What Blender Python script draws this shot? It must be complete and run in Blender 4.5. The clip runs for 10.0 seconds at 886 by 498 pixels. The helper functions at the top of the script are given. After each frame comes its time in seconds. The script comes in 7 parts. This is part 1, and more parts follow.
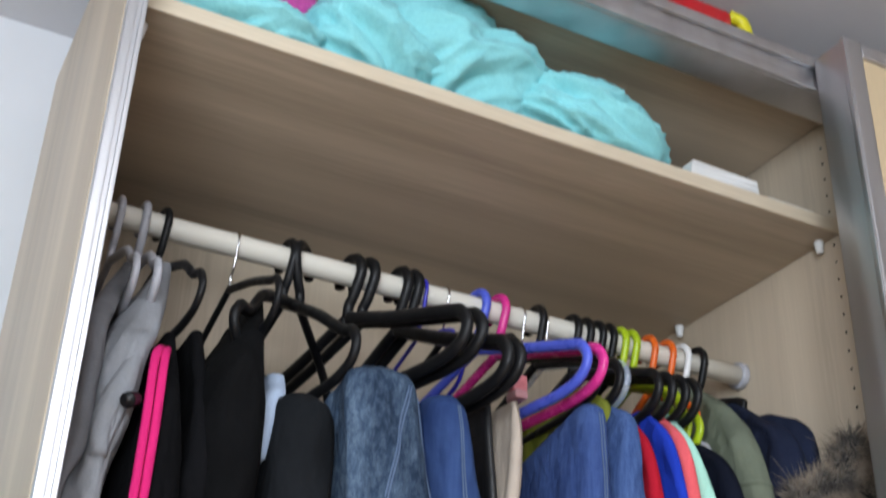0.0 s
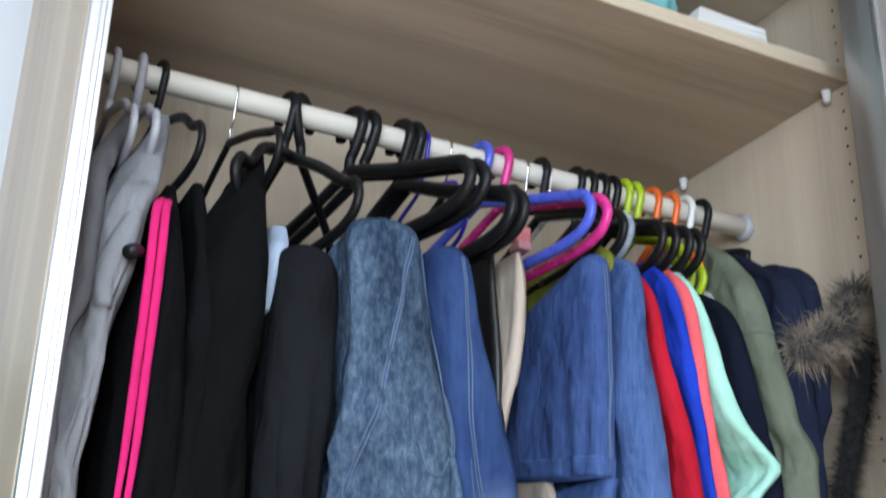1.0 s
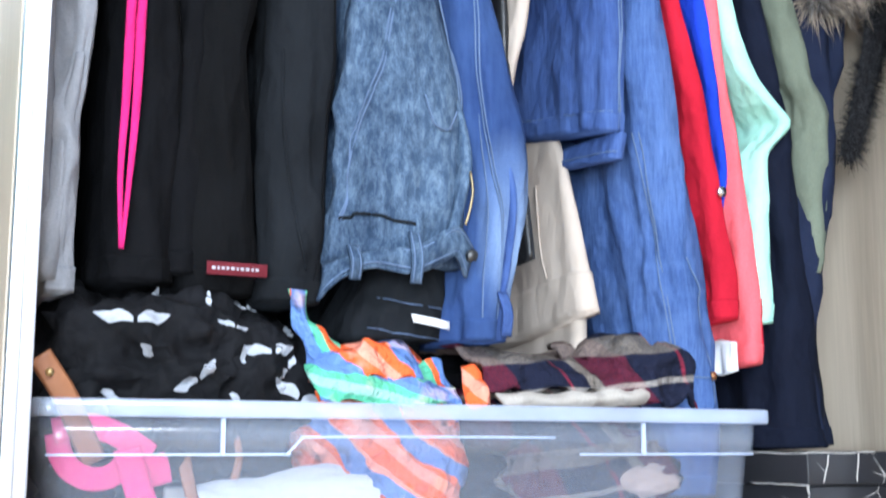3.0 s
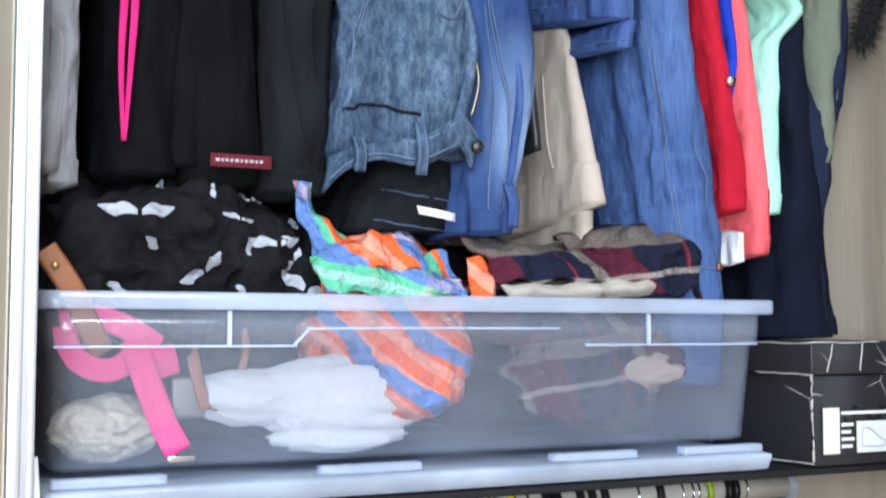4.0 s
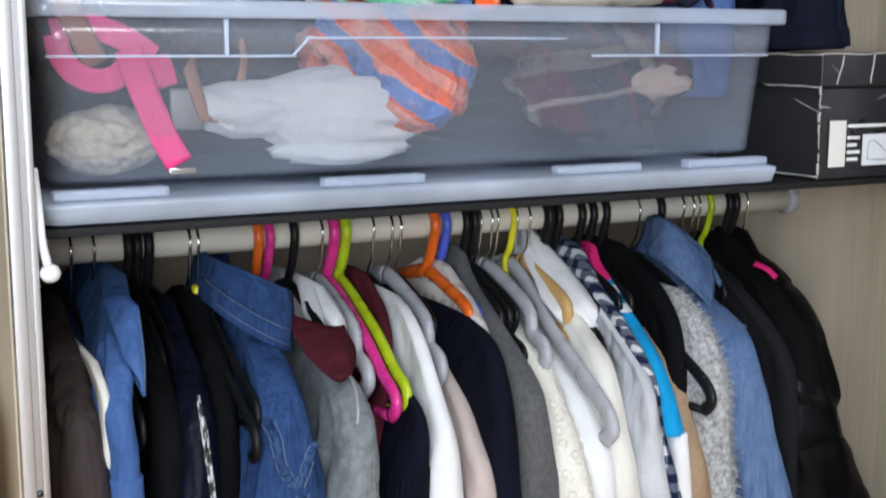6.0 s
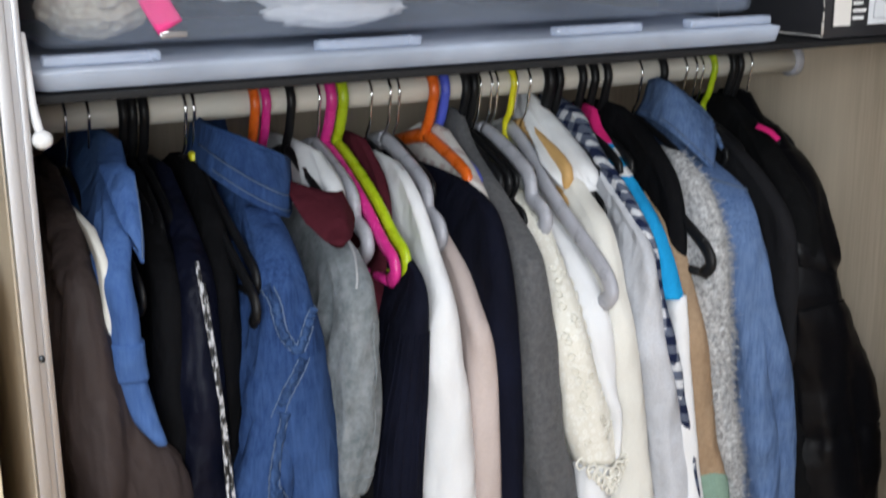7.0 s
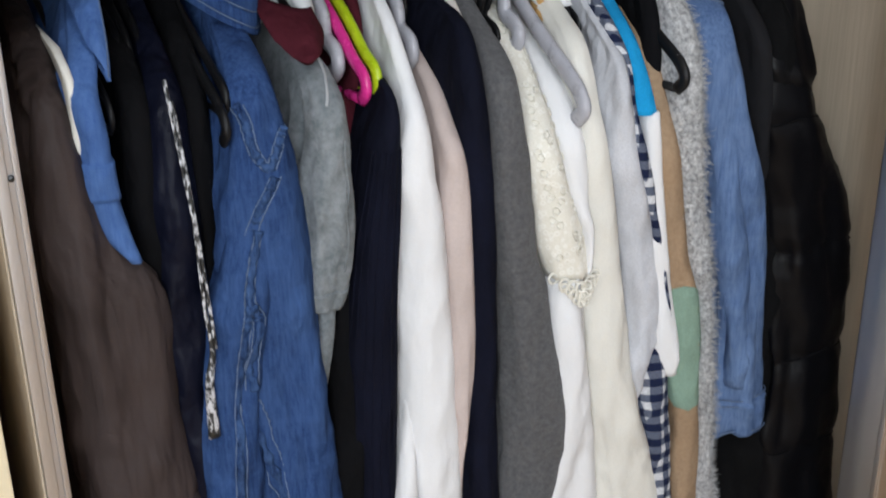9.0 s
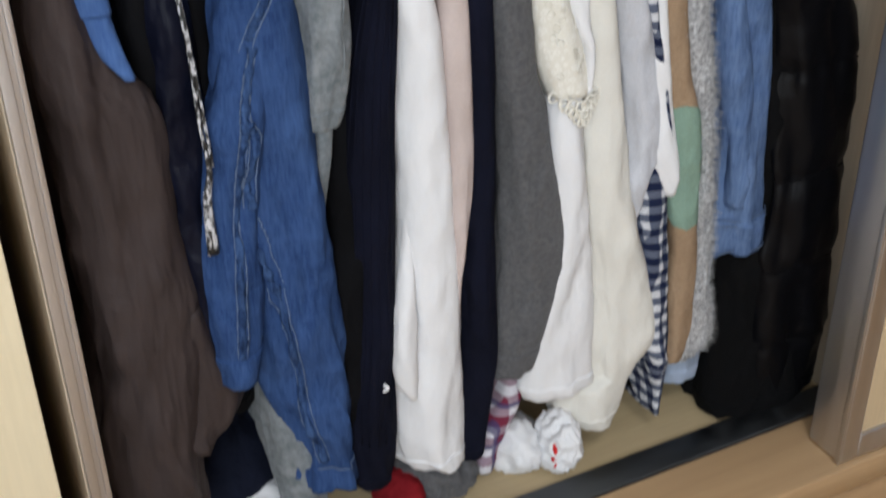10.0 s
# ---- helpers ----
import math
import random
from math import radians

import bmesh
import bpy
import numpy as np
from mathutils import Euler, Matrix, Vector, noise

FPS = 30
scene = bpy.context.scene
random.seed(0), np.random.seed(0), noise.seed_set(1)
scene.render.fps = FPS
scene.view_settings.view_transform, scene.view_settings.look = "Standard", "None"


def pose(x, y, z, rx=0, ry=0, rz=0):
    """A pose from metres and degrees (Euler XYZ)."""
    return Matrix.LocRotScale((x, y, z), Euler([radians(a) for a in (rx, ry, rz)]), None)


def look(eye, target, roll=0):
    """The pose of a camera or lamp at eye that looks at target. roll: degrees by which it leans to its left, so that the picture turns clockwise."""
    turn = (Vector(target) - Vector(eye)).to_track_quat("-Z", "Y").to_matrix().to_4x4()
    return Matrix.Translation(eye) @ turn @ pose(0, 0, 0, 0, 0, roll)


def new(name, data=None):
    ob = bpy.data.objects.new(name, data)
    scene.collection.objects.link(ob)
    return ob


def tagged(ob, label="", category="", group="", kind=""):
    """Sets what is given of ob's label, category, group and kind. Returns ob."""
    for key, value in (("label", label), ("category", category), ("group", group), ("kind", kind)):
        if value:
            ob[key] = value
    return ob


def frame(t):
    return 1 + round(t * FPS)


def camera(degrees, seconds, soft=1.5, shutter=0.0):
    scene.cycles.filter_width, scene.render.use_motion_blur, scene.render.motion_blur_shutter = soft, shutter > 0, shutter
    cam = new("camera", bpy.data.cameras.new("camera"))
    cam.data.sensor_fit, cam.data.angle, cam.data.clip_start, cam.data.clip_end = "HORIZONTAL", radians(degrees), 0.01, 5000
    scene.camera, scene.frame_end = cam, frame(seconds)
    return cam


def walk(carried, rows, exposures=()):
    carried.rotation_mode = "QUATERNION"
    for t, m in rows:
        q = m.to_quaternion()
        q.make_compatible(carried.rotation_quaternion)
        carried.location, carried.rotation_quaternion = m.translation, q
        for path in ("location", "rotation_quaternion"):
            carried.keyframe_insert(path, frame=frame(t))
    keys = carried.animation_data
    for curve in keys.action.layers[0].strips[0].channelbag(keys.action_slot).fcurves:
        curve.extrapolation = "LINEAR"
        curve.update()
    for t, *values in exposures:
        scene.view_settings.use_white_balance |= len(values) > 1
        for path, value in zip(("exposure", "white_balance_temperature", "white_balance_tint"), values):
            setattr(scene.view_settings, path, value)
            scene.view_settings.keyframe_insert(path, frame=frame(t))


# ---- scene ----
from mathutils.bvhtree import BVHTree

PATH = [
    (0, pose(-0.1760, -1.0835, 1.2613, 118.927, -1.653, -27.454)),
    (0.5, pose(-0.1709, -1.0714, 1.2591, 115.315, -1.405, -27.318)),
    (1, pose(-0.1693, -1.0671, 1.2556, 112.563, -1.255, -27.195)),
    (1.5, pose(-0.1628, -1.0573, 1.2534, 108.282, -1.064, -27.016)),
    (2, pose(-0.1613, -1.0547, 1.2489, 105.468, -1.044, -26.921)),
    (2.5, pose(-0.1587, -1.0436, 1.2317, 102.185, -0.526, -26.828)),
    (3.1, pose(-0.1624, -1.0172, 1.2156, 98.316, -0.063, -27.362)),
    (4.3, pose(-0.1580, -1.0129, 1.2237, 91.788, -0.077, -27.032)),
    (4.5, pose(-0.1596, -1.0070, 1.2239, 90.332, -0.049, -27.191)),
    (5, pose(-0.1530, -1.0047, 1.2209, 86.625, 0.125, -26.950)),
    (5.5, pose(-0.1531, -0.9980, 1.2182, 83.111, 0.193, -27.038)),
    (5.7, pose(-0.1533, -0.9949, 1.2167, 82.153, 0.053, -27.029)),
    (7, pose(-0.1429, -0.9925, 1.2096, 74.653, 0.450, -26.856)),
    (7.5, pose(-0.1332, -1.0161, 1.2043, 71.210, 0.952, -26.068)),
    (8, pose(-0.1332, -1.0238, 1.1995, 68.911, 1.107, -26.007)),
    (8.5, pose(-0.1345, -1.0071, 1.2052, 67.482, 0.725, -26.796)),
    (9, pose(-0.1304, -1.0056, 1.2044, 66.531, 0.774, -27.520)),
    (9.5, pose(-0.1259, -1.0161, 1.1979, 63.135, 1.061, -27.485)),
    (10, pose(-0.1124, -1.0128, 1.2047, 58.150, 0.868, -26.757)),
]
cam = camera(39.29, 10.0, soft=1.9, shutter=0.5)
walk(cam, PATH, [(0, -0.2, 6250, 10), (0.8, -0.05, 6050, 8), (1.5, 0.28, 5700, 7), (2, 0.55, 5600, 6), (2.6, 0.73, 5650, 7), (3.1, 0.74, 5750, 8), (4.2, 0.2, 6000, 8), (4.6, 0.02, 6050, 8), (5.2, -0.05, 6150, 8), (5.7, -0.14, 6250, 9), (7, -0.33, 6500, 10), (9.5, -0.5, 6500, 10), (10, -0.56, 6500, 10)])

# ---- world and light ----
world = bpy.data.worlds.new("sky")
scene.world = world
world.use_nodes = True
wn = world.node_tree
sky = wn.nodes.new("ShaderNodeTexSky")
sky.sky_type = "NISHITA"
sky.sun_disc = False
sky.sun_elevation, sky.sun_rotation = radians(40), radians(200)
wn.links.new(sky.outputs[0], wn.nodes["Background"].inputs[0])
wn.nodes["Background"].inputs[1].default_value = 0.1


def area_lamp(name, m, sx, sy, power, colour):
    data = bpy.data.lights.new(name, "AREA")
    data.shape, data.size, data.size_y, data.energy, data.color = "RECTANGLE", sx, sy, power, colour
    ob = new(name, data)
    ob.matrix_world = m
    return ob


# daylight through the window behind the camera, and the room's ceiling lamp
area_lamp("window_daylight", look((-1.3, -2.94, 1.6), (0.5, 0.1, 1.4)), 1.6, 1.5, 105, (0.86, 0.94, 1.0))
area_lamp("ceiling_lamp_light", look((0.2, -1.5, 2.46), (0.2, -1.49, 0)), 0.5, 0.5, 22, (0.97, 0.97, 1.0))

# ---- materials ----


class Nodes:
    def __init__(self, name):
        self.mat = bpy.data.materials.new(name)
        self.mat.use_nodes = True
        self.t = self.mat.node_tree
        self.bsdf = self.t.nodes["Principled BSDF"]
        co = self.t.nodes.new("ShaderNodeTexCoord")
        self.co = co.outputs["Object"]

    def node(self, kind, ins=None, **props):
        n = self.t.nodes.new(kind)
        for k, v in props.items():
            if k == "op":
                n.operation = v
            elif k == "blend":
                n.blend_type, n.data_type = v, "RGBA"
            elif k == "feature":
                n.feature = v
            elif k == "bands":
                n.bands_direction = v
        for k, v in (ins or {}).items():
            if hasattr(v, "is_output"):
                self.t.links.new(v, n.inputs[k])
            else:
                n.inputs[k].default_value = v
        return n

    def scaled(self, s):
        return self.node("ShaderNodeMapping", {"Vector": self.co, "Scale": s}).outputs[0]

    def noise(self, scale, detail=4, vec=None, rough=0.55):
        return self.node("ShaderNodeTexNoise", {"Vector": vec or self.co, "Scale": scale, "Detail": detail, "Roughness": rough}).outputs["Fac"]

    def ramp(self, fac, lo, hi, a=0.0, b=1.0):
        return self.node("ShaderNodeMapRange", {"Value": fac, "From Min": lo, "From Max": hi, "To Min": a, "To Max": b}).outputs[0]

    def mix(self, fac, a, b, blend="MIX"):
        n = self.node("ShaderNodeMix", blend=blend)
        for i, v in ((0, fac), (6, a), (7, b)):
            if hasattr(v, "is_output"):
                self.t.links.new(v, n.inputs[i])
            else:
                n.inputs[i].default_value = (*v, 1) if isinstance(v, tuple) else v
        return n.outputs[2]

    def math(self, op, a, b=0.0):
        n = self.node("ShaderNodeMath", {0: a, 1: b}, op=op)
        return n.outputs[0]

    def axes(self, vec=None):
        return self.node("ShaderNodeSeparateXYZ", {0: vec or self.co}).outputs

    def finish(self, colour, rough=0.8, bumps=(), metal=0.0, sheen=0.0, spec=0.5, coat=0.0):
        b = self.bsdf.inputs
        if hasattr(colour, "is_output"):
            self.t.links.new(colour, b["Base Color"])
        else:
            b["Base Color"].default_value = (*colour, 1)
        if hasattr(rough, "is_output"):
            self.t.links.new(rough, b["Roughness"])
        else:
            b["Roughness"].default_value = rough
        b["Metallic"].default_value = metal
        b["Specular IOR Level"].default_value = spec
        b["Coat Weight"].default_value = coat
        b["Sheen Weight"].default_value = sheen
        prev = None
        for h, strength, dist in bumps:
            n = self.node("ShaderNodeBump", {"Height": h, "Strength": strength, "Distance": dist})
            if prev:
                self.t.links.new(prev, n.inputs["Normal"])
            prev = n.outputs[0]
        if prev:
            self.t.links.new(prev, b["Normal"])
        return self.mat


def shade(c, k):
    return tuple(min(1.0, v * k) for v in c)


def fabric(name, c, var=0.25, weave=500.0, fold=0.6, rough=0.9, sheen=0.0, nap=0.3, run=0.6):
    n = Nodes(name)
    big = n.noise(9, 3)
    fine = n.noise(weave, 2)
    col = n.mix(n.ramp(big, 0.3, 0.7), shade(c, 1 - var), shade(c, 1 + var))
    col = n.mix(n.ramp(fine, 0.35, 0.65, 0, nap), col, shade(c, 0.6))
    crease = n.noise(17, 3, n.scaled((1, 1, run)), 0.45)
    return n.finish(col, rough, ((crease, fold, 0.04), (fine, 0.35, 0.0012)), sheen=sheen, spec=0.12)


def fuzzy(name, c, c2, scale=110.0, depth=0.004):
    n = Nodes(name)
    f = n.noise(scale, 5, None, 0.7)
    col = n.mix(n.ramp(f, 0.35, 0.65), c2, c)
    return n.finish(col, 0.95, ((f, 0.8, depth), (n.noise(20, 3), 0.4, 0.01)), sheen=0.1, spec=0.12)


def denim(name, dark, light, contrast=0.5, blotch=14.0):
    n = Nodes(name)
    streak = n.noise(300, 3, n.scaled((1, 1, 0.1)))
    big = n.noise(blotch, 5, n.scaled((1, 1, 0.55)), 0.65)
    fine = n.noise(650, 2)
    fac = n.math("ADD", n.ramp(big, 0.5 - 0.25 / contrast * 0.5, 0.5 + 0.25 / contrast * 0.5, 0, 0.8), n.ramp(streak, 0.3, 0.7, -0.26, 0.32))
    col = n.mix(fac, dark, light)
    col = n.mix(n.ramp(fine, 0.45, 0.7, 0, 0.3), col, light)
    whisker = n.noise(16, 3, n.scaled((0.5, 0.5, 3.2)), 0.6)
    col = n.mix(n.ramp(whisker, 0.5, 0.75, 0, 0.4), col, light)
    crease = n.noise(20, 3, n.scaled((1, 1, 0.65)), 0.5)
    return n.finish(col, 0.88, ((crease, 0.45, 0.035), (n.noise(70, 3), 0.12, 0.002), (fine, 0.4, 0.001)), spec=0.12)


def acid_denim(name, dark, mid, light):
    """Stone-washed cotton: dark cloud patches, fine pale mottling and weave."""
    n = Nodes(name)
    cloud = n.noise(10, 6, n.scaled((1, 1, 0.5)), 0.68)
    mottle = n.noise(130, 6, n.scaled((1, 1, 0.45)), 0.78)
    fine = n.noise(700, 2)
    col = n.mix(n.ramp(cloud, 0.28, 0.7), dark, mid)
    col = n.mix(n.math("MULTIPLY", n.ramp(mottle, 0.42, 0.66), n.ramp(cloud, 0.35, 0.65, 0.25, 0.75)), col, light)
    col = n.mix(n.ramp(fine, 0.45, 0.7, 0, 0.35), col, dark)
    crease = n.noise(22, 3, n.scaled((1, 1, 0.6)), 0.5)
    return n.finish(col, 0.88, ((crease, 0.5, 0.03), (mottle, 0.25, 0.002), (fine, 0.4, 0.001)), spec=0.12)


def worn_denim(name, dark, light, pale, x0, z_lo, z_hi):
    """Indigo denim rubbed pale over one thigh."""
    n = Nodes(name)
    ax = n.axes()
    w = n.noise(11, 4)
    streak = n.noise(170, 3, n.scaled((1, 1, 0.06)))
    fine = n.noise(650, 2)
    col = n.mix(n.math("ADD", n.ramp(w, 0.3, 0.7, 0, 0.7), n.ramp(streak, 0.3, 0.7, -0.12, 0.16)), dark, light)
    up = n.ramp(n.math("ADD", ax[2], n.math("MULTIPLY", w, 0.09)), z_hi + 0.045, z_hi - 0.06)
    dn = n.ramp(ax[2], z_lo - 0.02, z_lo + 0.05)
    sd = n.ramp(n.math("ADD", ax[0], n.math("MULTIPLY", w, 0.02)), x0, x0 + 0.02)
    m = n.math("MULTIPLY", n.math("MULTIPLY", up, dn), sd)
    col = n.mix(n.math("MULTIPLY", m, 0.85), col, pale)
    col = n.mix(n.ramp(fine, 0.45, 0.7, 0, 0.25), col, dark)
    return n.finish(col, 0.88, ((n.noise(20, 3, n.scaled((1, 1, 0.65)), 0.5), 0.45, 0.03), (fine, 0.4, 0.001)), spec=0.12)


def plaid(name, c1, c2, c3, ky, kz, off=0.0, line=None):
    n = Nodes(name)
    ax = n.axes()
    u = n.math("ADD", ax[1], ax[0])
    a = n.ramp(n.math("SINE", n.math("MULTIPLY", u, ky)), -0.08, 0.08)
    b = n.ramp(n.math("SINE", n.math("MULTIPLY", ax[2], kz)), -0.08, 0.08)
    col = n.mix(n.math("MULTIPLY", n.math("ADD", a, b), 0.5), c1, c2)
    both = n.math("MULTIPLY", a, b)
    col = n.mix(both, col, c3)
    if line:
        l1 = n.ramp(n.math("SINE", n.math("MULTIPLY", u, ky * 0.5)), 0.9, 0.95, 0, 0.8)
        l2 = n.ramp(n.math("SINE", n.math("MULTIPLY", ax[2], kz * 0.5)), 0.9, 0.95, 0, 0.8)
        col = n.mix(n.math("MAXIMUM", l1, l2), col, line)
    fine = n.noise(600, 2)
    col = n.mix(n.ramp(fine, 0.4, 0.7, 0, 0.35), col, shade(c1, 0.7))
    return n.finish(col, 0.9, ((n.noise(24, 4), 0.5, 0.012), (fine, 0.3, 0.001)), spec=0.12)


def wood(name, c, c2, along, scale=1.0):
    n = Nodes(name)
    s = [14.0, 14.0, 14.0]
    s["xyz".index(along)] = 0.6
    v = n.scaled(tuple(x * scale for x in s))
    g = n.noise(1.6, 5, v, 0.6)
    fine = n.noise(16, 3, v, 0.6)
    broad = n.noise(0.45, 2, v)
    col = n.mix(n.ramp(g, 0.35, 0.65), c2, c)
    col = n.mix(n.ramp(fine, 0.4, 0.62, 0, 0.35), col, shade(c2, 0.8))
    col = n.mix(n.ramp(broad, 0.44, 0.58, 0, 0.55), col, shade(c, 1.18))
    return n.finish(col, n.ramp(g, 0.3, 0.7, 0.42, 0.55), ((fine, 0.12, 0.0006),), spec=0.4)


def plastic(name, c, rough=0.28, spec=0.5):
    n = Nodes(name)
    f = n.noise(60, 3)
    return n.finish(n.mix(n.ramp(f, 0.3, 0.7), shade(c, 0.9), shade(c, 1.08)), n.ramp(f, 0.3, 0.7, rough * 0.8, rough * 1.3), ((f, 0.06, 0.001),), spec=spec)


def metal(name, c, rough=0.3):
    n = Nodes(name)
    f = n.noise(40, 3, n.scaled((1, 1, 0.03)))
    return n.finish(n.mix(n.ramp(f, 0.3, 0.7), shade(c, 0.88), c), n.ramp(f, 0.3, 0.7, rough * 0.8, rough * 1.3), ((f, 0.05, 0.0004),), metal=1.0)


def paint(name, c, rough=0.7):
    n = Nodes(name)
    f = n.noise(3, 3)
    g = n.noise(160, 3)
    return n.finish(n.mix(n.ramp(f, 0.3, 0.7), shade(c, 0.95), c), rough, ((g, 0.1, 0.001),), spec=0.3)


def clear_plastic(name, haze, tint):
    n = Nodes(name)
    t = n.t
    f = n.noise(7, 3)
    tr = t.nodes.new("ShaderNodeBsdfTransparent")
    tr.inputs[0].default_value = (*tint, 1)
    di = t.nodes.new("ShaderNodeBsdfDiffuse")
    di.inputs[0].default_value = (0.68, 0.77, 0.93, 1)
    gl = t.nodes.new("ShaderNodeBsdfGlossy")
    gl.inputs["Roughness"].default_value = 0.18
    m1 = n.node("ShaderNodeMixShader", {0: n.ramp(f, 0.3, 0.7, haze * 0.75, haze * 1.25), 1: tr.outputs[0], 2: di.outputs[0]})
    m2 = n.node("ShaderNodeMixShader", {0: 0.05, 1: m1.outputs[0], 2: gl.outputs[0]})
    t.links.new(m2.outputs[0], t.nodes["Material Output"].inputs["Surface"])
    return n.mat


OAK = wood("pale oak laminate upright", (0.56, 0.47, 0.36), (0.44, 0.36, 0.27), "z")
OAK_X = wood("pale oak laminate", (0.54, 0.45, 0.345), (0.385, 0.315, 0.235), "x")
BASE_WOOD = wood("wardrobe base wood", (0.46, 0.36, 0.21), (0.38, 0.29, 0.17), "x")
EDGE = wood("oak edging", (0.68, 0.58, 0.44), (0.6, 0.5, 0.37), "x")
DOOR_WOOD = wood("sliding door oak", (0.62, 0.48, 0.3), (0.52, 0.4, 0.25), "z")
CREAM_WOOD = wood("cream laminate", (0.72, 0.62, 0.43), (0.66, 0.56, 0.38), "z")
FLOOR_WOOD = wood("floor wood", (0.5, 0.33, 0.18), (0.38, 0.24, 0.12), "x")
ALU = metal("brushed aluminium", (0.62, 0.62, 0.64), 0.38)
STRIP_ALU = metal("satin aluminium strip", (0.68, 0.68, 0.7), 0.42)
CHROME = metal("chrome wire", (0.75, 0.75, 0.76), 0.15)
DARK_METAL = metal("dark track", (0.12, 0.13, 0.14), 0.45)
BLACK_MATT = paint("matt black laminate", (0.01, 0.01, 0.011), 0.7)
RAIL_WHITE = paint("ivory lacquer", (0.72, 0.68, 0.6), 0.4)
WALL = paint("white wall paint", (0.78, 0.79, 0.82))
CEIL = paint("ceiling paint", (0.7, 0.7, 0.73))
WHITE_PL = plastic("white plastic", (0.8, 0.8, 0.8), 0.35)
BLACK_PL = plastic("black plastic", (0.007, 0.007, 0.008), 0.42, 0.3)
GREY_PL = plastic("grey plastic", (0.42, 0.42, 0.46), 0.3)
BLUE_PL = plastic("blue plastic", (0.085, 0.12, 0.62), 0.3)
PINK_PL = plastic("pink plastic", (0.68, 0.035, 0.26), 0.25)
LIME_PL = plastic("lime plastic", (0.42, 0.56, 0.015), 0.28)
ORANGE_PL = plastic("orange plastic", (0.8, 0.14, 0.015), 0.28)
YELLOW_PL = plastic("yellow plastic", (0.78, 0.72, 0.02), 0.3)
INDIGO_PL = plastic("indigo plastic", (0.03, 0.025, 0.4), 0.3)
RED_PL = plastic("red plastic", (0.62, 0.012, 0.02), 0.35)
CLEAR_PL = clear_plastic("clear plastic", 0.25, (0.9, 0.92, 0.96))
BOX_PL = clear_plastic("frosted clear plastic", 0.115, (0.98, 0.985, 1.0))
RIM_PL = clear_plastic("frosted rim plastic", 0.34, (0.96, 0.97, 1.0))
LID_PL = clear_plastic("frosted lid plastic", 0.5, (0.95, 0.97, 1.0))
TIMBER = wood("hanger wood", (0.62, 0.38, 0.15), (0.5, 0.29, 0.1), "y")

# ---- mesh helpers ----


def origin_of(ob):
    v = Vector((0, 0, 0))
    while ob:
        v += ob.location
        ob = ob.parent
    return v


def thing(name, loc, label, category, group="", kind=""):
    ob = new(name)
    ob.location = loc
    return tagged(ob, label, category, group, kind)


def part(name, bm, material, parent, label="", smooth=True):
    o = origin_of(parent)
    for v in bm.verts:
        v.co -= o
    for f in bm.faces:
        f.smooth = smooth
    me = bpy.data.meshes.new(name)
    bm.to_mesh(me)
    bm.free()
    me.materials.append(material)
    ob = new(name, me)
    ob.parent = parent
    if label:
        ob["label"] = label
    return ob


def block(x0, x1, y0, y1, z0, z1, bevel=0.0015):
    bm = bmesh.new()
    bmesh.ops.create_cube(bm, size=1)
    for v in bm.verts:
        v.co = Vector((x0 + (v.co.x + 0.5) * (x1 - x0), y0 + (v.co.y + 0.5) * (y1 - y0), z0 + (v.co.z + 0.5) * (z1 - z0)))
    if bevel:
        bmesh.ops.bevel(bm, geom=list(bm.edges), offset=bevel, segments=2, affect="EDGES", profile=0.6)
    return bm


def structure(name, bm, material, label):
    me = bpy.data.meshes.new(name)
    bm.to_mesh(me)
    bm.free()
    me.materials.append(material)
    return tagged(new(name, me), label, name.split("_")[0], "", "structure")


def curve_pts(pts, step=5):
    """Catmull-Rom through the points."""
    p = [Vector(q) for q in pts]
    p = [p[0] * 2 - p[1]] + p + [p[-1] * 2 - p[-2]]
    out = []
    for i in range(1, len(p) - 2):
        for k in range(step):
            t = k / step
            out.append(0.5 * ((2 * p[i]) + (p[i + 1] - p[i - 1]) * t + (2 * p[i - 1] - 5 * p[i] + 4 * p[i + 1] - p[i + 2]) * t * t
                              + (3 * p[i] - p[i - 1] - 3 * p[i + 1] + p[i + 2]) * t ** 3))
    out.append(p[-2])
    return out


def tube(pts, r, n=8, step=5, flat=(1.0, 1.0), bm=None):
    """A rod swept along smoothed points; flat squeezes it along x and in its plane."""
    q = curve_pts(pts, step)
    bm = bm or bmesh.new()
    rings = []
    side = Vector((1, 0, 0))
    for i, c in enumerate(q):
        d = (q[min(i + 1, len(q) - 1)] - q[max(i - 1, 0)]).normalized()
        s = side - d * side.dot(d)
        if s.length < 0.05:
            s = Vector((0, 1, 0)) - d * d.y
        s.normalize()
        u = d.cross(s)
        rr = r(i / (len(q) - 1)) if callable(r) else r
        rings.append([bm.verts.new(c + (s * math.cos(a) * flat[0] + u * math.sin(a) * flat[1]) * rr) for a in (2 * math.pi * k / n for k in range(n))])
    for a, b in zip(rings, rings[1:]):
        for k in range(n):
            bm.faces.new((a[k], a[(k + 1) % n], b[(k + 1) % n], b[k]))
    bm.faces.new(rings[0][::-1])
    bm.faces.new(rings[-1])
    return bm


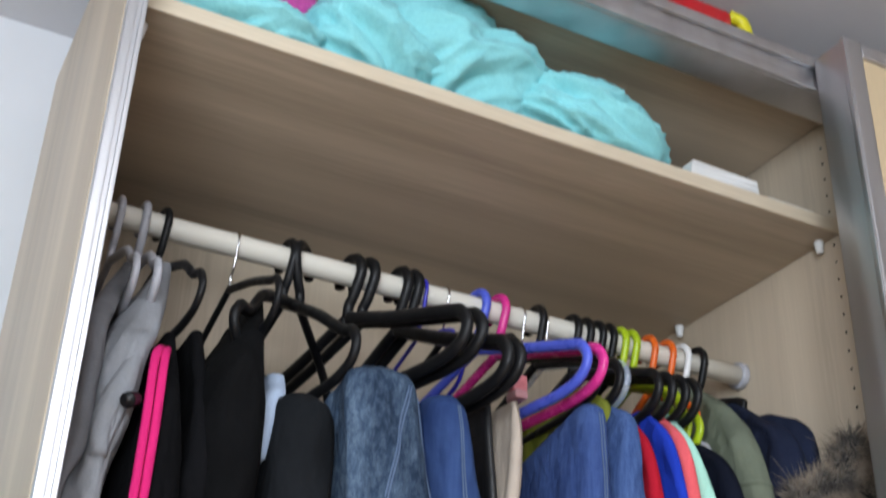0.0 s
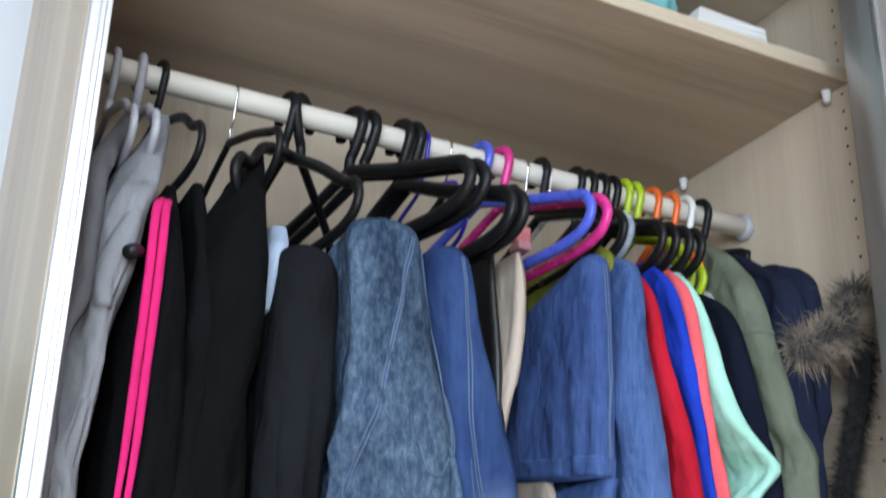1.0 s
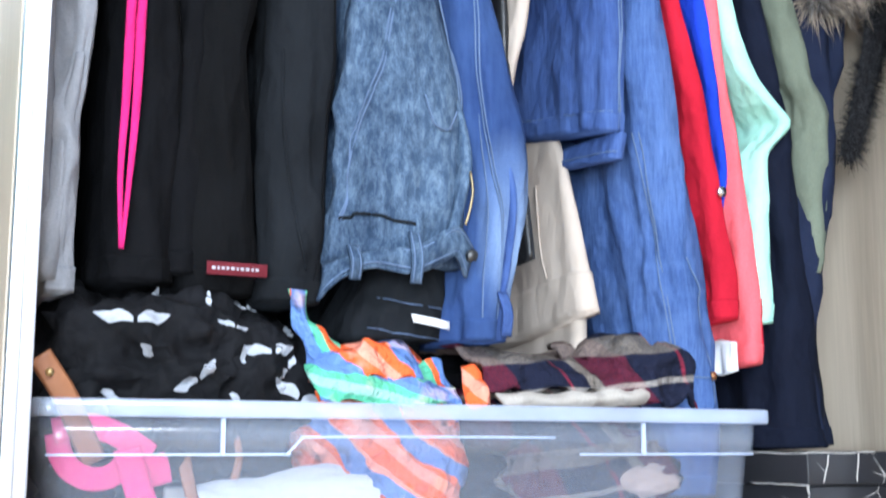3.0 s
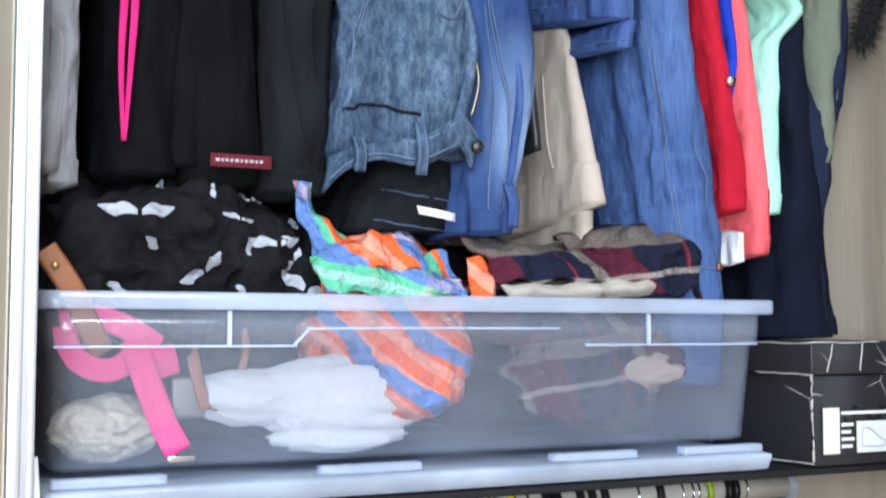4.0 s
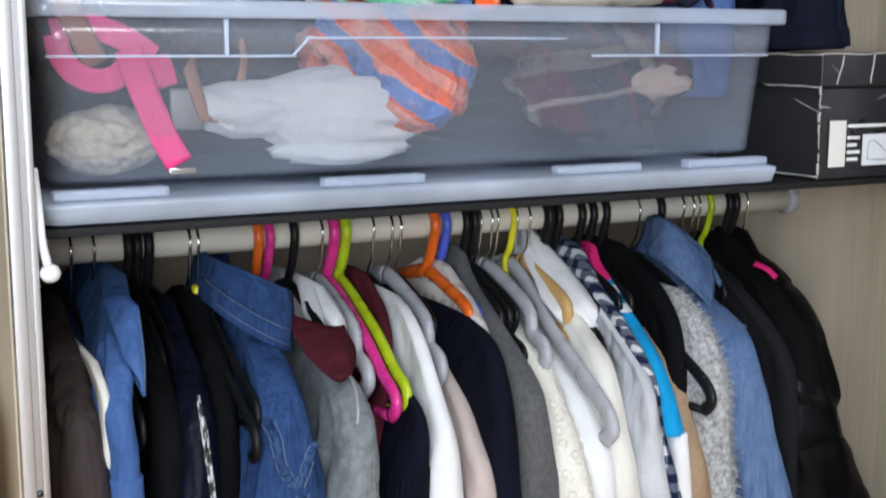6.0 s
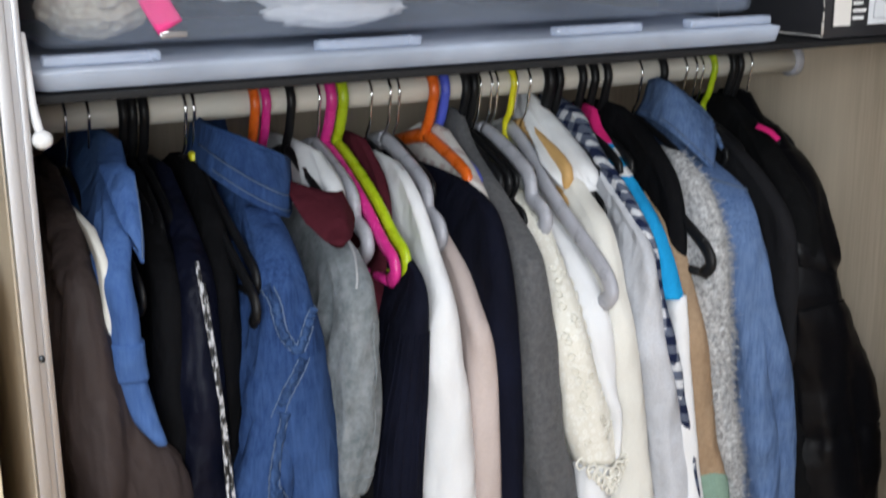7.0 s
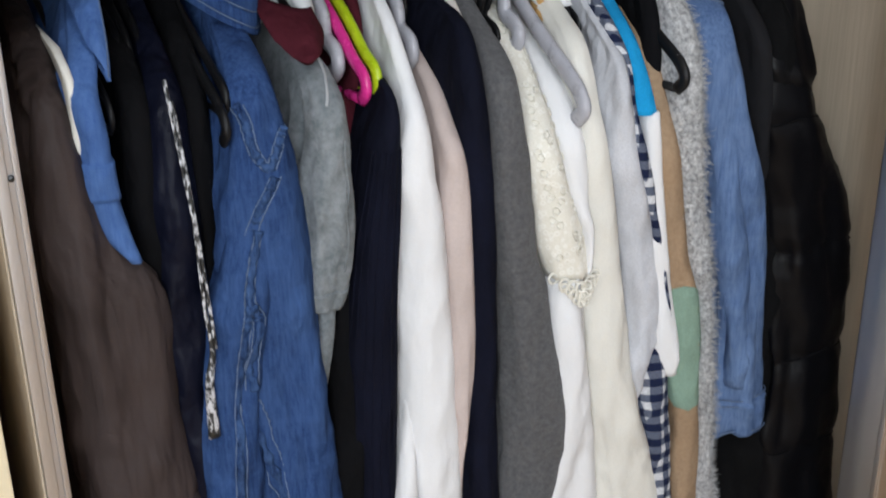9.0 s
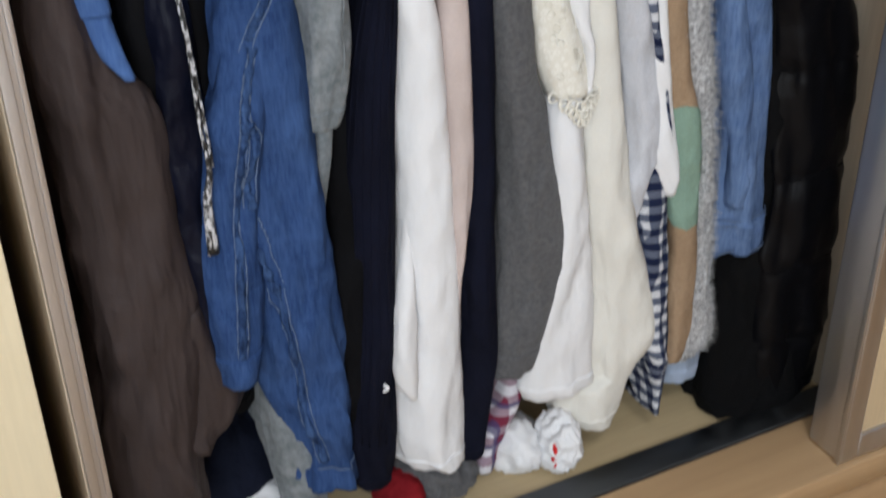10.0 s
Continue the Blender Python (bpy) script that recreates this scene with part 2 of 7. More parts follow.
def sheet(lines, thick=0.0022, step=6, rough=0.0, seed=1):
    """Cloth of even thickness through smoothed lines, with closed edges."""
    g = [curve_pts(l, step) for l in lines]
    cols = [curve_pts([l[k] for l in g], step) for k in range(len(g[0]))]
    nu, nv = len(cols), len(cols[0])
    for k in range(nu):
        for j in range(nv):
            p = cols[k][j]
            if rough:
                cols[k][j] = p + noise.noise_vector(p * 38 + Vector((seed * 3.1, 0, 0))) * rough
    bm = bmesh.new()
    front, back = [], []
    for k in range(nu):
        f, r = [], []
        for j in range(nv):
            du = cols[min(k + 1, nu - 1)][j] - cols[max(k - 1, 0)][j]
            dv = cols[k][min(j + 1, nv - 1)] - cols[k][max(j - 1, 0)]
            nn = du.cross(dv).normalized() * thick / 2
            f.append(bm.verts.new(cols[k][j] + nn))
            r.append(bm.verts.new(cols[k][j] - nn))
        front.append(f)
        back.append(r)
    for k in range(nu - 1):
        for j in range(nv - 1):
            bm.faces.new((front[k][j], front[k + 1][j], front[k + 1][j + 1], front[k][j + 1]))
            bm.faces.new((back[k][j + 1], back[k + 1][j + 1], back[k + 1][j], back[k][j]))
    for k in range(nu - 1):
        bm.faces.new((back[k][0], back[k + 1][0], front[k + 1][0], front[k][0]))
        bm.faces.new((front[k][-1], front[k + 1][-1], back[k + 1][-1], back[k][-1]))
    for j in range(nv - 1):
        bm.faces.new((front[0][j], front[0][j + 1], back[0][j + 1], back[0][j]))
        bm.faces.new((back[-1][j], back[-1][j + 1], front[-1][j + 1], front[-1][j]))
    return bm


def ribbon(pts, width, thick=0.0018, step=6):
    """A flat strap along points, its face towards the front."""
    p = [Vector(q) for q in pts]
    lo, hi = [], []
    for i, c in enumerate(p):
        d = (p[min(i + 1, len(p) - 1)] - p[max(i - 1, 0)]).normalized()
        w = d.cross(Vector((0, 1, 0))).normalized() * width / 2
        lo.append(c - w)
        hi.append(c + w)
    return sheet([lo, hi], thick, step)


def lerp_rows(rows, t):
    """Smooth interpolation along the rows, t from 0 to 1 in height."""
    z0, z1 = rows[0][0], rows[-1][0]
    z = z0 + (z1 - z0) * t
    for a, b in zip(rows, rows[1:]):
        if (a[0] - z) * (b[0] - z) <= 1e-12:
            k = (z - a[0]) / ((b[0] - a[0]) or 1)
            k = k * k * (3 - 2 * k) * 0.5 + k * 0.5
            return [z] + [p + (q - p) * k for p, q in zip(a[1:], b[1:])]
    return list(rows[-1])


def cloth(rows, seed, fold=0.006, pleat=0.22, waves=2.2, nz=56, ny=52, hem=0.004, t0=0.0, t1=1.0, inflate=0.0, crease=0.006):
    """A hanging piece: rows of height, centre x, front y, back y, half thickness."""
    rng = random.Random(seed)
    ph, ph2, off = rng.uniform(0, 6.28), rng.uniform(0, 6.28), rng.uniform(0, 50)
    bm = bmesh.new()
    rings = []
    for i in range(nz + 1):
        t = t0 + (t1 - t0) * i / nz
        z, xc, yf, yb, th = lerp_rows(rows, t)
        ring = []
        low = min(1, 0.15 + t * 1.2)
        for k in range(ny):
            a = 2 * math.pi * k / ny
            ca, sa = math.cos(a), math.sin(a)
            y = (yf + yb) / 2 - (yb - yf) / 2 * math.copysign(abs(ca) ** 0.55, ca)
            u = (y - yf) / max(yb - yf, 0.02)
            n1 = noise.noise(Vector((off, y * 9, z * 4)))
            n2 = noise.noise(Vector((off + 7, y * 25 + math.copysign(3, sa), z * 13)))
            n3 = noise.noise(Vector((off + 19, z * 9, ca * 1.2)))
            n4 = 1 - 2 * abs(noise.noise(Vector((off + 31 + math.copysign(4, sa), y * 14 + z * 3, z * 9))))
            n5 = 1 - 2 * abs(noise.noise(Vector((off + 47 + math.copysign(4, sa), y * 30 - z * 16, z * 22 + y * 9))))
            wave = math.sin(2 * math.pi * u * waves + ph + n1 * 2.2)
            th2 = th * (1 + pleat * low * (math.sin(a * 5 + ph2 + n1 * 2) + 0.6 * math.sin(a * 11 - ph2 + n1 * 3 + n3)) + 0.3 * n2) + crease * (n4 + 0.45 * n5) * low + inflate
            x = xc + math.copysign(abs(sa) ** 0.5, sa) * th2 + fold * low * wave * min(1, u * 3 + 0.25) + 0.004 * n3 * low
            y += 0.012 * low * n3 * (1 - u) + 0.004 * n2 - math.copysign(inflate, ca)
            ring.append(bm.verts.new((x, y, z + (hem * math.sin(a * 3 + ph) + 0.004 * n1 if t > 0.97 else 0))))
        rings.append(ring)
    for a, b in zip(rings, rings[1:]):
        for k in range(ny):
            bm.faces.new((a[k], b[k], b[(k + 1) % ny], a[(k + 1) % ny]))
    for ring, flip in ((rings[0], 1), (rings[-1], -1)):
        c = Vector((0, 0, 0))
        for v in ring:
            c += v.co
        c = bm.verts.new(c / ny + Vector((0, 0, 0.006 * flip)))
        for k in range(ny):
            f = (ring[k], ring[(k + 1) % ny], c)
            bm.faces.new(f if flip > 0 else f[::-1])
    return bm


def crumple(cx, cy, cz, rx, ry, rz, seed, ridge=0.16, freq=2.2, sub=5, flat_z=None, stretch=(1, 1, 1), turn=0.0):
    """A crumpled heap of cloth with ridged folds, lying on flat_z."""
    bm = bmesh.new()
    bmesh.ops.create_icosphere(bm, subdivisions=sub, radius=1)
    rot = Euler((0.3 * turn, turn, 0)).to_matrix()
    o = Vector((seed * 3.7, seed * 1.3, seed * 0.7))
    for v in bm.verts:
        d = v.co.copy()
        q = rot @ d
        p = Vector((q.x * stretch[0], q.y * stretch[1], q.z * stretch[2])) * freq + o
        w = noise.noise_vector(p * 0.6) * 0.9
        f = 1 - abs(noise.noise(p + w)) * 2
        g = 1 - abs(noise.noise(p * 2.3 + w * 1.5)) * 2
        h = noise.noise(p * 0.5 + Vector((9, 2, 1)))
        k = 1 + ridge * f + ridge * 0.4 * g + 0.28 * h
        v.co = Vector((cx + d.x * rx * k, cy + d.y * ry * k, cz + d.z * rz * k))
        if flat_z is not None and v.co.z < flat_z:
            v.co.z = flat_z + 0.002 * noise.noise(p * 3)
    return bm


# ---- the room ----
def open_wall(y, thick, y0, y1, z1, wy0, wy1, wz0, wz1):
    bm = bmesh.new()
    for a in ((y0, wy0, 0, z1), (wy1, y1, 0, z1), (wy0, wy1, 0, wz0), (wy0, wy1, wz1, z1)):
        b = block(a[0], a[1], y - thick, y, a[2], a[3], 0)
        me = bpy.data.meshes.new("piece")
        b.to_mesh(me)
        b.free()
        bm.from_mesh(me)
        bpy.data.meshes.remove(me)
    return bm


structure("wall_north", block(-2.2, 2.6, 0.66, 0.78, 0, 2.54, 0), WALL, "white painted wall behind the wardrobe")
structure("wall_west", block(-2.32, -2.2, -3.1, 0.78, 0, 2.54, 0), WALL, "white painted side wall of the room")
structure("wall_east", block(2.6, 2.72, -3.1, 0.78, 0, 2.54, 0), WALL, "white painted wall past the sliding door")
structure("wall_south", open_wall(-3.0, 0.12, -2.2, 2.6, 2.54, -2.1, -0.5, 0.85, 2.35), WALL, "white painted wall with a window opening")
structure("ceiling", block(-2.32, 2.72, -3.12, 0.78, 2.54, 2.62, 0), CEIL, "plain light grey ceiling")
floor = structure("floor", block(-2.32, 2.72, -3.12, 0.78, -0.08, -0.002, 0), FLOOR_WOOD, "brown wooden plank floor")

# ---- the wardrobe ----
wardrobe = thing("wardrobe", (0.5, 0.3, 0), "open pale oak sliding-door wardrobe with two clothes rails", "wardrobe")
XR = 1.034
part("side_panel", block(-0.022, -0.001, 0.012, 0.56, 0.0, 2.385), OAK, wardrobe)
right_panel = part("side_panel", block(XR, XR + 0.02, 0.03, 0.56, 0.0, 2.365), OAK, wardrobe)
part("back_panel", block(0.0, XR - 0.001, 0.53, 0.545, 0.05, 2.36), OAK, wardrobe)
part("top_panel", block(0.0, 2.0, 0.03, 0.56, 2.366, 2.385), OAK_X, wardrobe)
part("bottom_panel", block(0.0, 2.0, 0.05, 0.56, 0.02, 0.045), BASE_WOOD, wardrobe)
upper_shelf = part("shelf", block(0.001, XR - 0.001, 0.054, 0.528, 2.167, 2.188), OAK_X, wardrobe)
part("shelf_edging", block(0.001, XR - 0.001, 0.05, 0.0535, 2.1665, 2.1885, 0.0008), EDGE, upper_shelf, "pale glued edging strip")
part("shelf", block(0.001, XR - 0.001, 0.03, 0.528, 1.061, 1.068, 0.001), BLACK_MATT, wardrobe, "thin dark shelf carrying boxes")
for zc in (2.03, 1.01):
    rail = part("clothes_rail", tube([(0.002, 0.29, zc), (0.3, 0.29, zc), (0.7, 0.29, zc), (XR - 0.002, 0.29, zc)], 0.0155, 20, 2, (1, 1)), RAIL_WHITE, wardrobe, "ivory round clothes rail")
    for xe in (0.001, XR - 0.011):
        part("rail_socket", tube([(xe, 0.29, zc), (xe + 0.005, 0.29, zc), (xe + 0.01, 0.29, zc)], 0.021, 20, 2), GREY_PL, rail)
for xe, ye in ((XR - 0.011, 0.085), (XR - 0.011, 0.42), (0.011, 0.085), (0.011, 0.42)):
    b = tube([(xe, ye, 2.166), (xe, ye, 2.158), (xe, ye, 2.148)], lambda t: 0.008 - 0.003 * t, 10, 2)
    part("shelf_support", b, WHITE_PL, wardrobe, "small white shelf support")
# rows of shelf-pin holes along the front of the side panel
for i in range(44):
    z = 1.12 + 0.028 * i
    part("pin_hole", tube([(XR - 0.0012, 0.066, z), (XR - 0.0006, 0.066, z), (XR + 0.0005, 0.066, z)], 0.0019, 8, 1), BLACK_PL, right_panel)
# front strip of the left panel: two lips with a groove
strip = part("front_strip", block(-0.0205, 0.0, 0.0, 0.0115, 0.0, 2.39, 0.001), STRIP_ALU, wardrobe, "satin aluminium front strip with a groove")
part("lip", block(-0.0205, -0.0105, -0.003, -0.0005, 0.0, 2.39, 0.0008), STRIP_ALU, strip)
part("lip", block(-0.0055, 0.0, -0.003, -0.0005, 0.0, 2.39, 0.0008), STRIP_ALU, strip)
for z in (0.86,):
    part("screw", tube([(-0.008, 0.0, z), (-0.008, -0.001, z), (-0.008, -0.0015, z)], 0.003, 10, 1), DARK_METAL, strip)
# top track and bottom track
track = part("top_track", block(0.0, 2.0, -0.028, 0.028, 2.335, 2.394, 0.002), ALU, wardrobe, "aluminium sliding-door track")
part("track_lip", block(0.0, 2.0, -0.034, -0.0285, 2.335, 2.352, 0.001), ALU, track)
part("track_lip", block(0.0, 2.0, -0.034, -0.0285, 2.376, 2.394, 0.001), ALU, track)
part("bottom_track", block(0.0, 2.0, 0.004, 0.05, 0.03, 0.05, 0.002), DARK_METAL, wardrobe, "dark bottom track for the sliding doors")
part("base_board", block(-0.022, 2.0, -0.108, 0.003, 0.0, 0.046, 0.002), FLOOR_WOOD, wardrobe, "brown wooden base board")

door = thing("sliding_door", (1.4, -0.06, 0.05), "pale oak sliding door in an aluminium frame, pushed aside", "sliding door")
DX = 0.937
part("door_panel", block(DX + 0.03, 1.9, -0.096, -0.04, 0.09, 2.36), DOOR_WOOD, door)
edge = part("frame_upright", block(DX, DX + 0.0295, -0.1, -0.036, 0.05, 2.385, 0.003), ALU, door, "brushed aluminium door edge")
part("grip_lip", block(DX - 0.004, DX - 0.0005, -0.1, -0.092, 0.05, 2.385, 0.001), ALU, edge)
part("frame_rail", block(DX + 0.03, 1.9, -0.1, -0.036, 2.361, 2.385, 0.002), ALU, door)
part("frame_rail", block(DX + 0.03, 1.9, -0.1, -0.036, 0.05, 0.0895, 0.002), ALU, door)

cab = thing("cabinet", (-0.3, 0.2, 0), "cream laminate cabinet standing beside the wardrobe", "cabinet")
part("body", block(-0.62, -0.048, 0.004, 0.5, 0.0, 0.92), CREAM_WOOD, cab)
part("drawer_front", block(-0.6, -0.105, -0.014, 0.003, 0.02, 0.30), fabric("navy felt", (0.012, 0.014, 0.03)), cab, "dark navy drawer front")

# ---- hangers ----
UP, LOW = 2.03, 1.01


def hanger(x, rz, mat, style="trouser", reach=0.2, r=0.0048, hook_mat=None, hook_r=None, label="", tilt=0.0, drop=None, group="", bar=True):
    t = thing("clothes_hanger", (x, 0.29, rz), label, "hanger", group or ("hangers on the upper rail" if rz > 1.5 else "hangers on the lower rail"))
    o = Vector((x, 0.29, rz))
    hr = hook_r or r * 0.95
    R = 0.0165 + hr
    nz = -0.064 if style == "trouser" else -0.055

    def at(y, z):
        return o + Vector((tilt * y, y, z))
    hook = [at(R * math.sin(a), R * math.cos(a)) for a in (2.0, 1.4, 0.8, 0.2, -0.4, -1.0, -1.6, -2.1)]
    hook += [at(-0.010, -0.034), at(-0.001, -0.046), at(0, nz)]
    part("hook", tube(hook, hr, 8, 3), hook_mat or mat, t, "bent hook" if hook_mat else "")
    if reach < 0.08:
        part("neck", tube([at(0, nz), at(0, nz - 0.012), at(-0.004, nz - 0.03)], r, 8, 3), mat, t)
    elif style == "trouser":
        d = drop or 0.06
        for s in (-1, 1):
            p = [at(0, nz), at(s * 0.03, nz - d * 0.16), at(s * 0.1, nz - d * 0.55), at(s * (reach - 0.035), nz - d), at(s * (reach - 0.01), nz - d - 0.01), at(s * reach, nz - d - 0.03),
                 at(s * (reach - 0.014), nz - d - 0.05), at(s * (reach - 0.05), nz - d - 0.06), at(s * (reach - 0.1), nz - d - 0.062), at(s * 0.05, nz - d - 0.062)]
            part("arm", tube(p, r, 8, 4, (0.85, 1.15)), mat, t)
        part("trouser_bar", tube([at(-0.05, nz - d - 0.062), at(0, nz - d - 0.062), at(0.05, nz - d - 0.062)], r * 0.9, 8, 3), mat, t)
    else:
        d = drop or 0.075
        for s in (-1, 1):
            p = [at(0, nz), at(s * 0.035, nz - d * 0.12), at(s * 0.1, nz - d * 0.48), at(s * (reach - 0.03), nz - d * 0.86), at(s * (reach - 0.005), nz - d), at(s * reach, nz - d - 0.014), at(s * (reach - 0.012), nz - d - 0.026)]
            part("arm", tube(p, r, 8, 4, (0.8, 1.25)), mat, t)
        if bar:
            part("trouser_bar", tube([at(-reach + 0.012, nz - d - 0.026), at(-0.1, nz - d - 0.03), at(0.1, nz - d - 0.03), at(reach - 0.012, nz - d - 0.026)], r * 0.8, 8, 3), mat, t)
    return t


def hangers(xs, rz, mat, words, **kw):
    for x in xs:
        hanger(x, rz, mat, label=words, **kw)


BT = "thick black plastic trouser hanger on the ivory rail"
hangers((0.282,), UP, BLACK_PL, BT, r=0.0065, tilt=-0.12, drop=0.1)
hangers((0.305,), UP, BLACK_PL, "thick black plastic hanger turned askew on the rail", r=0.007, tilt=0.8, reach=0.165, drop=0.085)
hangers((0.373, 0.393), UP, BLACK_PL, BT, r=0.008, reach=0.232, tilt=-0.24)
hangers((0.444, 0.46), UP, BLACK_PL, BT, r=0.008, reach=0.232, tilt=-0.17, drop=0.085)
hangers((0.115,), UP, BLACK_PL, "black plastic hanger holding dark leggings", r=0.0052, reach=0.17, tilt=-0.1)
hangers((0.662, 0.721, 0.742, 0.763, 0.782), UP, BLACK_PL, "black plastic trouser hanger packed close to others", r=0.0062, reach=0.2)
hangers((0.945,), UP, BLACK_PL, "black plastic hanger carrying a jacket", r=0.0062, reach=0.1)
hangers((0.21, 0.513, 0.634), UP, BLACK_PL, "black hanger with a thin chrome wire hook", hook_mat=CHROME, hook_r=0.0016, r=0.005)
hangers((0.478,), UP, INDIGO_PL, "thin deep blue plastic hanger", r=0.003, reach=0.13)
hangers((0.566,), UP, BLUE_PL, "bright blue plastic trouser hanger", r=0.0068, reach=0.225, tilt=-0.14)
hangers((0.598,), UP, PINK_PL, "magenta plastic trouser hanger beside a blue one", r=0.0068, reach=0.225, tilt=-0.1)
hangers((0.803, 0.822), UP, LIME_PL, "lime green plastic trouser hanger", r=0.006, reach=0.15, drop=0.08)
hangers((0.855, 0.888), UP, ORANGE_PL, "orange plastic trouser hanger", r=0.0055, reach=0.15, drop=0.11)
hangers((0.916,), UP, WHITE_PL, "white plastic trouser hanger", r=0.0055, reach=0.07)
hangers((0.058,), UP, GREY_PL, "grey plastic hanger holding grey joggers", r=0.0052, reach=0.17)
hangers((0.09,), UP, GREY_PL, "grey plastic hanger with a pale hoodie", r=0.0058, reach=0.17, tilt=0.05)
hangers((0.672,), UP, CLEAR_PL, "clear plastic trouser hanger over blue jeans", hook_mat=CHROME, hook_r=0.0016, r=0.006, reach=0.2)

BL = "black plastic clothes hanger on the lower rail"
hangers((0.131, 0.14, 0.152), LOW, BLACK_PL, BL, style="top", r=0.0055, reach=0.15)
hangers((0.311, 0.524, 0.535, 0.635, 0.651, 0.684, 0.701, 0.72, 0.804, 0.914, 0.925), LOW, BLACK_PL, BL, style="top", r=0.0055, reach=0.12)
hangers((0.637,), LOW, BLACK_PL, "black plastic hanger poking out between blouses", style="top", r=0.0075, reach=0.158, drop=0.115)
hangers((0.196,), LOW, BLACK_PL, "black plastic hanger with a straight arm showing", style="top", r=0.0055, reach=0.222, drop=0.095, bar=False, hook_mat=CHROME, hook_r=0.0018)
hangers((0.726,), LOW, BLACK_PL, "black plastic hanger with a rounded sleeve end showing", style="top", r=0.0065, reach=0.224, drop=0.12, hook_mat=CHROME, hook_r=0.0018)
hangers((0.205,), LOW, BLACK_PL, "black hanger with a thin chrome hook", style="top", r=0.005, hook_mat=CHROME, hook_r=0.0018)
hangers((0.074, 0.097), LOW, BLACK_PL, "dark hanger with a grey wire hook", style="top", r=0.004, hook_mat=CHROME, hook_r=0.0018)
hangers((0.27,), LOW, ORANGE_PL, "orange plastic clothes hanger", style="top", r=0.0058, reach=0.07)
hangers((0.283,), LOW, PINK_PL, "magenta plastic clothes hanger", style="top", r=0.0055, reach=0.07)
hangers((0.357,), LOW, PINK_PL, "bare magenta plastic clothes hanger", style="top", r=0.0068, reach=0.182, drop=0.088)
hangers((0.371,), LOW, LIME_PL, "bare lime green plastic clothes hanger", style="top", r=0.0066, reach=0.178, drop=0.083)
hangers((0.482,), LOW, ORANGE_PL, "orange plastic hanger over a navy top", style="top", r=0.0066, reach=0.13, drop=0.055)
hangers((0.497,), LOW, BLUE_PL, "blue plastic clothes hanger", style="top", r=0.006, reach=0.1)
hangers((0.588,), LOW, YELLOW_PL, "neon yellow plastic clothes hanger", style="top", r=0.0042, reach=0.016, drop=0.012)
hangers((0.345, 0.43, 0.56), LOW, GREY_PL, "grey plastic hanger with a wide rounded shoulder", style="top", r=0.0085, reach=0.14, drop=0.07, hook_mat=CHROME, hook_r=0.0017)
hangers((0.594,), LOW, GREY_PL, "grey plastic hanger with its arm end showing", style="top", r=0.0085, reach=0.222, drop=0.135, hook_mat=CHROME, hook_r=0.0017)
hangers((0.612,), LOW, TIMBER, "wooden hanger with a chrome hook", style="top", r=0.008, reach=0.12, hook_mat=CHROME, hook_r=0.0017)
hangers((0.407, 0.441, 0.545, 0.568, 0.773, 0.842, 0.858, 0.868, 0.947), LOW, BLACK_PL, "hanger with a thin wire hook", style="top", r=0.004, hook_mat=CHROME, hook_r=0.0016, reach=0.12)
hangers((0.884,), LOW, LIME_PL, "lime plastic hanger between dark coats", style="top", r=0.0045, reach=0.018, drop=0.012)

tag = thing("size_marker", (0.205, 0.27, 0.955), "small yellow plastic tag on a hanger hook", "tag")
part("body", block(0.196, 0.214, 0.262, 0.276, 0.942, 0.966, 0.003), YELLOW_PL, tag)

# ---- clothes ----
BLACK_F = fabric("black cotton", (0.004, 0.004, 0.005), 0.3)
BLACK_W = fabric("black wool", (0.0035, 0.0035, 0.004), 0.3, 300)
CHAR_F = fabric("charcoal jersey", (0.011, 0.0125, 0.015), 0.25)
NAVY_F = fabric("navy cotton", (0.006, 0.008, 0.018), 0.3)
NAVY_K = fabric("navy rib knit", (0.005, 0.006, 0.015), 0.3, 250)
GREY_F = fabric("grey jersey", (0.16, 0.16, 0.172), 0.15)
LGREY_F = fabric("light grey jersey", (0.58, 0.59, 0.63), 0.1)
HOODIE_F = fabric("washed grey jersey", (0.27, 0.275, 0.295), 0.18)
MELANGE = fuzzy("grey melange", (0.25, 0.27, 0.285), (0.13, 0.15, 0.16), 60, 0.002)
WOOL_GREY = fuzzy("grey wool", (0.13, 0.13, 0.135), (0.085, 0.085, 0.09), 160, 0.003)
WHITE_F = fabric("white cotton", (0.8, 0.8, 0.81), 0.03, 700, 0.35, nap=0.08)
CREAM_F = fabric("cream knit", (0.75, 0.73, 0.67), 0.04, 500, 0.35, nap=0.1)
BROWN_F = fabric("brown nylon", (0.056, 0.042, 0.04), 0.14, 900, 0.8, 0.5, run=0.22)
BEIGE_F = fabric("beige chino", (0.52, 0.435, 0.36), 0.06, 600, 0.35, nap=0.1)
BLUSH_F = fabric("blush knit", (0.55, 0.46, 0.43), 0.06, 350, 0.35, nap=0.12)
MAROON_F = fabric("maroon knit", (0.075, 0.012, 0.02), 0.2, 220)
PINK_F = fabric("hot pink jersey", (0.66, 0.022, 0.17), 0.1)
RED_F = fabric("red twill", (0.46, 0.012, 0.03), 0.15)
BLUE_F = fabric("royal blue jersey", (0.018, 0.05, 0.48), 0.15)
CORAL_F = fabric("coral cotton", (0.82, 0.13, 0.15), 0.08)
MINT_F = fabric("mint cotton", (0.42, 0.76, 0.63), 0.08)
KHAKI_F = fabric("khaki cotton", (0.15, 0.17, 0.125), 0.15)
OLIVE_F = fabric("olive cotton", (0.2, 0.22, 0.03), 0.15)
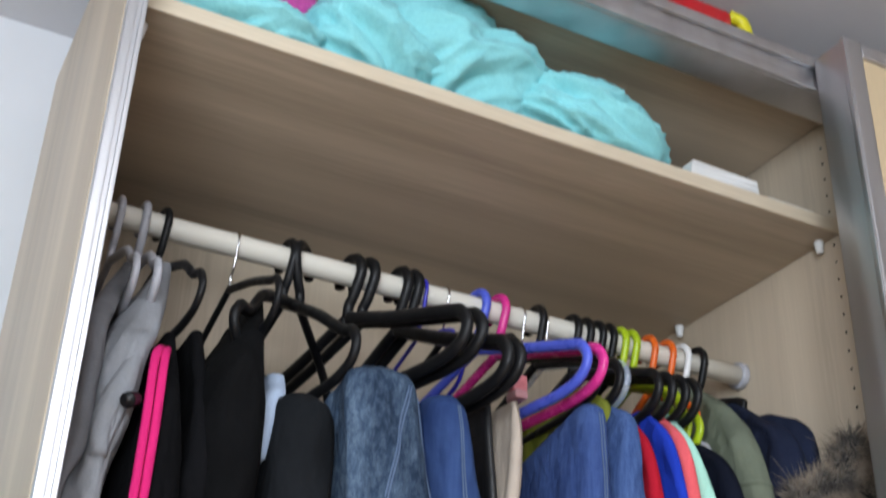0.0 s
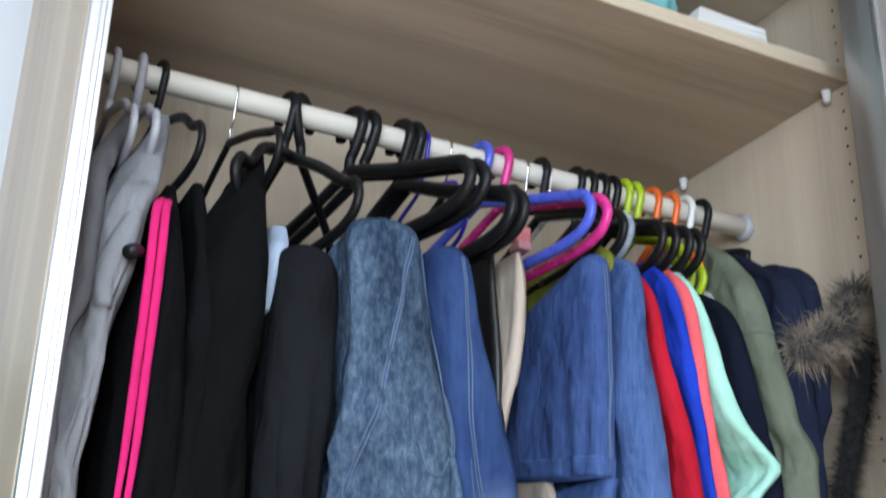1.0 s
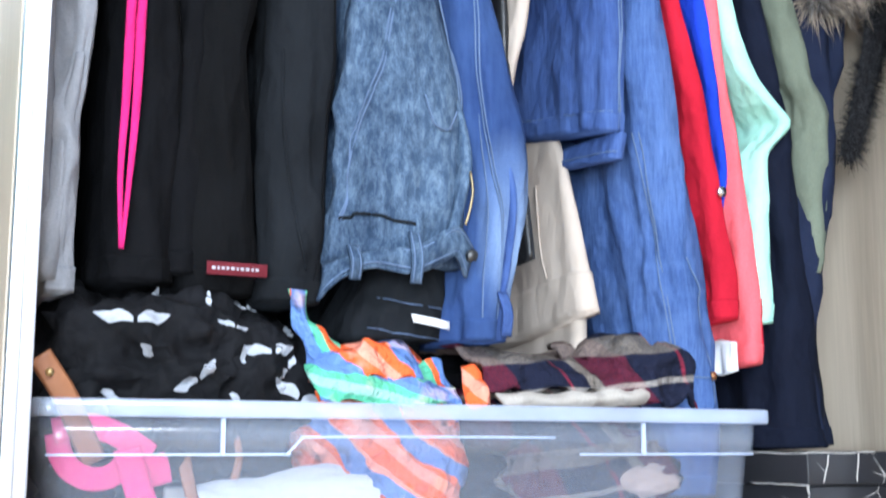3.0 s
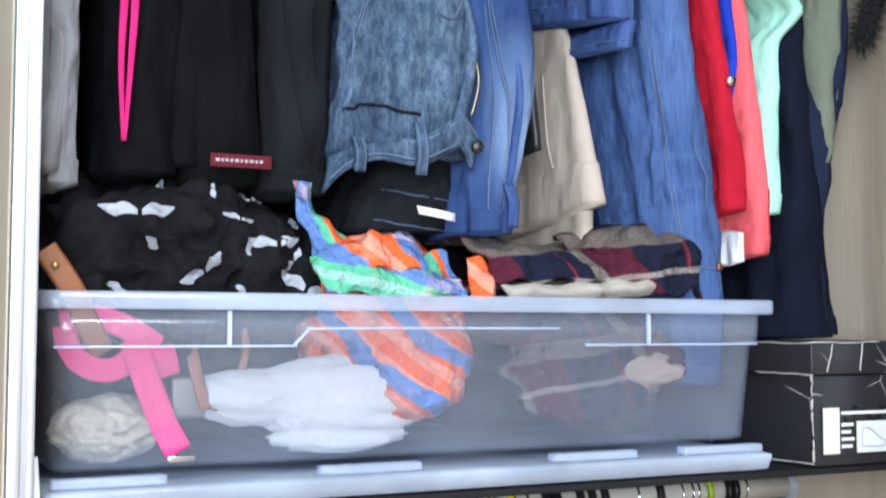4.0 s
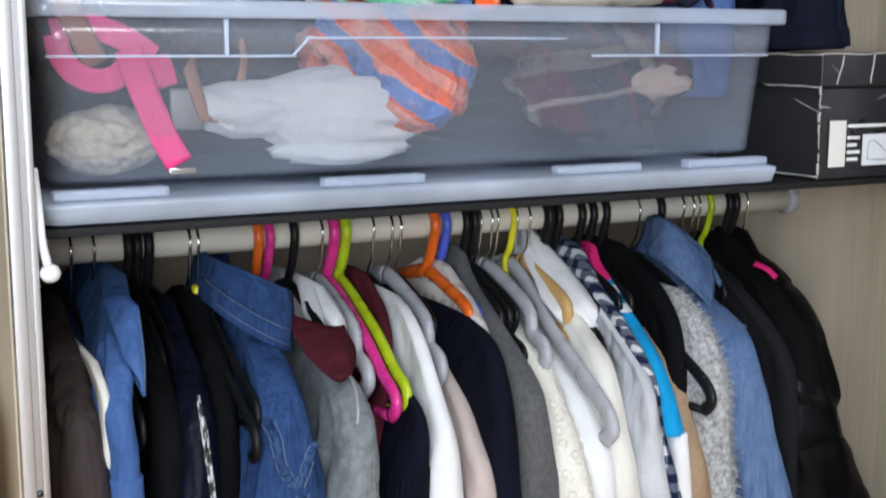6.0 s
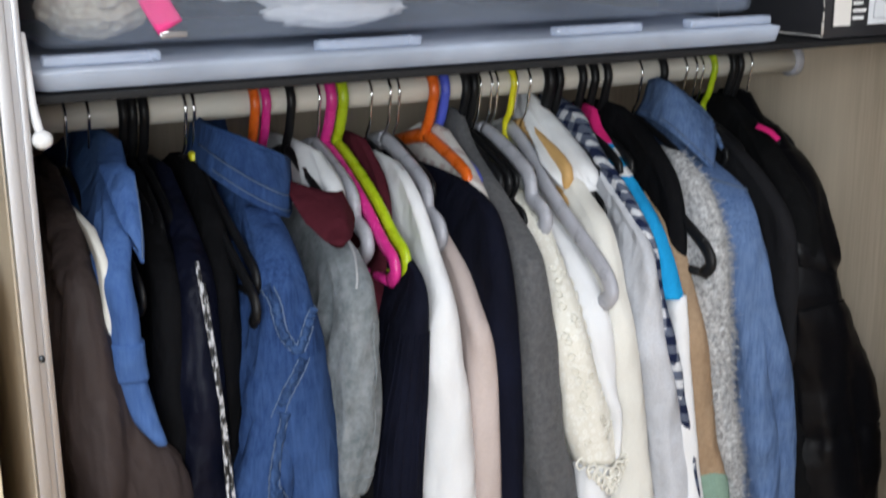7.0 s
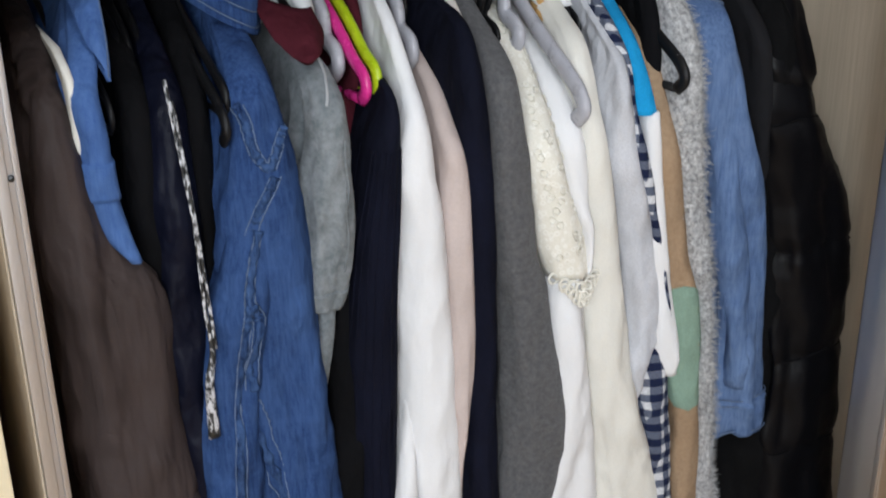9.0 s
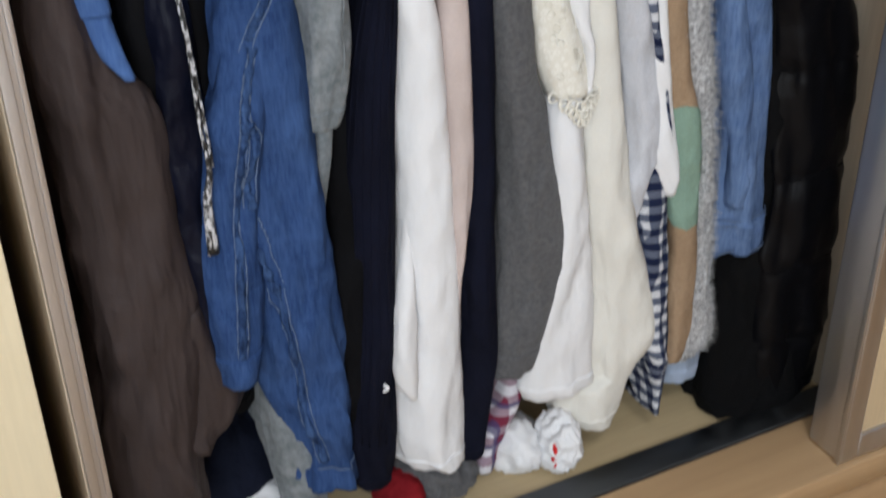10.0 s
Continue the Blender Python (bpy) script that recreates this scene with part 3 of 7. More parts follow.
PARKA_F = fabric("navy parka cloth", (0.014, 0.019, 0.042), 0.25)
SKY_F = fabric("sky blue jersey", (0.015, 0.33, 0.68), 0.08)
TAN_F = fabric("tan knit", (0.36, 0.25, 0.16), 0.1, 200)
SAGE_F = fabric("sage suede patch", (0.23, 0.34, 0.27), 0.1)
CHAMBRAY = denim("chambray", (0.045, 0.1, 0.28), (0.09, 0.175, 0.39), 0.5, 8)
DEN_MID = denim("mid blue denim", (0.036, 0.07, 0.195), (0.1, 0.165, 0.36), 0.55, 10)
DEN_SHIRT = denim("shirt denim", (0.015, 0.038, 0.12), (0.05, 0.103, 0.25), 0.6, 9)
DEN_DARK = denim("dark blue denim", (0.031, 0.058, 0.183), (0.075, 0.125, 0.3), 0.5, 10)
DEN_FADE = worn_denim("indigo denim rubbed pale", (0.022, 0.043, 0.13), (0.055, 0.1, 0.24), (0.26, 0.36, 0.55), 0.005, -0.45, -0.27)
DEN_ACID = acid_denim("acid wash denim", (0.009, 0.018, 0.041), (0.062, 0.1, 0.165), (0.2, 0.275, 0.37))
DEN_JACKET = denim("washed denim", (0.055, 0.1, 0.22), (0.15, 0.23, 0.4), 0.5, 12)
WELT = denim("doubled shirt denim", (0.007, 0.018, 0.06), (0.055, 0.11, 0.25), 0.8, 60)
STITCH = fabric("pale denim stitching", (0.125, 0.175, 0.28), 0.2)
BOUCLE = fuzzy("grey boucle", (0.8, 0.8, 0.8), (0.26, 0.26, 0.27), 190, 0.006)
CHECK = plaid("navy check cotton", (0.012, 0.018, 0.05), (0.22, 0.25, 0.32), (0.68, 0.69, 0.72), 290, 290)
TARTAN_R = plaid("red white check", (0.2, 0.03, 0.06), (0.5, 0.5, 0.58), (0.75, 0.75, 0.8), 200, 200, 0, (0.05, 0.06, 0.16))
SHINY = Nodes("black puffer nylon")
SHINY = SHINY.finish((0.003, 0.003, 0.004), 0.4, ((SHINY.noise(11, 2, SHINY.scaled((1, 1, 1.5))), 0.25, 0.02), (SHINY.noise(45, 4, SHINY.scaled((1, 1, 0.5))), 0.3, 0.004)), spec=0.14)


def lace_material():
    n = Nodes("cream lace")
    v = n.node("ShaderNodeTexVoronoi", {"Vector": n.co, "Scale": 120.0})
    d = v.outputs["Distance"]
    ring = n.ramp(n.math("ABSOLUTE", n.math("SUBTRACT", d, 0.32)), 0.05, 0.14, 1, 0)
    fine = n.noise(420, 3)
    col = n.mix(ring, n.mix(n.ramp(fine, 0.4, 0.6), (0.76, 0.73, 0.64), (0.8, 0.77, 0.69)), (0.86, 0.84, 0.77))
    return n.finish(col, 0.9, ((ring, 0.3, 0.001), (fine, 0.25, 0.0008)), spec=0.15)


LACE = lace_material()


class Drape:
    """A hanging garment folded over its hanger. Rows: height, x of the right edge, y of the front edge, half thickness."""

    def __init__(self, rows, seed, folds=4, amp=0.006, wrinkle=0.003, wobble=0.003, back=0.47, slope=0.0, quilt=(), left=None, top_slope=0.0, taper=0.55, flute=0.004):
        self.rows, self.back, self.slope, self.quilt, self.left, self.top_slope = rows, back, slope, quilt, left, top_slope
        self.wrinkle, self.wobble, self.taper, self.flute = wrinkle, wobble, taper, flute
        rng = random.Random(seed)
        self.off = rng.uniform(0, 60)
        self.folds = [(rng.uniform(0.01, 0.2), rng.uniform(-0.07, 0.07), rng.uniform(0.006, 0.019), amp * rng.uniform(0.7, 1.7), rng.uniform(-0.2, 0.35)) for _ in range(folds)]
        self.z0, self.z1 = rows[0][0], rows[-1][0]

    def row(self, z):
        r = self.rows
        for i in range(len(r) - 1):
            if z >= r[i + 1][0] or i == len(r) - 2:
                a, b = r[i], r[i + 1]
                k = min(1.0, max(0.0, (a[0] - z) / (a[0] - b[0])))
                p, q = r[max(i - 1, 0)], r[min(i + 2, len(r) - 1)]
                out = []
                for j in (1, 2, 3):
                    ma = (b[j] - p[j]) / ((p[0] - b[0]) or 1) * (a[0] - b[0])
                    mb = (q[j] - a[j]) / ((a[0] - q[0]) or 1) * (a[0] - b[0])
                    out.append((2 * k ** 3 - 3 * k * k + 1) * a[j] + (k ** 3 - 2 * k * k + k) * ma + (3 * k * k - 2 * k ** 3) * b[j] + (k ** 3 - k * k) * mb)
                return out

    def at(self, z, q, out=0.0):
        """Surface point: q from 0 to 1 along the near face to the front, to 2 round the front edge, to 3 along the far face."""
        xr, yf, th = self.row(z)
        yf += 0.007
        th *= min(1.0, self.taper + 2.4 * (self.z0 - z))
        if self.left and self.left.z1 < z < self.left.z0:
            th = min(th, (xr - self.left.row(z)[0]) / 2 + 0.003)
        th = max(th, 0.004)
        t = (self.z0 - z) / (self.z0 - self.z1)
        low = min(1.0, 0.2 + 1.3 * t)
        yb = max(yf + 0.05, min(self.back, 0.58 - yf))
        nd = min(1.15 * th, 0.03)
        o = self.off
        xr += self.wobble * low * (noise.noise(Vector((o, z * 9, 1))) + 0.5 * noise.noise(Vector((o, z * 23, 4))))
        yf += 1.3 * self.wobble * low * noise.noise(Vector((o + 9, z * 12, 2)))
        xc = xr - th
        if q <= 1:
            y = yb + (yf + nd - yb) * q
            x, nx, ny = xc - th, -1.0, 0.0
        elif q < 2:
            a = math.pi * (2 - q)
            x, y = xc + th * math.cos(a), yf + nd - nd * math.sin(a)
            nx, ny = math.cos(a), -math.sin(a)
        else:
            y = yf + nd + (yb - yf - nd) * (q - 2)
            x, nx, ny = xc + th, 1.0, 0.0
        d = y - yf
        h = 0.0
        for y0, drift, w, amp, start in self.folds:
            u = (d - y0 - drift * t) / w
            h += amp * min(1.0, max(0.0, (t - start) * 2.2)) * math.exp(-u * u) * (0.7 + 0.6 * noise.noise(Vector((o + y0 * 90, z * 5, 0))))
        arc = -(d - nd) if q <= 1 else (q - 1) * 2.6 * th if q < 2 else 2.6 * th + d - nd
        r1 = 0.45 - 2 * abs(noise.noise(Vector((o + 31, arc * 26 + z * 4, z * 4.5 - arc * 3))))
        r2 = 0.45 - 2 * abs(noise.noise(Vector((o + 47, arc * 50 - z * 9, z * 13 + arc * 9))))
        h = h * (1 if q <= 1 else 0.6 if nx < 0.2 else 0.0) + 2.2 * self.wrinkle * low * (r1 + 0.5 * r2) * (1.0 if nx < 0.5 else 0.35)
        if 0.8 < q < 2.2:
            k = min(1.0, th / 0.03) * low * self.flute * (1.0 if nx < 0.5 else 0.4)
            h += 1.6 * k * (0.45 - 2 * abs(noise.noise(Vector((o + 71, arc * 34 + z * 1.6, z * 2.6))))) + 0.8 * k * (0.45 - 2 * abs(noise.noise(Vector((o + 83, arc * 70 - z * 5, z * 6)))))
        for zq in self.quilt:
            e = abs(z - zq)
            h -= 0.004 * math.exp(-(e / 0.008) ** 2)
            h += 0.005 * math.exp(-(e / 0.04) ** 2) * noise.noise(Vector((o, d * 70, z * 16)))
        h += out
        return Vector((x + nx * h, y + ny * h, z + self.slope * max(0.0, d) * t - self.top_slope * max(0.0, d) * (1 - t) ** 6))

    def on(self, x, z, out=0.0005):
        """The surface point that shows at x and z from the front."""
        xr, _, th = self.row(z)
        c = max(-0.97, min(0.97, (x - xr + th) / max(th, 0.003)))
        return self.at(z, 2 - math.acos(c) / math.pi, out)

    def mesh(self, z0=None, z1=None, nz=80, out=0.0, span=None):
        z0, z1 = z0 or self.z0, z1 or self.z1
        bm = bmesh.new()
        rings = []
        for i in range(nz + 1):
            z = z0 + (z1 - z0) * i / nz
            if span:
                lo, hi = span(i / nz)
                qs = [lo + (hi - lo) * k / 20 for k in range(21)]
            else:
                qs = [1 - (1 - k / 26) ** 1.5 for k in range(26)] + [1 + k / 14 for k in range(15)] + [2 + (k / 8) ** 1.6 for k in range(1, 9)]
            rings.append([bm.verts.new(self.at(z, q, out)) for q in qs])
        for a, b in zip(rings, rings[1:]):
            n = len(a)
            for k in range(n - 1 if span else n):
                bm.faces.new((a[k], b[k], b[(k + 1) % n], a[(k + 1) % n]))
        if not span:
            for ring, flip in ((rings[0], 1), (rings[-1], -1)):
                c = sum((v.co for v in ring), Vector()) / len(ring) + Vector((0, 0, 0.005 * flip))
                c = bm.verts.new(c)
                for k in range(len(ring)):
                    f = (ring[k], ring[(k + 1) % len(ring)], c)
                    bm.faces.new(f if flip > 0 else f[::-1])
        return bm


PREV = [None]


def hung(name, label, category, mat, rows, seed, hem=0.022, tight=False, **kw):
    """A garment on the rail: its body and, where it has one, its turned hem; gives the thing and its surface."""
    t = thing(name, (rows[0][1], 0.29, rows[0][0]), label, category)
    d = Drape(rows, seed, left=PREV[0] if tight else None, **kw)
    if tight is not None:
        PREV[0] = d
    part("body", d.mesh(nz=max(24, int((d.z0 - d.z1) * 130))), mat, t)
    if hem:
        part("hem", d.mesh(d.z1 + hem, d.z1 + 0.0006, 6, 0.0014), mat, t)
    return t, d


def piece(name, mat, parent, rows, seed, label="", **kw):
    """A further hanging part of a garment: a sleeve, a leg, a flap."""
    d = Drape(rows, seed, **kw)
    return part(name, d.mesh(nz=max(20, int((d.z0 - d.z1) * 130))), mat, parent, label), d


def stitch(parent, d, pts, mat=None, r=0.0009, name="seam", out=0.0006):
    """A line of stitching lying on a garment, through points of x and height."""
    q = curve_pts([(x, 0, z) for x, z in pts], 6)
    return part(name, tube([d.on(p.x, p.z, out) for p in q], r, 5, 2), mat or STITCH, parent)


def deep_stitch(parent, d, pts, mat=None, r=0.0009, name="seam", out=0.0006):
    """The same on the near face, through pairs of face position and height."""
    q = curve_pts([(u, 0, z) for u, z in pts], 6)
    return part(name, tube([d.at(p.z, p.x, out) for p in q], r, 5, 2), mat or STITCH, parent)


# upper rail, joggers and leggings
PALE_BLUE = fabric("pale blue cotton", (0.42, 0.5, 0.64), 0.06)
g, d = hung("joggers", "mid grey jersey joggers hanging in soft folds", "trousers", GREY_F, [(1.93, 0.075, 0.2, 0.012), (1.86, 0.055, 0.14, 0.016), (1.79, 0.034, 0.07, 0.014), (1.735, 0.034, 0.066, 0.014), (1.66, 0.03, 0.066, 0.012), (1.624, 0.019, 0.068, 0.007), (1.56, 0.021, 0.068, 0.008), (1.46, 0.021, 0.068, 0.008), (1.36, 0.019, 0.07, 0.007)], 3, wrinkle=0.004)
g, d = hung("hoodie", "light grey jersey hoodie with drawstring, folded over a hanger", "hoodie", HOODIE_F, [(1.95, 0.12, 0.22, 0.01), (1.88, 0.108, 0.15, 0.02), (1.81, 0.092, 0.095, 0.022), (1.769, 0.079, 0.066, 0.02), (1.69, 0.068, 0.064, 0.017), (1.655, 0.061, 0.064, 0.014), (1.598, 0.056, 0.064, 0.013), (1.554, 0.054, 0.064, 0.0125), (1.505, 0.048, 0.064, 0.011), (1.463, 0.045, 0.064, 0.012), (1.412, 0.043, 0.064, 0.013), (1.345, 0.042, 0.066, 0.013)], 5, amp=0.009, folds=6, wrinkle=0.005, flute=0.009)
piece("folded_sleeve", HOODIE_F, g, [(1.56, 0.043, 0.066, 0.006), (1.5, 0.036, 0.06, 0.008), (1.43, 0.031, 0.059, 0.008), (1.355, 0.028, 0.061, 0.008)], 7, back=0.2)
piece("pocket_fold", HOODIE_F, g, [(1.8, 0.078, 0.09, 0.01), (1.74, 0.07, 0.06, 0.015), (1.69, 0.062, 0.056, 0.013), (1.65, 0.05, 0.06, 0.006)], 6, wrinkle=0.006, back=0.2)
part("drawstring_end", tube([(0.068, 0.07, 1.712), (0.062, 0.062, 1.708), (0.058, 0.056, 1.704)], 0.008, 10, 3), BLACK_PL, g, "dark round toggle")
g, d = hung("leggings", "black leggings with hot pink side stripes", "leggings", BLACK_F, [(1.84, 0.125, 0.17, 0.01), (1.78, 0.12, 0.11, 0.018), (1.728, 0.121, 0.075, 0.022), (1.671, 0.133, 0.074, 0.029), (1.585, 0.137, 0.073, 0.033), (1.474, 0.137, 0.074, 0.034), (1.36, 0.136, 0.076, 0.034)], 8)
for k in (0, 1):
    part("stripe", tube([(0.096 + 0.006 * k, 0.11, 1.79), (0.083 + 0.0095 * k, 0.075, 1.762), (0.081 + 0.01 * k, 0.066, 1.69), (0.08 + 0.0095 * k, 0.065, 1.61), (0.0785 + 0.0095 * k, 0.065, 1.52), (0.0765 + 0.0085 * k, 0.066, 1.455), (0.0795 + 0.0015 * k, 0.068, 1.385)], lambda t: 0.0047 - 0.003 * max(0, t - 0.55) / 0.45, 8, 6, (1, 0.6)), PINK_F, g, "hot pink stripe")
hung("sports_trousers", "black jersey sports trousers folded over a hanger", "trousers", BLACK_F, [(1.84, 0.15, 0.15, 0.01), (1.7, 0.165, 0.1, 0.014), (1.55, 0.167, 0.09, 0.018), (1.37, 0.164, 0.09, 0.02)], 9)
g, d = hung("trousers", "black wool trousers with a red woven label", "trousers", BLACK_W, [(1.935, 0.236, 0.22, 0.006), (1.88, 0.224, 0.16, 0.014), (1.794, 0.211, 0.088, 0.026), (1.727, 0.219, 0.085, 0.034), (1.653, 0.217, 0.084, 0.034), (1.6, 0.207, 0.084, 0.03), (1.54, 0.208, 0.084, 0.032), (1.46, 0.213, 0.084, 0.034), (1.386, 0.221, 0.084, 0.038), (1.355, 0.22, 0.09, 0.036)], 11, wrinkle=0.002)
lab = part("woven_label", block(0.161, 0.219, 0.078, 0.0795, 1.369, 1.381, 0.0004), fabric("red ribbon", (0.13, 0.018, 0.025)), g, "dark red woven label with pale lettering")
x = 0.1655
for i, w in enumerate((0.0035, 0.002, 0.003, 0.0025, 0.0035, 0.002, 0.003, 0.0035, 0.0025, 0.003)):
    part("lettering", block(x, x + w, 0.0768, 0.0777, 1.3738, 1.3764, 0), GREY_PL, lab, "unreadable pale lettering", False)
    x += w + 0.0018
g, d = hung("chinos", "charcoal jersey trousers hanging folded", "trousers", CHAR_F, [(1.772, 0.288, 0.1, 0.028), (1.764, 0.292, 0.09, 0.03), (1.741, 0.297, 0.082, 0.033), (1.672, 0.298, 0.08, 0.035), (1.6, 0.298, 0.08, 0.035), (1.53, 0.294, 0.08, 0.033), (1.48, 0.293, 0.08, 0.033), (1.42, 0.29, 0.08, 0.032), (1.39, 0.284, 0.082, 0.03), (1.35, 0.284, 0.085, 0.03)], 13, wrinkle=0.0025, top_slope=0.2, taper=1.0)
stitch(g, d, [(0.236, 1.6), (0.24, 1.5), (0.25, 1.42), (0.262, 1.38)], CHAR_F, 0.0016)
stitch(g, d, [(0.288, 1.74), (0.288, 1.6), (0.28, 1.45), (0.272, 1.37)], BLACK_F, 0.001)
hung("shirt", "pale blue cotton shirt showing between trousers", "shirt", PALE_BLUE, [(1.81, 0.252, 0.15, 0.018), (1.77, 0.247, 0.12, 0.018), (1.7, 0.235, 0.13, 0.01)], 14, 0)
g, d = hung("jeans", "acid-washed blue jeans folded over a black hanger, waistband hanging down", "jeans", DEN_ACID, [(1.812, 0.384, 0.075, 0.04), (1.80, 0.386, 0.066, 0.043), (1.767, 0.389, 0.062, 0.045), (1.705, 0.395, 0.056, 0.046), (1.645, 0.407, 0.054, 0.05), (1.598, 0.42, 0.053, 0.056), (1.565, 0.43, 0.053, 0.06), (1.496, 0.431, 0.053, 0.064), (1.43, 0.428, 0.053, 0.069), (1.39, 0.43, 0.055, 0.072)], 15, 0, wrinkle=0.005, folds=5, top_slope=0.22, taper=1.0, flute=0.007)
for dx in (0.0, 0.0032):
    stitch(g, d, [(0.367 + dx, 1.795), (0.342 + dx, 1.672), (0.323 + dx, 1.566), (0.3 + dx, 1.488), (0.29 + dx, 1.43)], None, 0.0011)
    stitch(g, d, [(0.384 + dx, 1.79), (0.398 + dx, 1.68), (0.413 + dx, 1.6), (0.418 + dx, 1.5), (0.41 + dx, 1.435)], None, 0.0011)
stitch(g, d, [(0.372, 1.56), (0.384, 1.53), (0.4, 1.53), (0.412, 1.55)], None, 0.0013)
# the waistband arches up at the front, with the dark inside of the back below it
WAIST_TOP = [(0.272, 0.072, 1.381), (0.286, 0.06, 1.388), (0.31, 0.051, 1.396), (0.344, 0.048, 1.403), (0.37, 0.047, 1.41), (0.398, 0.048, 1.427), (0.411, 0.051, 1.425), (0.427, 0.06, 1.412)]
WAIST_LOW = [(0.268, 0.074, 1.35), (0.275, 0.06, 1.363), (0.29, 0.05, 1.375), (0.315, 0.047, 1.382), (0.356, 0.045, 1.379), (0.388, 0.047, 1.393), (0.404, 0.049, 1.399), (0.42, 0.06, 1.38)]
waist = part("waistband", sheet([WAIST_TOP, [tuple((Vector(a) + Vector(c)) / 2 - Vector((0, 0.003, 0))) for a, c in zip(WAIST_TOP, WAIST_LOW)], WAIST_LOW], 0.004, 5, 0.002), DEN_ACID, g, "stitched waistband")
for line, off in ((WAIST_TOP, 0.004), (WAIST_LOW, -0.004)):
    part("stitching", tube([(x, y - 0.0035, z - off) for x, y, z in line], 0.0009, 5, 5), STITCH, waist)
part("waist_edge", tube(WAIST_LOW, 0.0024, 6, 5), DEN_ACID, waist)
for x, z, dz in ((0.356, 1.418, 0.05), (0.292, 1.4, 0.032)):
    bl = part("belt_loop", sheet([[(x - 0.006, 0.047, z), (x - 0.006, 0.038, z - dz * 0.5), (x - 0.005, 0.044, z - dz)], [(x + 0.006, 0.047, z), (x + 0.006, 0.038, z - dz * 0.5), (x + 0.007, 0.044, z - dz)]], 0.003, 4), DEN_ACID, g)
    for s2 in (-0.004, 0.004):
        part("stitching", tube([(x + s2, 0.045, z), (x + s2, 0.0358, z - dz * 0.5), (x + s2 + 0.001, 0.042, z - dz)], 0.0007, 5, 4), STITCH, bl)
stitch(g, d, [(0.29, 1.432), (0.315, 1.436), (0.34, 1.432), (0.362, 1.428)], CHAR_F, 0.0018, "pocket_edge")
fly, _ = piece("fly", DEN_ACID, g, [(1.57, 0.418, 0.062, 0.004), (1.51, 0.427, 0.05, 0.008), (1.46, 0.421, 0.046, 0.008), (1.42, 0.41, 0.048, 0.006)], 16, back=0.12, wrinkle=0.002)
part("zip", tube([(0.42, 0.05, 1.485), (0.42, 0.045, 1.465), (0.416, 0.044, 1.445), (0.412, 0.046, 1.43)], 0.0014, 6, 4), metal("brass zip", (0.45, 0.36, 0.2), 0.5), g, "brass zip teeth")
part("button", tube([(0.42, 0.052, 1.4), (0.42, 0.046, 1.4), (0.42, 0.045, 1.4)], 0.006, 12, 1), metal("dull pewter", (0.12, 0.12, 0.12), 0.5), g, "dull metal button")
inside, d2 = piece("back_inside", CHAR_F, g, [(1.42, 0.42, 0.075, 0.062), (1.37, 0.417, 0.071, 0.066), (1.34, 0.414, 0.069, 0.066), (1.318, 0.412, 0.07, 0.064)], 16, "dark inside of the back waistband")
for dz in (0.0, -0.03):
    stitch(inside, d2, [(0.296, 1.358 + dz), (0.33, 1.354 + dz), (0.36, 1.351 + dz), (0.405, 1.349 + dz)], None, 0.0006, "stitching")
part("care_label", sheet([[(0.363, 0.066, 1.341), (0.384, 0.064, 1.338), (0.405, 0.067, 1.335)], [(0.365, 0.065, 1.333), (0.384, 0.063, 1.33), (0.405, 0.066, 1.327)]], 0.0008, 3), WHITE_PL, g, "small white care label")
hung("shorts", "dark charcoal denim shorts hanging behind jeans", "shorts", CHAR_F, [(1.42, 0.42, 0.12, 0.05), (1.33, 0.415, 0.12, 0.055), (1.30, 0.41, 0.12, 0.055)], 16)
g, d = hung("jeans", "faded indigo jeans folded over a hanger", "jeans", DEN_FADE, [(1.8, 0.446, 0.085, 0.022), (1.778, 0.446, 0.062, 0.024), (1.695, 0.461, 0.056, 0.027), (1.63, 0.48, 0.055, 0.03), (1.571, 0.497, 0.054, 0.034), (1.54, 0.505, 0.053, 0.036), (1.486, 0.508, 0.053, 0.037), (1.42, 0.5, 0.054, 0.036), (1.34, 0.482, 0.055, 0.032), (1.318, 0.476, 0.057, 0.03)], 17, wrinkle=0.004, top_slope=0.1, taper=1.0, flute=0.006)
for dx in (0.0, 0.003):
    stitch(g, d, [(0.424 + dx, 1.78), (0.436 + dx, 1.62), (0.452 + dx, 1.5), (0.462 + dx, 1.42), (0.458 + dx, 1.34)])
stitch(g, d, [(0.44, 1.56), (0.448, 1.46), (0.442, 1.34)])
ss, _ = piece("side_seam", DEN_DARK, g, [(1.52, 0.478, 0.06, 0.003), (1.46, 0.48, 0.05, 0.005), (1.4, 0.474, 0.049, 0.005), (1.35, 0.464, 0.053, 0.004)], 18, "raised darker side seam", back=0.1, wrinkle=0.001)
wb, _ = piece("waistband", DEN_DARK, g, [(1.35, 0.484, 0.053, 0.034), (1.318, 0.477, 0.055, 0.033)], 17, "darker waistband", wrinkle=0.001)
part("belt_loop", sheet([[(0.452, 0.053, 1.366), (0.454, 0.045, 1.345), (0.456, 0.052, 1.322)], [(0.463, 0.053, 1.366), (0.465, 0.045, 1.345), (0.467, 0.052, 1.322)]], 0.003, 4), DEN_DARK, g)
hung("belt", "black leather belt hanging from a hanger", "belt", plastic("black leather", (0.012, 0.012, 0.013), 0.4), [(1.83, 0.512, 0.14, 0.008), (1.6, 0.518, 0.115, 0.007), (1.41, 0.525, 0.085, 0.006)], 18, 0, folds=0, wrinkle=0.001, back=0.17)
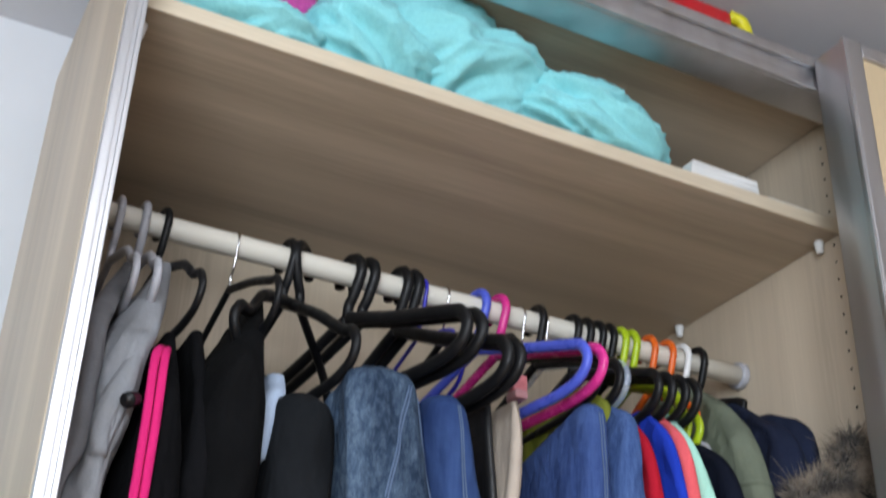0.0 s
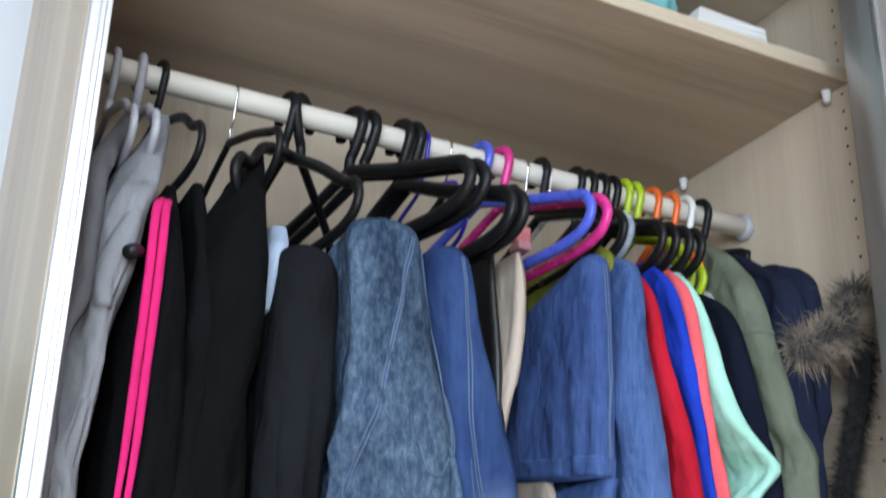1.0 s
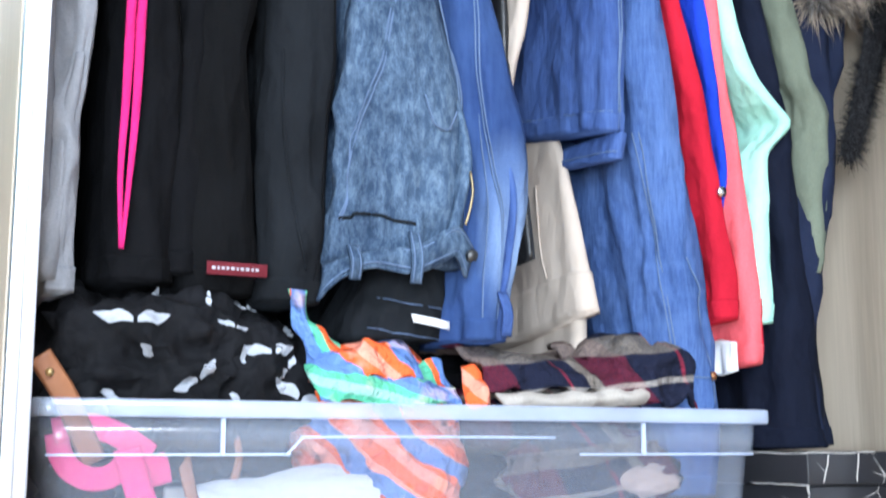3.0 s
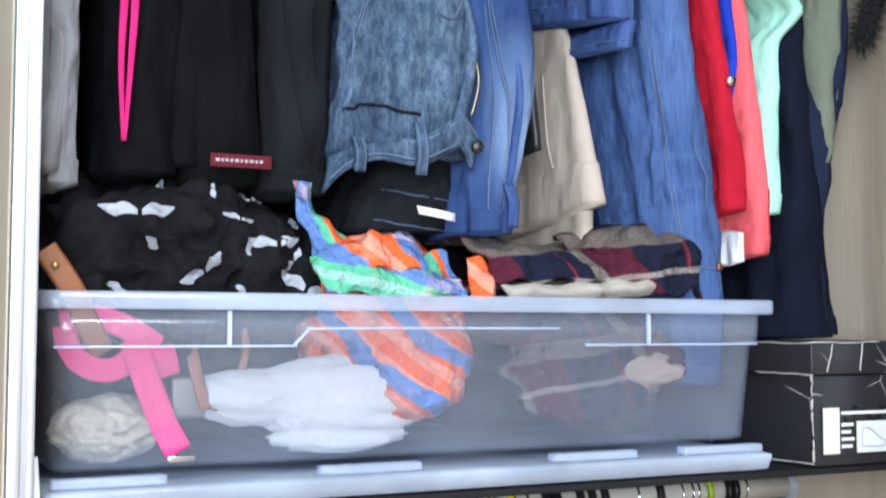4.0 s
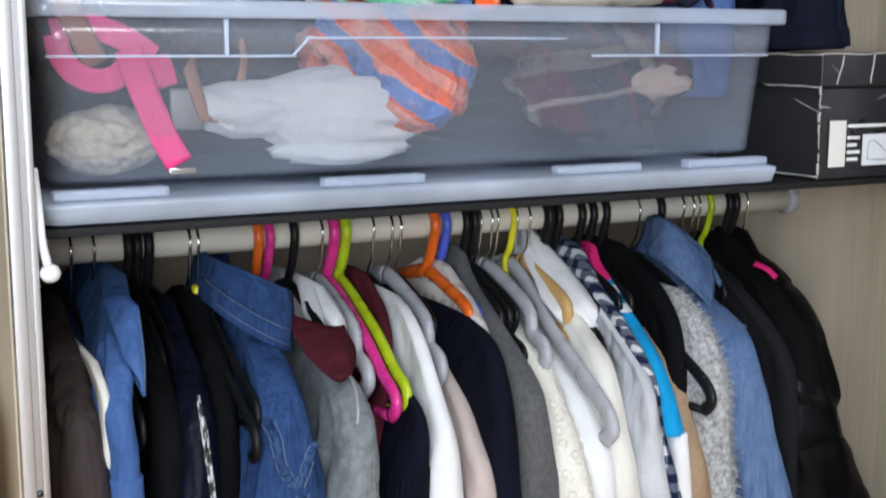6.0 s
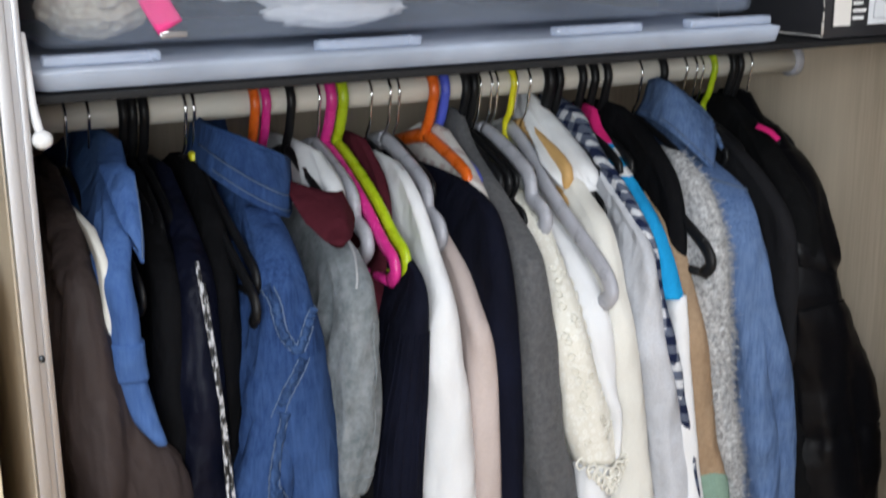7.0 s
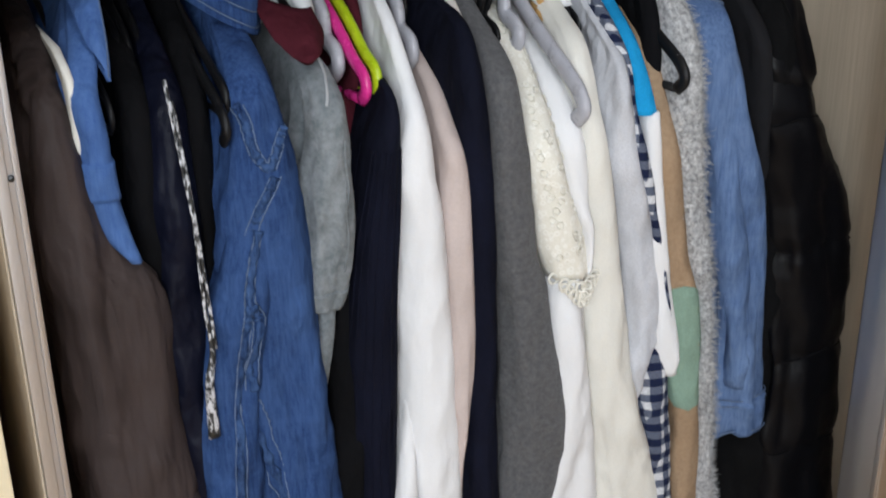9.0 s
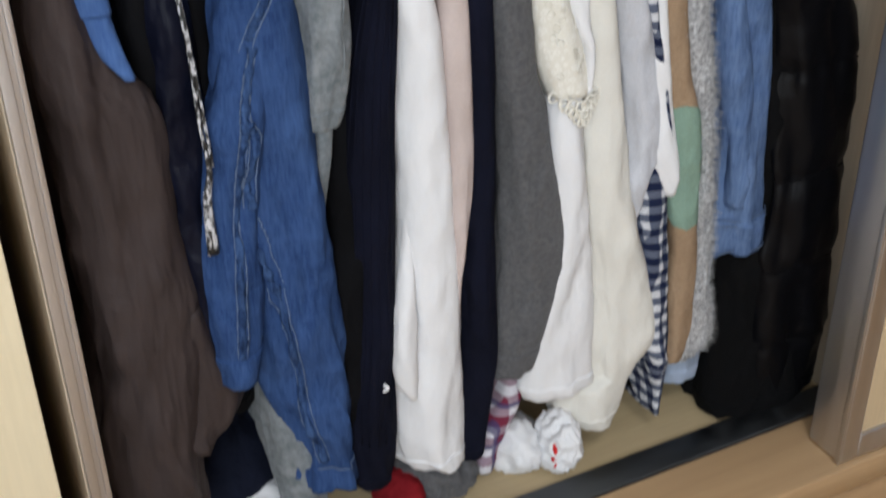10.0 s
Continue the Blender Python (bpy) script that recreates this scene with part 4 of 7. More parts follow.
g, d = hung("chinos", "beige cotton chinos with wide hems", "trousers", BEIGE_F, [(1.83, 0.541, 0.125, 0.009), (1.79, 0.543, 0.115, 0.01), (1.72, 0.538, 0.114, 0.009), (1.64, 0.524, 0.118, 0.006), (1.55, 0.515, 0.14, 0.004)], 19, 0, wrinkle=0.0015)
stitch(g, d, [(0.534, 1.83), (0.536, 1.75), (0.526, 1.66)], fabric("beige stitching", (0.3, 0.24, 0.19)), 0.0011)
leg, d = piece("leg", BEIGE_F, g, [(1.62, 0.612, 0.2, 0.008), (1.53, 0.612, 0.152, 0.009), (1.463, 0.612, 0.126, 0.011), (1.4, 0.612, 0.106, 0.012), (1.358, 0.612, 0.094, 0.012)], 20, "", slope=-0.14, wrinkle=0.0008, folds=1, flute=0.001)
part("hem_fold", d.mesh(1.405, 1.3585, 8, 0.002), BEIGE_F, leg)
deep_stitch(leg, d, [(0.82, 1.52), (0.84, 1.45), (0.86, 1.41)], BEIGE_F, 0.0012)
piece("leg", BEIGE_F, g, [(1.45, 0.616, 0.14, 0.009), (1.36, 0.616, 0.126, 0.01), (1.303, 0.616, 0.126, 0.01)], 21, "", slope=-0.06, wrinkle=0.0008, folds=1, flute=0.001)
g, d = hung("jeans", "dark blue jeans folded in half on a clear hanger", "jeans", DEN_DARK, [(1.826, 0.63, 0.074, 0.015), (1.815, 0.632, 0.062, 0.018), (1.722, 0.633, 0.056, 0.02), (1.628, 0.632, 0.056, 0.02), (1.552, 0.63, 0.056, 0.02)], 20, slope=0.16, amp=0.003, wrinkle=0.0018, top_slope=0.25, taper=1.0)
for dx in (0.0, 0.004):
    stitch(g, d, [(0.614 + dx, 1.81), (0.615 + dx, 1.72), (0.614 + dx, 1.64), (0.612 + dx, 1.556)])
deep_stitch(g, d, [(0.5, 1.574), (0.7, 1.574), (0.9, 1.574), (1.0, 1.574), (1.4, 1.574)], None, 0.0009, "hem_stitching")
cuffd, d2 = piece("turn_up", DEN_DARK, g, [(1.553, 0.629, 0.058, 0.018), (1.523, 0.626, 0.059, 0.019)], 20, "stitched folded hem", slope=0.1, amp=0.002, wrinkle=0.001)
deep_stitch(cuffd, d2, [(0.5, 1.531), (0.75, 1.531), (1.0, 1.531), (1.4, 1.531)], None, 0.0008, "hem_stitching")
g, d = hung("jeans", "mid blue jeans hanging full length to the box", "jeans", DEN_MID, [(1.85, 0.677, 0.12, 0.014), (1.82, 0.678, 0.07, 0.02), (1.73, 0.68, 0.056, 0.024), (1.685, 0.692, 0.055, 0.027), (1.63, 0.702, 0.055, 0.03), (1.54, 0.713, 0.055, 0.034), (1.49, 0.72, 0.055, 0.036), (1.42, 0.733, 0.055, 0.038), (1.336, 0.749, 0.055, 0.04), (1.256, 0.761, 0.062, 0.04), (1.23, 0.762, 0.07, 0.034), (1.16, 0.755, 0.078, 0.03)], 22, wrinkle=0.004, flute=0.007)
for dx in (0.0, 0.0035):
    stitch(g, d, [(0.645 + dx, 1.56), (0.66 + dx, 1.44), (0.678 + dx, 1.35), (0.69 + dx, 1.28)])
stitch(g, d, [(0.698, 1.42), (0.718, 1.35), (0.738, 1.29), (0.745, 1.26)])
stitch(g, d, [(0.69, 1.3), (0.705, 1.29), (0.72, 1.288), (0.74, 1.29)])
part("rivet", tube([d.on(0.731, 1.29), d.on(0.731, 1.29, 0.003), d.on(0.731, 1.29, 0.004)], 0.005, 10, 1), metal("copper", (0.5, 0.25, 0.12), 0.4), g, "copper rivet")
g, d = hung("jeans", "red twill jeans folded over a hanger", "jeans", RED_F, [(1.85, 0.705, 0.13, 0.008), (1.79, 0.698, 0.07, 0.01), (1.71, 0.708, 0.057, 0.011), (1.65, 0.726, 0.056, 0.012), (1.6, 0.741, 0.056, 0.013), (1.53, 0.753, 0.056, 0.014), (1.46, 0.765, 0.056, 0.014), (1.41, 0.778, 0.056, 0.015), (1.355, 0.777, 0.058, 0.014)], 23, wrinkle=0.002, slope=-0.06, tight=True)
b = d.on(0.748, 1.497)
part("button", tube([b, b - Vector((0.001, 0.004, 0)), b - Vector((0.001, 0.006, 0))], 0.006, 12, 1), CHROME, g, "silver metal button")
hung("trousers", "royal blue trousers folded over a hanger", "trousers", BLUE_F, [(1.86, 0.735, 0.13, 0.008), (1.805, 0.726, 0.068, 0.009), (1.742, 0.739, 0.06, 0.009), (1.66, 0.752, 0.059, 0.008), (1.592, 0.761, 0.059, 0.007), (1.526, 0.766, 0.06, 0.005), (1.45, 0.765, 0.075, 0.005)], 24, 0, wrinkle=0.0015, tight=True)
g, d = hung("jeans", "coral pink cotton jeans folded over a hanger", "jeans", CORAL_F, [(1.86, 0.76, 0.13, 0.009), (1.8, 0.746, 0.063, 0.01), (1.72, 0.76, 0.056, 0.011), (1.65, 0.768, 0.056, 0.011), (1.607, 0.776, 0.056, 0.012), (1.545, 0.788, 0.056, 0.012), (1.47, 0.798, 0.056, 0.013), (1.4, 0.805, 0.056, 0.014), (1.326, 0.813, 0.056, 0.015), (1.306, 0.812, 0.058, 0.014)], 25, wrinkle=0.002, slope=-0.05, tight=True)
stitch(g, d, [(0.8, 1.38), (0.804, 1.345), (0.808, 1.31)], RED_F, 0.0008)
g, d = hung("trousers", "mint green cotton trousers with a loose hip fold", "trousers", MINT_F, [(1.87, 0.778, 0.14, 0.009), (1.8, 0.759, 0.064, 0.01), (1.735, 0.781, 0.056, 0.012), (1.686, 0.796, 0.055, 0.013), (1.64, 0.814, 0.052, 0.013), (1.61, 0.838, 0.048, 0.012), (1.589, 0.855, 0.045, 0.011), (1.57, 0.844, 0.05, 0.011), (1.551, 0.829, 0.055, 0.011), (1.5, 0.826, 0.056, 0.012), (1.46, 0.826, 0.056, 0.013), (1.378, 0.829, 0.056, 0.014), (1.353, 0.827, 0.058, 0.013)], 26, wrinkle=0.002, tight=True)
piece("pocket_lining", WHITE_F, g, [(1.33, 0.781, 0.07, 0.004), (1.298, 0.782, 0.07, 0.004)], 26, "white hanging pocket lining", folds=0, back=0.15)
dress, d = hung("dress", "dark navy cotton dress hanging low", "dress", NAVY_F, [(1.87, 0.832, 0.2, 0.01), (1.822, 0.831, 0.119, 0.014), (1.786, 0.83, 0.078, 0.016), (1.735, 0.834, 0.058, 0.018), (1.65, 0.853, 0.056, 0.02), (1.6, 0.861, 0.056, 0.022), (1.55, 0.871, 0.056, 0.024), (1.475, 0.885, 0.056, 0.027), (1.4, 0.893, 0.056, 0.03), (1.323, 0.905, 0.056, 0.034), (1.255, 0.912, 0.055, 0.038), (1.212, 0.916, 0.055, 0.04)], 27, tight=True)
part("neck_label", ribbon([(0.828, 0.165, 1.848), (0.838, 0.14, 1.832), (0.85, 0.115, 1.815)], 0.009, 0.001), GREY_PL, dress, "white neck label")
jk, d = hung("jacket", "khaki green cotton jacket on a black hanger", "jacket", KHAKI_F, [(1.985, 0.905, 0.26, 0.012), (1.915, 0.887, 0.155, 0.017), (1.876, 0.881, 0.112, 0.019), (1.82, 0.872, 0.07, 0.019), (1.765, 0.877, 0.056, 0.019), (1.7, 0.892, 0.054, 0.02), (1.655, 0.903, 0.052, 0.021), (1.622, 0.925, 0.048, 0.023), (1.55, 0.922, 0.05, 0.021), (1.485, 0.919, 0.053, 0.017), (1.45, 0.911, 0.055, 0.012), (1.415, 0.898, 0.058, 0.004)], 28, 0, wrinkle=0.003, tight=True)
part("shoulder_seam", d.mesh(1.768, 1.762, 2, 0.0015), KHAKI_F, jk)
parka, d = hung("parka", "navy parka with a brown faux fur hood trim", "parka", PARKA_F, [(1.94, 0.955, 0.2, 0.014), (1.886, 0.946, 0.126, 0.02), (1.86, 0.945, 0.085, 0.024), (1.812, 0.944, 0.058, 0.028), (1.754, 0.944, 0.056, 0.03), (1.665, 0.942, 0.056, 0.028), (1.593, 0.946, 0.056, 0.028), (1.55, 0.944, 0.056, 0.028), (1.47, 0.928, 0.057, 0.028), (1.41, 0.915, 0.058, 0.028), (1.31, 0.906, 0.06, 0.03), (1.215, 0.925, 0.06, 0.036)], 29, wrinkle=0.004)
piece("hood", PARKA_F, parka, [(1.9, 0.955, 0.13, 0.012), (1.88, 0.972, 0.09, 0.026), (1.845, 0.982, 0.072, 0.036), (1.8, 0.984, 0.068, 0.036), (1.75, 0.985, 0.07, 0.03), (1.69, 0.972, 0.072, 0.022), (1.61, 0.95, 0.076, 0.01)], 30, "", wrinkle=0.006, back=0.2)


def fur(path, spread, length, count, seed):
    rng = random.Random(seed)
    q = curve_pts(path, 10)
    bm = bmesh.new()
    for _ in range(count):
        c = rng.choice(q)
        d = Vector((rng.gauss(0, 1), rng.gauss(-0.4, 0.7), rng.gauss(0.15, 1))).normalized()
        base = c + d * spread * rng.uniform(0.1, 1)
        tip = base + (d * 0.7 + Vector((rng.gauss(-0.05, 0.4), rng.gauss(0, 0.4), rng.gauss(-0.35, 0.4)))) * length * rng.uniform(0.4, 1.3)
        side = d.cross(Vector((rng.gauss(0, 1), rng.gauss(0, 1), rng.gauss(0, 1)))).normalized() * 0.0007
        mid = (base + tip) / 2 + side * 1.2
        bm.faces.new([bm.verts.new(p) for p in (base - side, base + side, mid + side * 0.7, mid - side * 0.7)])
        bm.faces.new([bm.verts.new(p) for p in (mid - side * 0.7, mid + side * 0.7, tip)])
    return bm


FUR = Nodes("brown faux fur")
FUR = FUR.finish(FUR.mix(FUR.ramp(FUR.noise(38, 4), 0.4, 0.62), (0.05, 0.04, 0.033), (0.34, 0.27, 0.2)), 0.8, sheen=0.3)
FUR_D = fuzzy("dark faux fur", (0.02, 0.018, 0.02), (0.006, 0.006, 0.007), 200)
fpath = [(0.9, 0.062, 1.75), (0.935, 0.056, 1.768), (0.965, 0.052, 1.785), (0.985, 0.05, 1.815), (1.0, 0.05, 1.84)]
dpath = [(1.012, 0.062, 1.8), (1.008, 0.06, 1.76), (0.998, 0.06, 1.71), (0.982, 0.06, 1.66), (0.965, 0.062, 1.61), (0.952, 0.066, 1.565)]
tagged(part("fur_trim", fur(fpath, 0.017, 0.026, 12000, 4), FUR, parka, "shaggy brown and grey fur trim"), kind="stuff")
tagged(part("fur_lining", fur(dpath, 0.012, 0.016, 8000, 5), FUR_D, parka, "dark fur lining"), kind="stuff")
part("fur_base", tube(fpath, lambda t: 0.014 + 0.006 * math.sin(t * 3), 12, 6), FUR_D, parka)
part("fur_base", tube(dpath, lambda t: 0.016 - 0.008 * t, 12, 6), FUR_D, parka)
hung("top", "olive green top half hidden behind jeans", "top", OLIVE_F, [(1.89, 0.66, 0.17, 0.008), (1.84, 0.662, 0.1, 0.01), (1.7, 0.665, 0.14, 0.008)], 31, 0)
clip = thing("hanger_clip", (0.56, 0.2, 1.88), "pink plastic hanger clip with beige trousers", "clip")
part("body", block(0.55, 0.574, 0.165, 0.18, 1.862, 1.884, 0.003), plastic("dusty pink plastic", (0.6, 0.2, 0.22)), clip)
part("jaw", block(0.553, 0.571, 0.16, 0.185, 1.85, 1.8615, 0.002), plastic("dusty rose plastic", (0.5, 0.25, 0.26)), clip)

# lower rail
coat, d = hung("coat", "dark brown nylon coat hanging full length", "coat", BROWN_F, [(0.965, 0.06, 0.24, 0.012), (0.93, 0.061, 0.16, 0.02), (0.9, 0.059, 0.08, 0.024), (0.856, 0.063, 0.058, 0.028), (0.817, 0.071, 0.056, 0.031), (0.771, 0.083, 0.056, 0.036), (0.739, 0.1, 0.055, 0.044), (0.712, 0.118, 0.052, 0.051), (0.685, 0.128, 0.052, 0.055), (0.65, 0.13, 0.054, 0.055), (0.6, 0.129, 0.055, 0.054), (0.55, 0.131, 0.055, 0.054), (0.488, 0.138, 0.055, 0.057), (0.44, 0.136, 0.057, 0.056), (0.4, 0.135, 0.056, 0.055), (0.3, 0.12, 0.057, 0.05), (0.17, 0.118, 0.058, 0.05)], 41, wrinkle=0.005, folds=5, flute=0.011)
piece("front_flap", BROWN_F, coat, [(0.46, 0.137, 0.062, 0.03), (0.4, 0.15, 0.066, 0.034), (0.35, 0.173, 0.068, 0.042), (0.322, 0.181, 0.068, 0.045), (0.29, 0.167, 0.067, 0.04), (0.266, 0.14, 0.068, 0.024)], 42, "", wrinkle=0.006, back=0.3)
piece("hood", BROWN_F, coat, [(0.955, 0.05, 0.2, 0.012), (0.93, 0.06, 0.13, 0.022), (0.9, 0.058, 0.085, 0.024), (0.875, 0.052, 0.075, 0.014)], 40, "", wrinkle=0.006, back=0.3)
hung("blouse", "off-white blouse squeezed behind a brown coat", "blouse", CREAM_F, [(0.935, 0.064, 0.1, 0.004), (0.91, 0.067, 0.07, 0.005), (0.86, 0.067, 0.068, 0.005), (0.8, 0.066, 0.085, 0.005), (0.5, 0.08, 0.1, 0.008)], 43, 0)
g, d = hung("shirt", "chambray blue shirt with a rolled sleeve", "shirt", CHAMBRAY, [(0.99, 0.12, 0.22, 0.015), (0.965, 0.112, 0.16, 0.019), (0.935, 0.1, 0.1, 0.019), (0.9, 0.086, 0.06, 0.017), (0.851, 0.09, 0.056, 0.015), (0.8, 0.095, 0.055, 0.014), (0.761, 0.101, 0.055, 0.012), (0.736, 0.105, 0.056, 0.005)], 44, 0, wrinkle=0.003)
part("rolled_cuff", d.mesh(0.836, 0.8, 8, 0.0028), CHAMBRAY, g, "rolled-up cuff")
leaf = part("collar", sheet([[(0.082, 0.17, 0.983), (0.097, 0.142, 0.986), (0.107, 0.13, 0.978)], [(0.084, 0.115, 0.95), (0.094, 0.1, 0.948), (0.103, 0.1, 0.938)], [(0.092, 0.085, 0.92), (0.095, 0.083, 0.912), (0.098, 0.084, 0.905)]], 0.004, 6, 0.001, 4), CHAMBRAY, g, "pointed collar leaf")
part("stitching", tube([(0.106, 0.127, 0.975), (0.102, 0.096, 0.938), (0.097, 0.08, 0.91)], 0.0008, 5, 5), STITCH, leaf)
g, d = hung("top", "black knitted top on a black hanger", "top", BLACK_F, [(0.955, 0.142, 0.24, 0.01), (0.91, 0.142, 0.16, 0.016), (0.86, 0.142, 0.1, 0.018), (0.6, 0.145, 0.09, 0.018), (0.3, 0.15, 0.1, 0.018)], 46)
hung("blouse", "dark navy satin blouse on a hanger", "blouse", fabric("navy satin", (0.005, 0.006, 0.015), 0.3, 700, 0.8, 0.45), [(0.955, 0.172, 0.24, 0.01), (0.91, 0.172, 0.15, 0.018), (0.86, 0.172, 0.09, 0.022), (0.6, 0.178, 0.08, 0.026), (0.32, 0.18, 0.09, 0.026)], 47, folds=7, amp=0.009)
hung("cardigan", "black cardigan between denim shirts", "cardigan", BLACK_F, [(0.955, 0.203, 0.24, 0.01), (0.91, 0.203, 0.16, 0.018), (0.86, 0.2, 0.11, 0.022), (0.6, 0.2, 0.1, 0.025), (0.35, 0.2, 0.11, 0.025), (0.27, 0.2, 0.12, 0.022)], 48)
strand = thing("scarf", (0.155, 0.09, 0.7), "thin silver and black glitter scarf hanging loose", "scarf")
GLIT = Nodes("silver glitter knit")
GLIT = GLIT.finish(GLIT.mix(GLIT.ramp(GLIT.noise(260, 3, GLIT.scaled((1, 1, 0.35))), 0.47, 0.6), (0.02, 0.02, 0.02), (0.62, 0.62, 0.64)), 0.4, ((GLIT.noise(150, 3), 0.6, 0.003),))
part("body", tube([(0.147, 0.084, 0.9), (0.152, 0.076, 0.832), (0.157, 0.068, 0.763), (0.158, 0.064, 0.679), (0.161, 0.062, 0.628), (0.155, 0.062, 0.592), (0.155, 0.064, 0.53)], lambda t: 0.002 + 0.0045 * max(0, t - 0.55) / 0.45, 8, 8, (1, 0.5)), GLIT, strand)
part("strand", tube([(0.151, 0.08, 0.88), (0.156, 0.07, 0.8), (0.161, 0.066, 0.72), (0.165, 0.063, 0.63)], 0.0018, 6, 6), GLIT, strand)
g, d = hung("shirt", "blue denim shirt with a buttoned collar", "shirt", DEN_SHIRT, [(0.96, 0.256, 0.24, 0.016), (0.923, 0.255, 0.158, 0.024), (0.906, 0.254, 0.108, 0.027), (0.881, 0.254, 0.07, 0.029), (0.84, 0.262, 0.057, 0.034), (0.799, 0.269, 0.056, 0.038), (0.744, 0.276, 0.055, 0.044), (0.675, 0.282, 0.055, 0.044), (0.604, 0.287, 0.055, 0.041), (0.535, 0.291, 0.055, 0.04), (0.455, 0.297, 0.055, 0.042), (0.41, 0.299, 0.055, 0.044), (0.358, 0.302, 0.056, 0.042), (0.292, 0.303, 0.056, 0.038), (0.23, 0.301, 0.056, 0.031), (0.195, 0.3, 0.056, 0.028), (0.15, 0.304, 0.058, 0.029)], 49, 0.04, wrinkle=0.005, folds=6, amp=0.007, flute=0.009)
COL_T = [(0.262, 0.36, 0.985), (0.222, 0.34, 0.995), (0.208, 0.24, 0.998), (0.219, 0.19, 0.994), (0.243, 0.176, 0.982), (0.266, 0.182, 0.97), (0.28, 0.2, 0.962)]
COL_L = [(0.27, 0.37, 0.945), (0.216, 0.35, 0.947), (0.2, 0.25, 0.956), (0.203, 0.184, 0.95), (0.23, 0.16, 0.93), (0.262, 0.166, 0.912), (0.276, 0.188, 0.91)]
col = part("collar", sheet([COL_T, [tuple((Vector(a) + Vector(c)) / 2 + Vector((0, -0.004, 0.002))) for a, c in zip(COL_T, COL_L)], COL_L], 0.004, 5, 0.0015), DEN_SHIRT, g, "upright folded collar")
for k in (0.006, 0.022):
    part("stitching", tube([(x, y - 0.004, z + k) for x, y, z in COL_L[2:]], 0.0009, 5, 5), STITCH, col)
part("edge", tube(COL_L[2:], 0.0022, 6, 5), DEN_SHIRT, col)
part("edge", tube(COL_T[1:], 0.0028, 6, 5), DEN_SHIRT, col)
sleeve, d2 = piece("sleeve", DEN_SHIRT, g, [(0.84, 0.235, 0.07, 0.014), (0.76, 0.238, 0.054, 0.026), (0.68, 0.232, 0.05, 0.03), (0.613, 0.224, 0.049, 0.031), (0.55, 0.213, 0.049, 0.03), (0.437, 0.207, 0.05, 0.029), (0.39, 0.2, 0.052, 0.027), (0.352, 0.19, 0.054, 0.022)], 51, "", back=0.2, wrinkle=0.006)
part("cuff", d2.mesh(0.39, 0.353, 8, 0.002), DEN_SHIRT, sleeve)


def welt(parent, d, pts, seed):
    """A puckered flat-felled seam: a ridged band of doubled cloth between two pale threads."""
    rng = random.Random(seed)
    q = curve_pts([(x, 0, z) for x, z in pts], 14)
    mid = [d.on(p.x, p.z, 0.0006) for p in q]
    ph = rng.uniform(0, 6)
    band = part("seam", tube(mid, lambda t: 0.0042 + 0.0013 * math.sin(t * 26 * len(pts) / 3 + ph) + 0.0006 * math.sin(t * 61 + ph), 8, 1, (1.0, 0.55)), WELT, parent, "puckered double-stitched seam")
    for k in (-0.0052, 0.0056):
        part("stitching", tube([d.on(p.x + k + rng.uniform(-0.0004, 0.0004), p.z, 0.0008) for p in q], lambda t: 0.0008 + 0.0003 * math.sin(t * 150), 5, 1), STITCH, band)


welt(g, d, [(0.2, 0.868), (0.207, 0.852), (0.2125, 0.829), (0.222, 0.813), (0.231, 0.804)], 1)
welt(g, d, [(0.231, 0.804), (0.238, 0.82), (0.245, 0.834), (0.252, 0.842)], 2)
welt(g, d, [(0.236, 0.797), (0.228, 0.78), (0.217, 0.758), (0.211, 0.742)], 3)
welt(sleeve, d2, [(0.213, 0.745), (0.2035, 0.713), (0.199, 0.685), (0.1985, 0.66), (0.197, 0.645), (0.19, 0.6), (0.186, 0.556), (0.179, 0.5), (0.174, 0.44), (0.17, 0.395)], 4)
welt(sleeve, d2, [(0.2, 0.672), (0.207, 0.66), (0.2098, 0.645), (0.2035, 0.6), (0.204, 0.57)], 5)
welt(g, d, [(0.208, 0.56), (0.2135, 0.53), (0.219, 0.49), (0.2225, 0.453), (0.232, 0.38), (0.242, 0.28), (0.258, 0.2)], 6)
part("cuff", d.mesh(0.19, 0.1515, 8, 0.0026), DEN_SHIRT, g)
stitch(g, d, [(0.252, 0.193), (0.27, 0.191), (0.296, 0.19)], None, 0.001, "stitching", 0.003)
g, d = hung("shirt", "marled grey raglan shirt with maroon neckband", "shirt", MELANGE, [(0.925, 0.323, 0.22, 0.01), (0.905, 0.322, 0.185, 0.014), (0.889, 0.322, 0.138, 0.018), (0.876, 0.322, 0.095, 0.021), (0.848, 0.323, 0.06, 0.024), (0.776, 0.329, 0.056, 0.028), (0.715, 0.329, 0.055, 0.028), (0.661, 0.317, 0.056, 0.024), (0.634, 0.31, 0.058, 0.019)], 53, wrinkle=0.004, flute=0.007)
part("neckband", sheet([[(0.268, 0.21, 0.945), (0.284, 0.17, 0.938), (0.305, 0.155, 0.932), (0.325, 0.17, 0.928)], [(0.27, 0.17, 0.93), (0.286, 0.138, 0.92), (0.305, 0.124, 0.915), (0.323, 0.142, 0.91)], [(0.275, 0.135, 0.907), (0.289, 0.1, 0.893), (0.303, 0.1, 0.896), (0.318, 0.122, 0.9)]], 0.006, 5, 0.002), MAROON_F, g, "maroon neckband")
stitch(g, d, [(0.29, 0.855), (0.303, 0.874), (0.316, 0.888)], fabric("white piping", (0.55, 0.56, 0.58)), 0.0016, "raglan_seam")
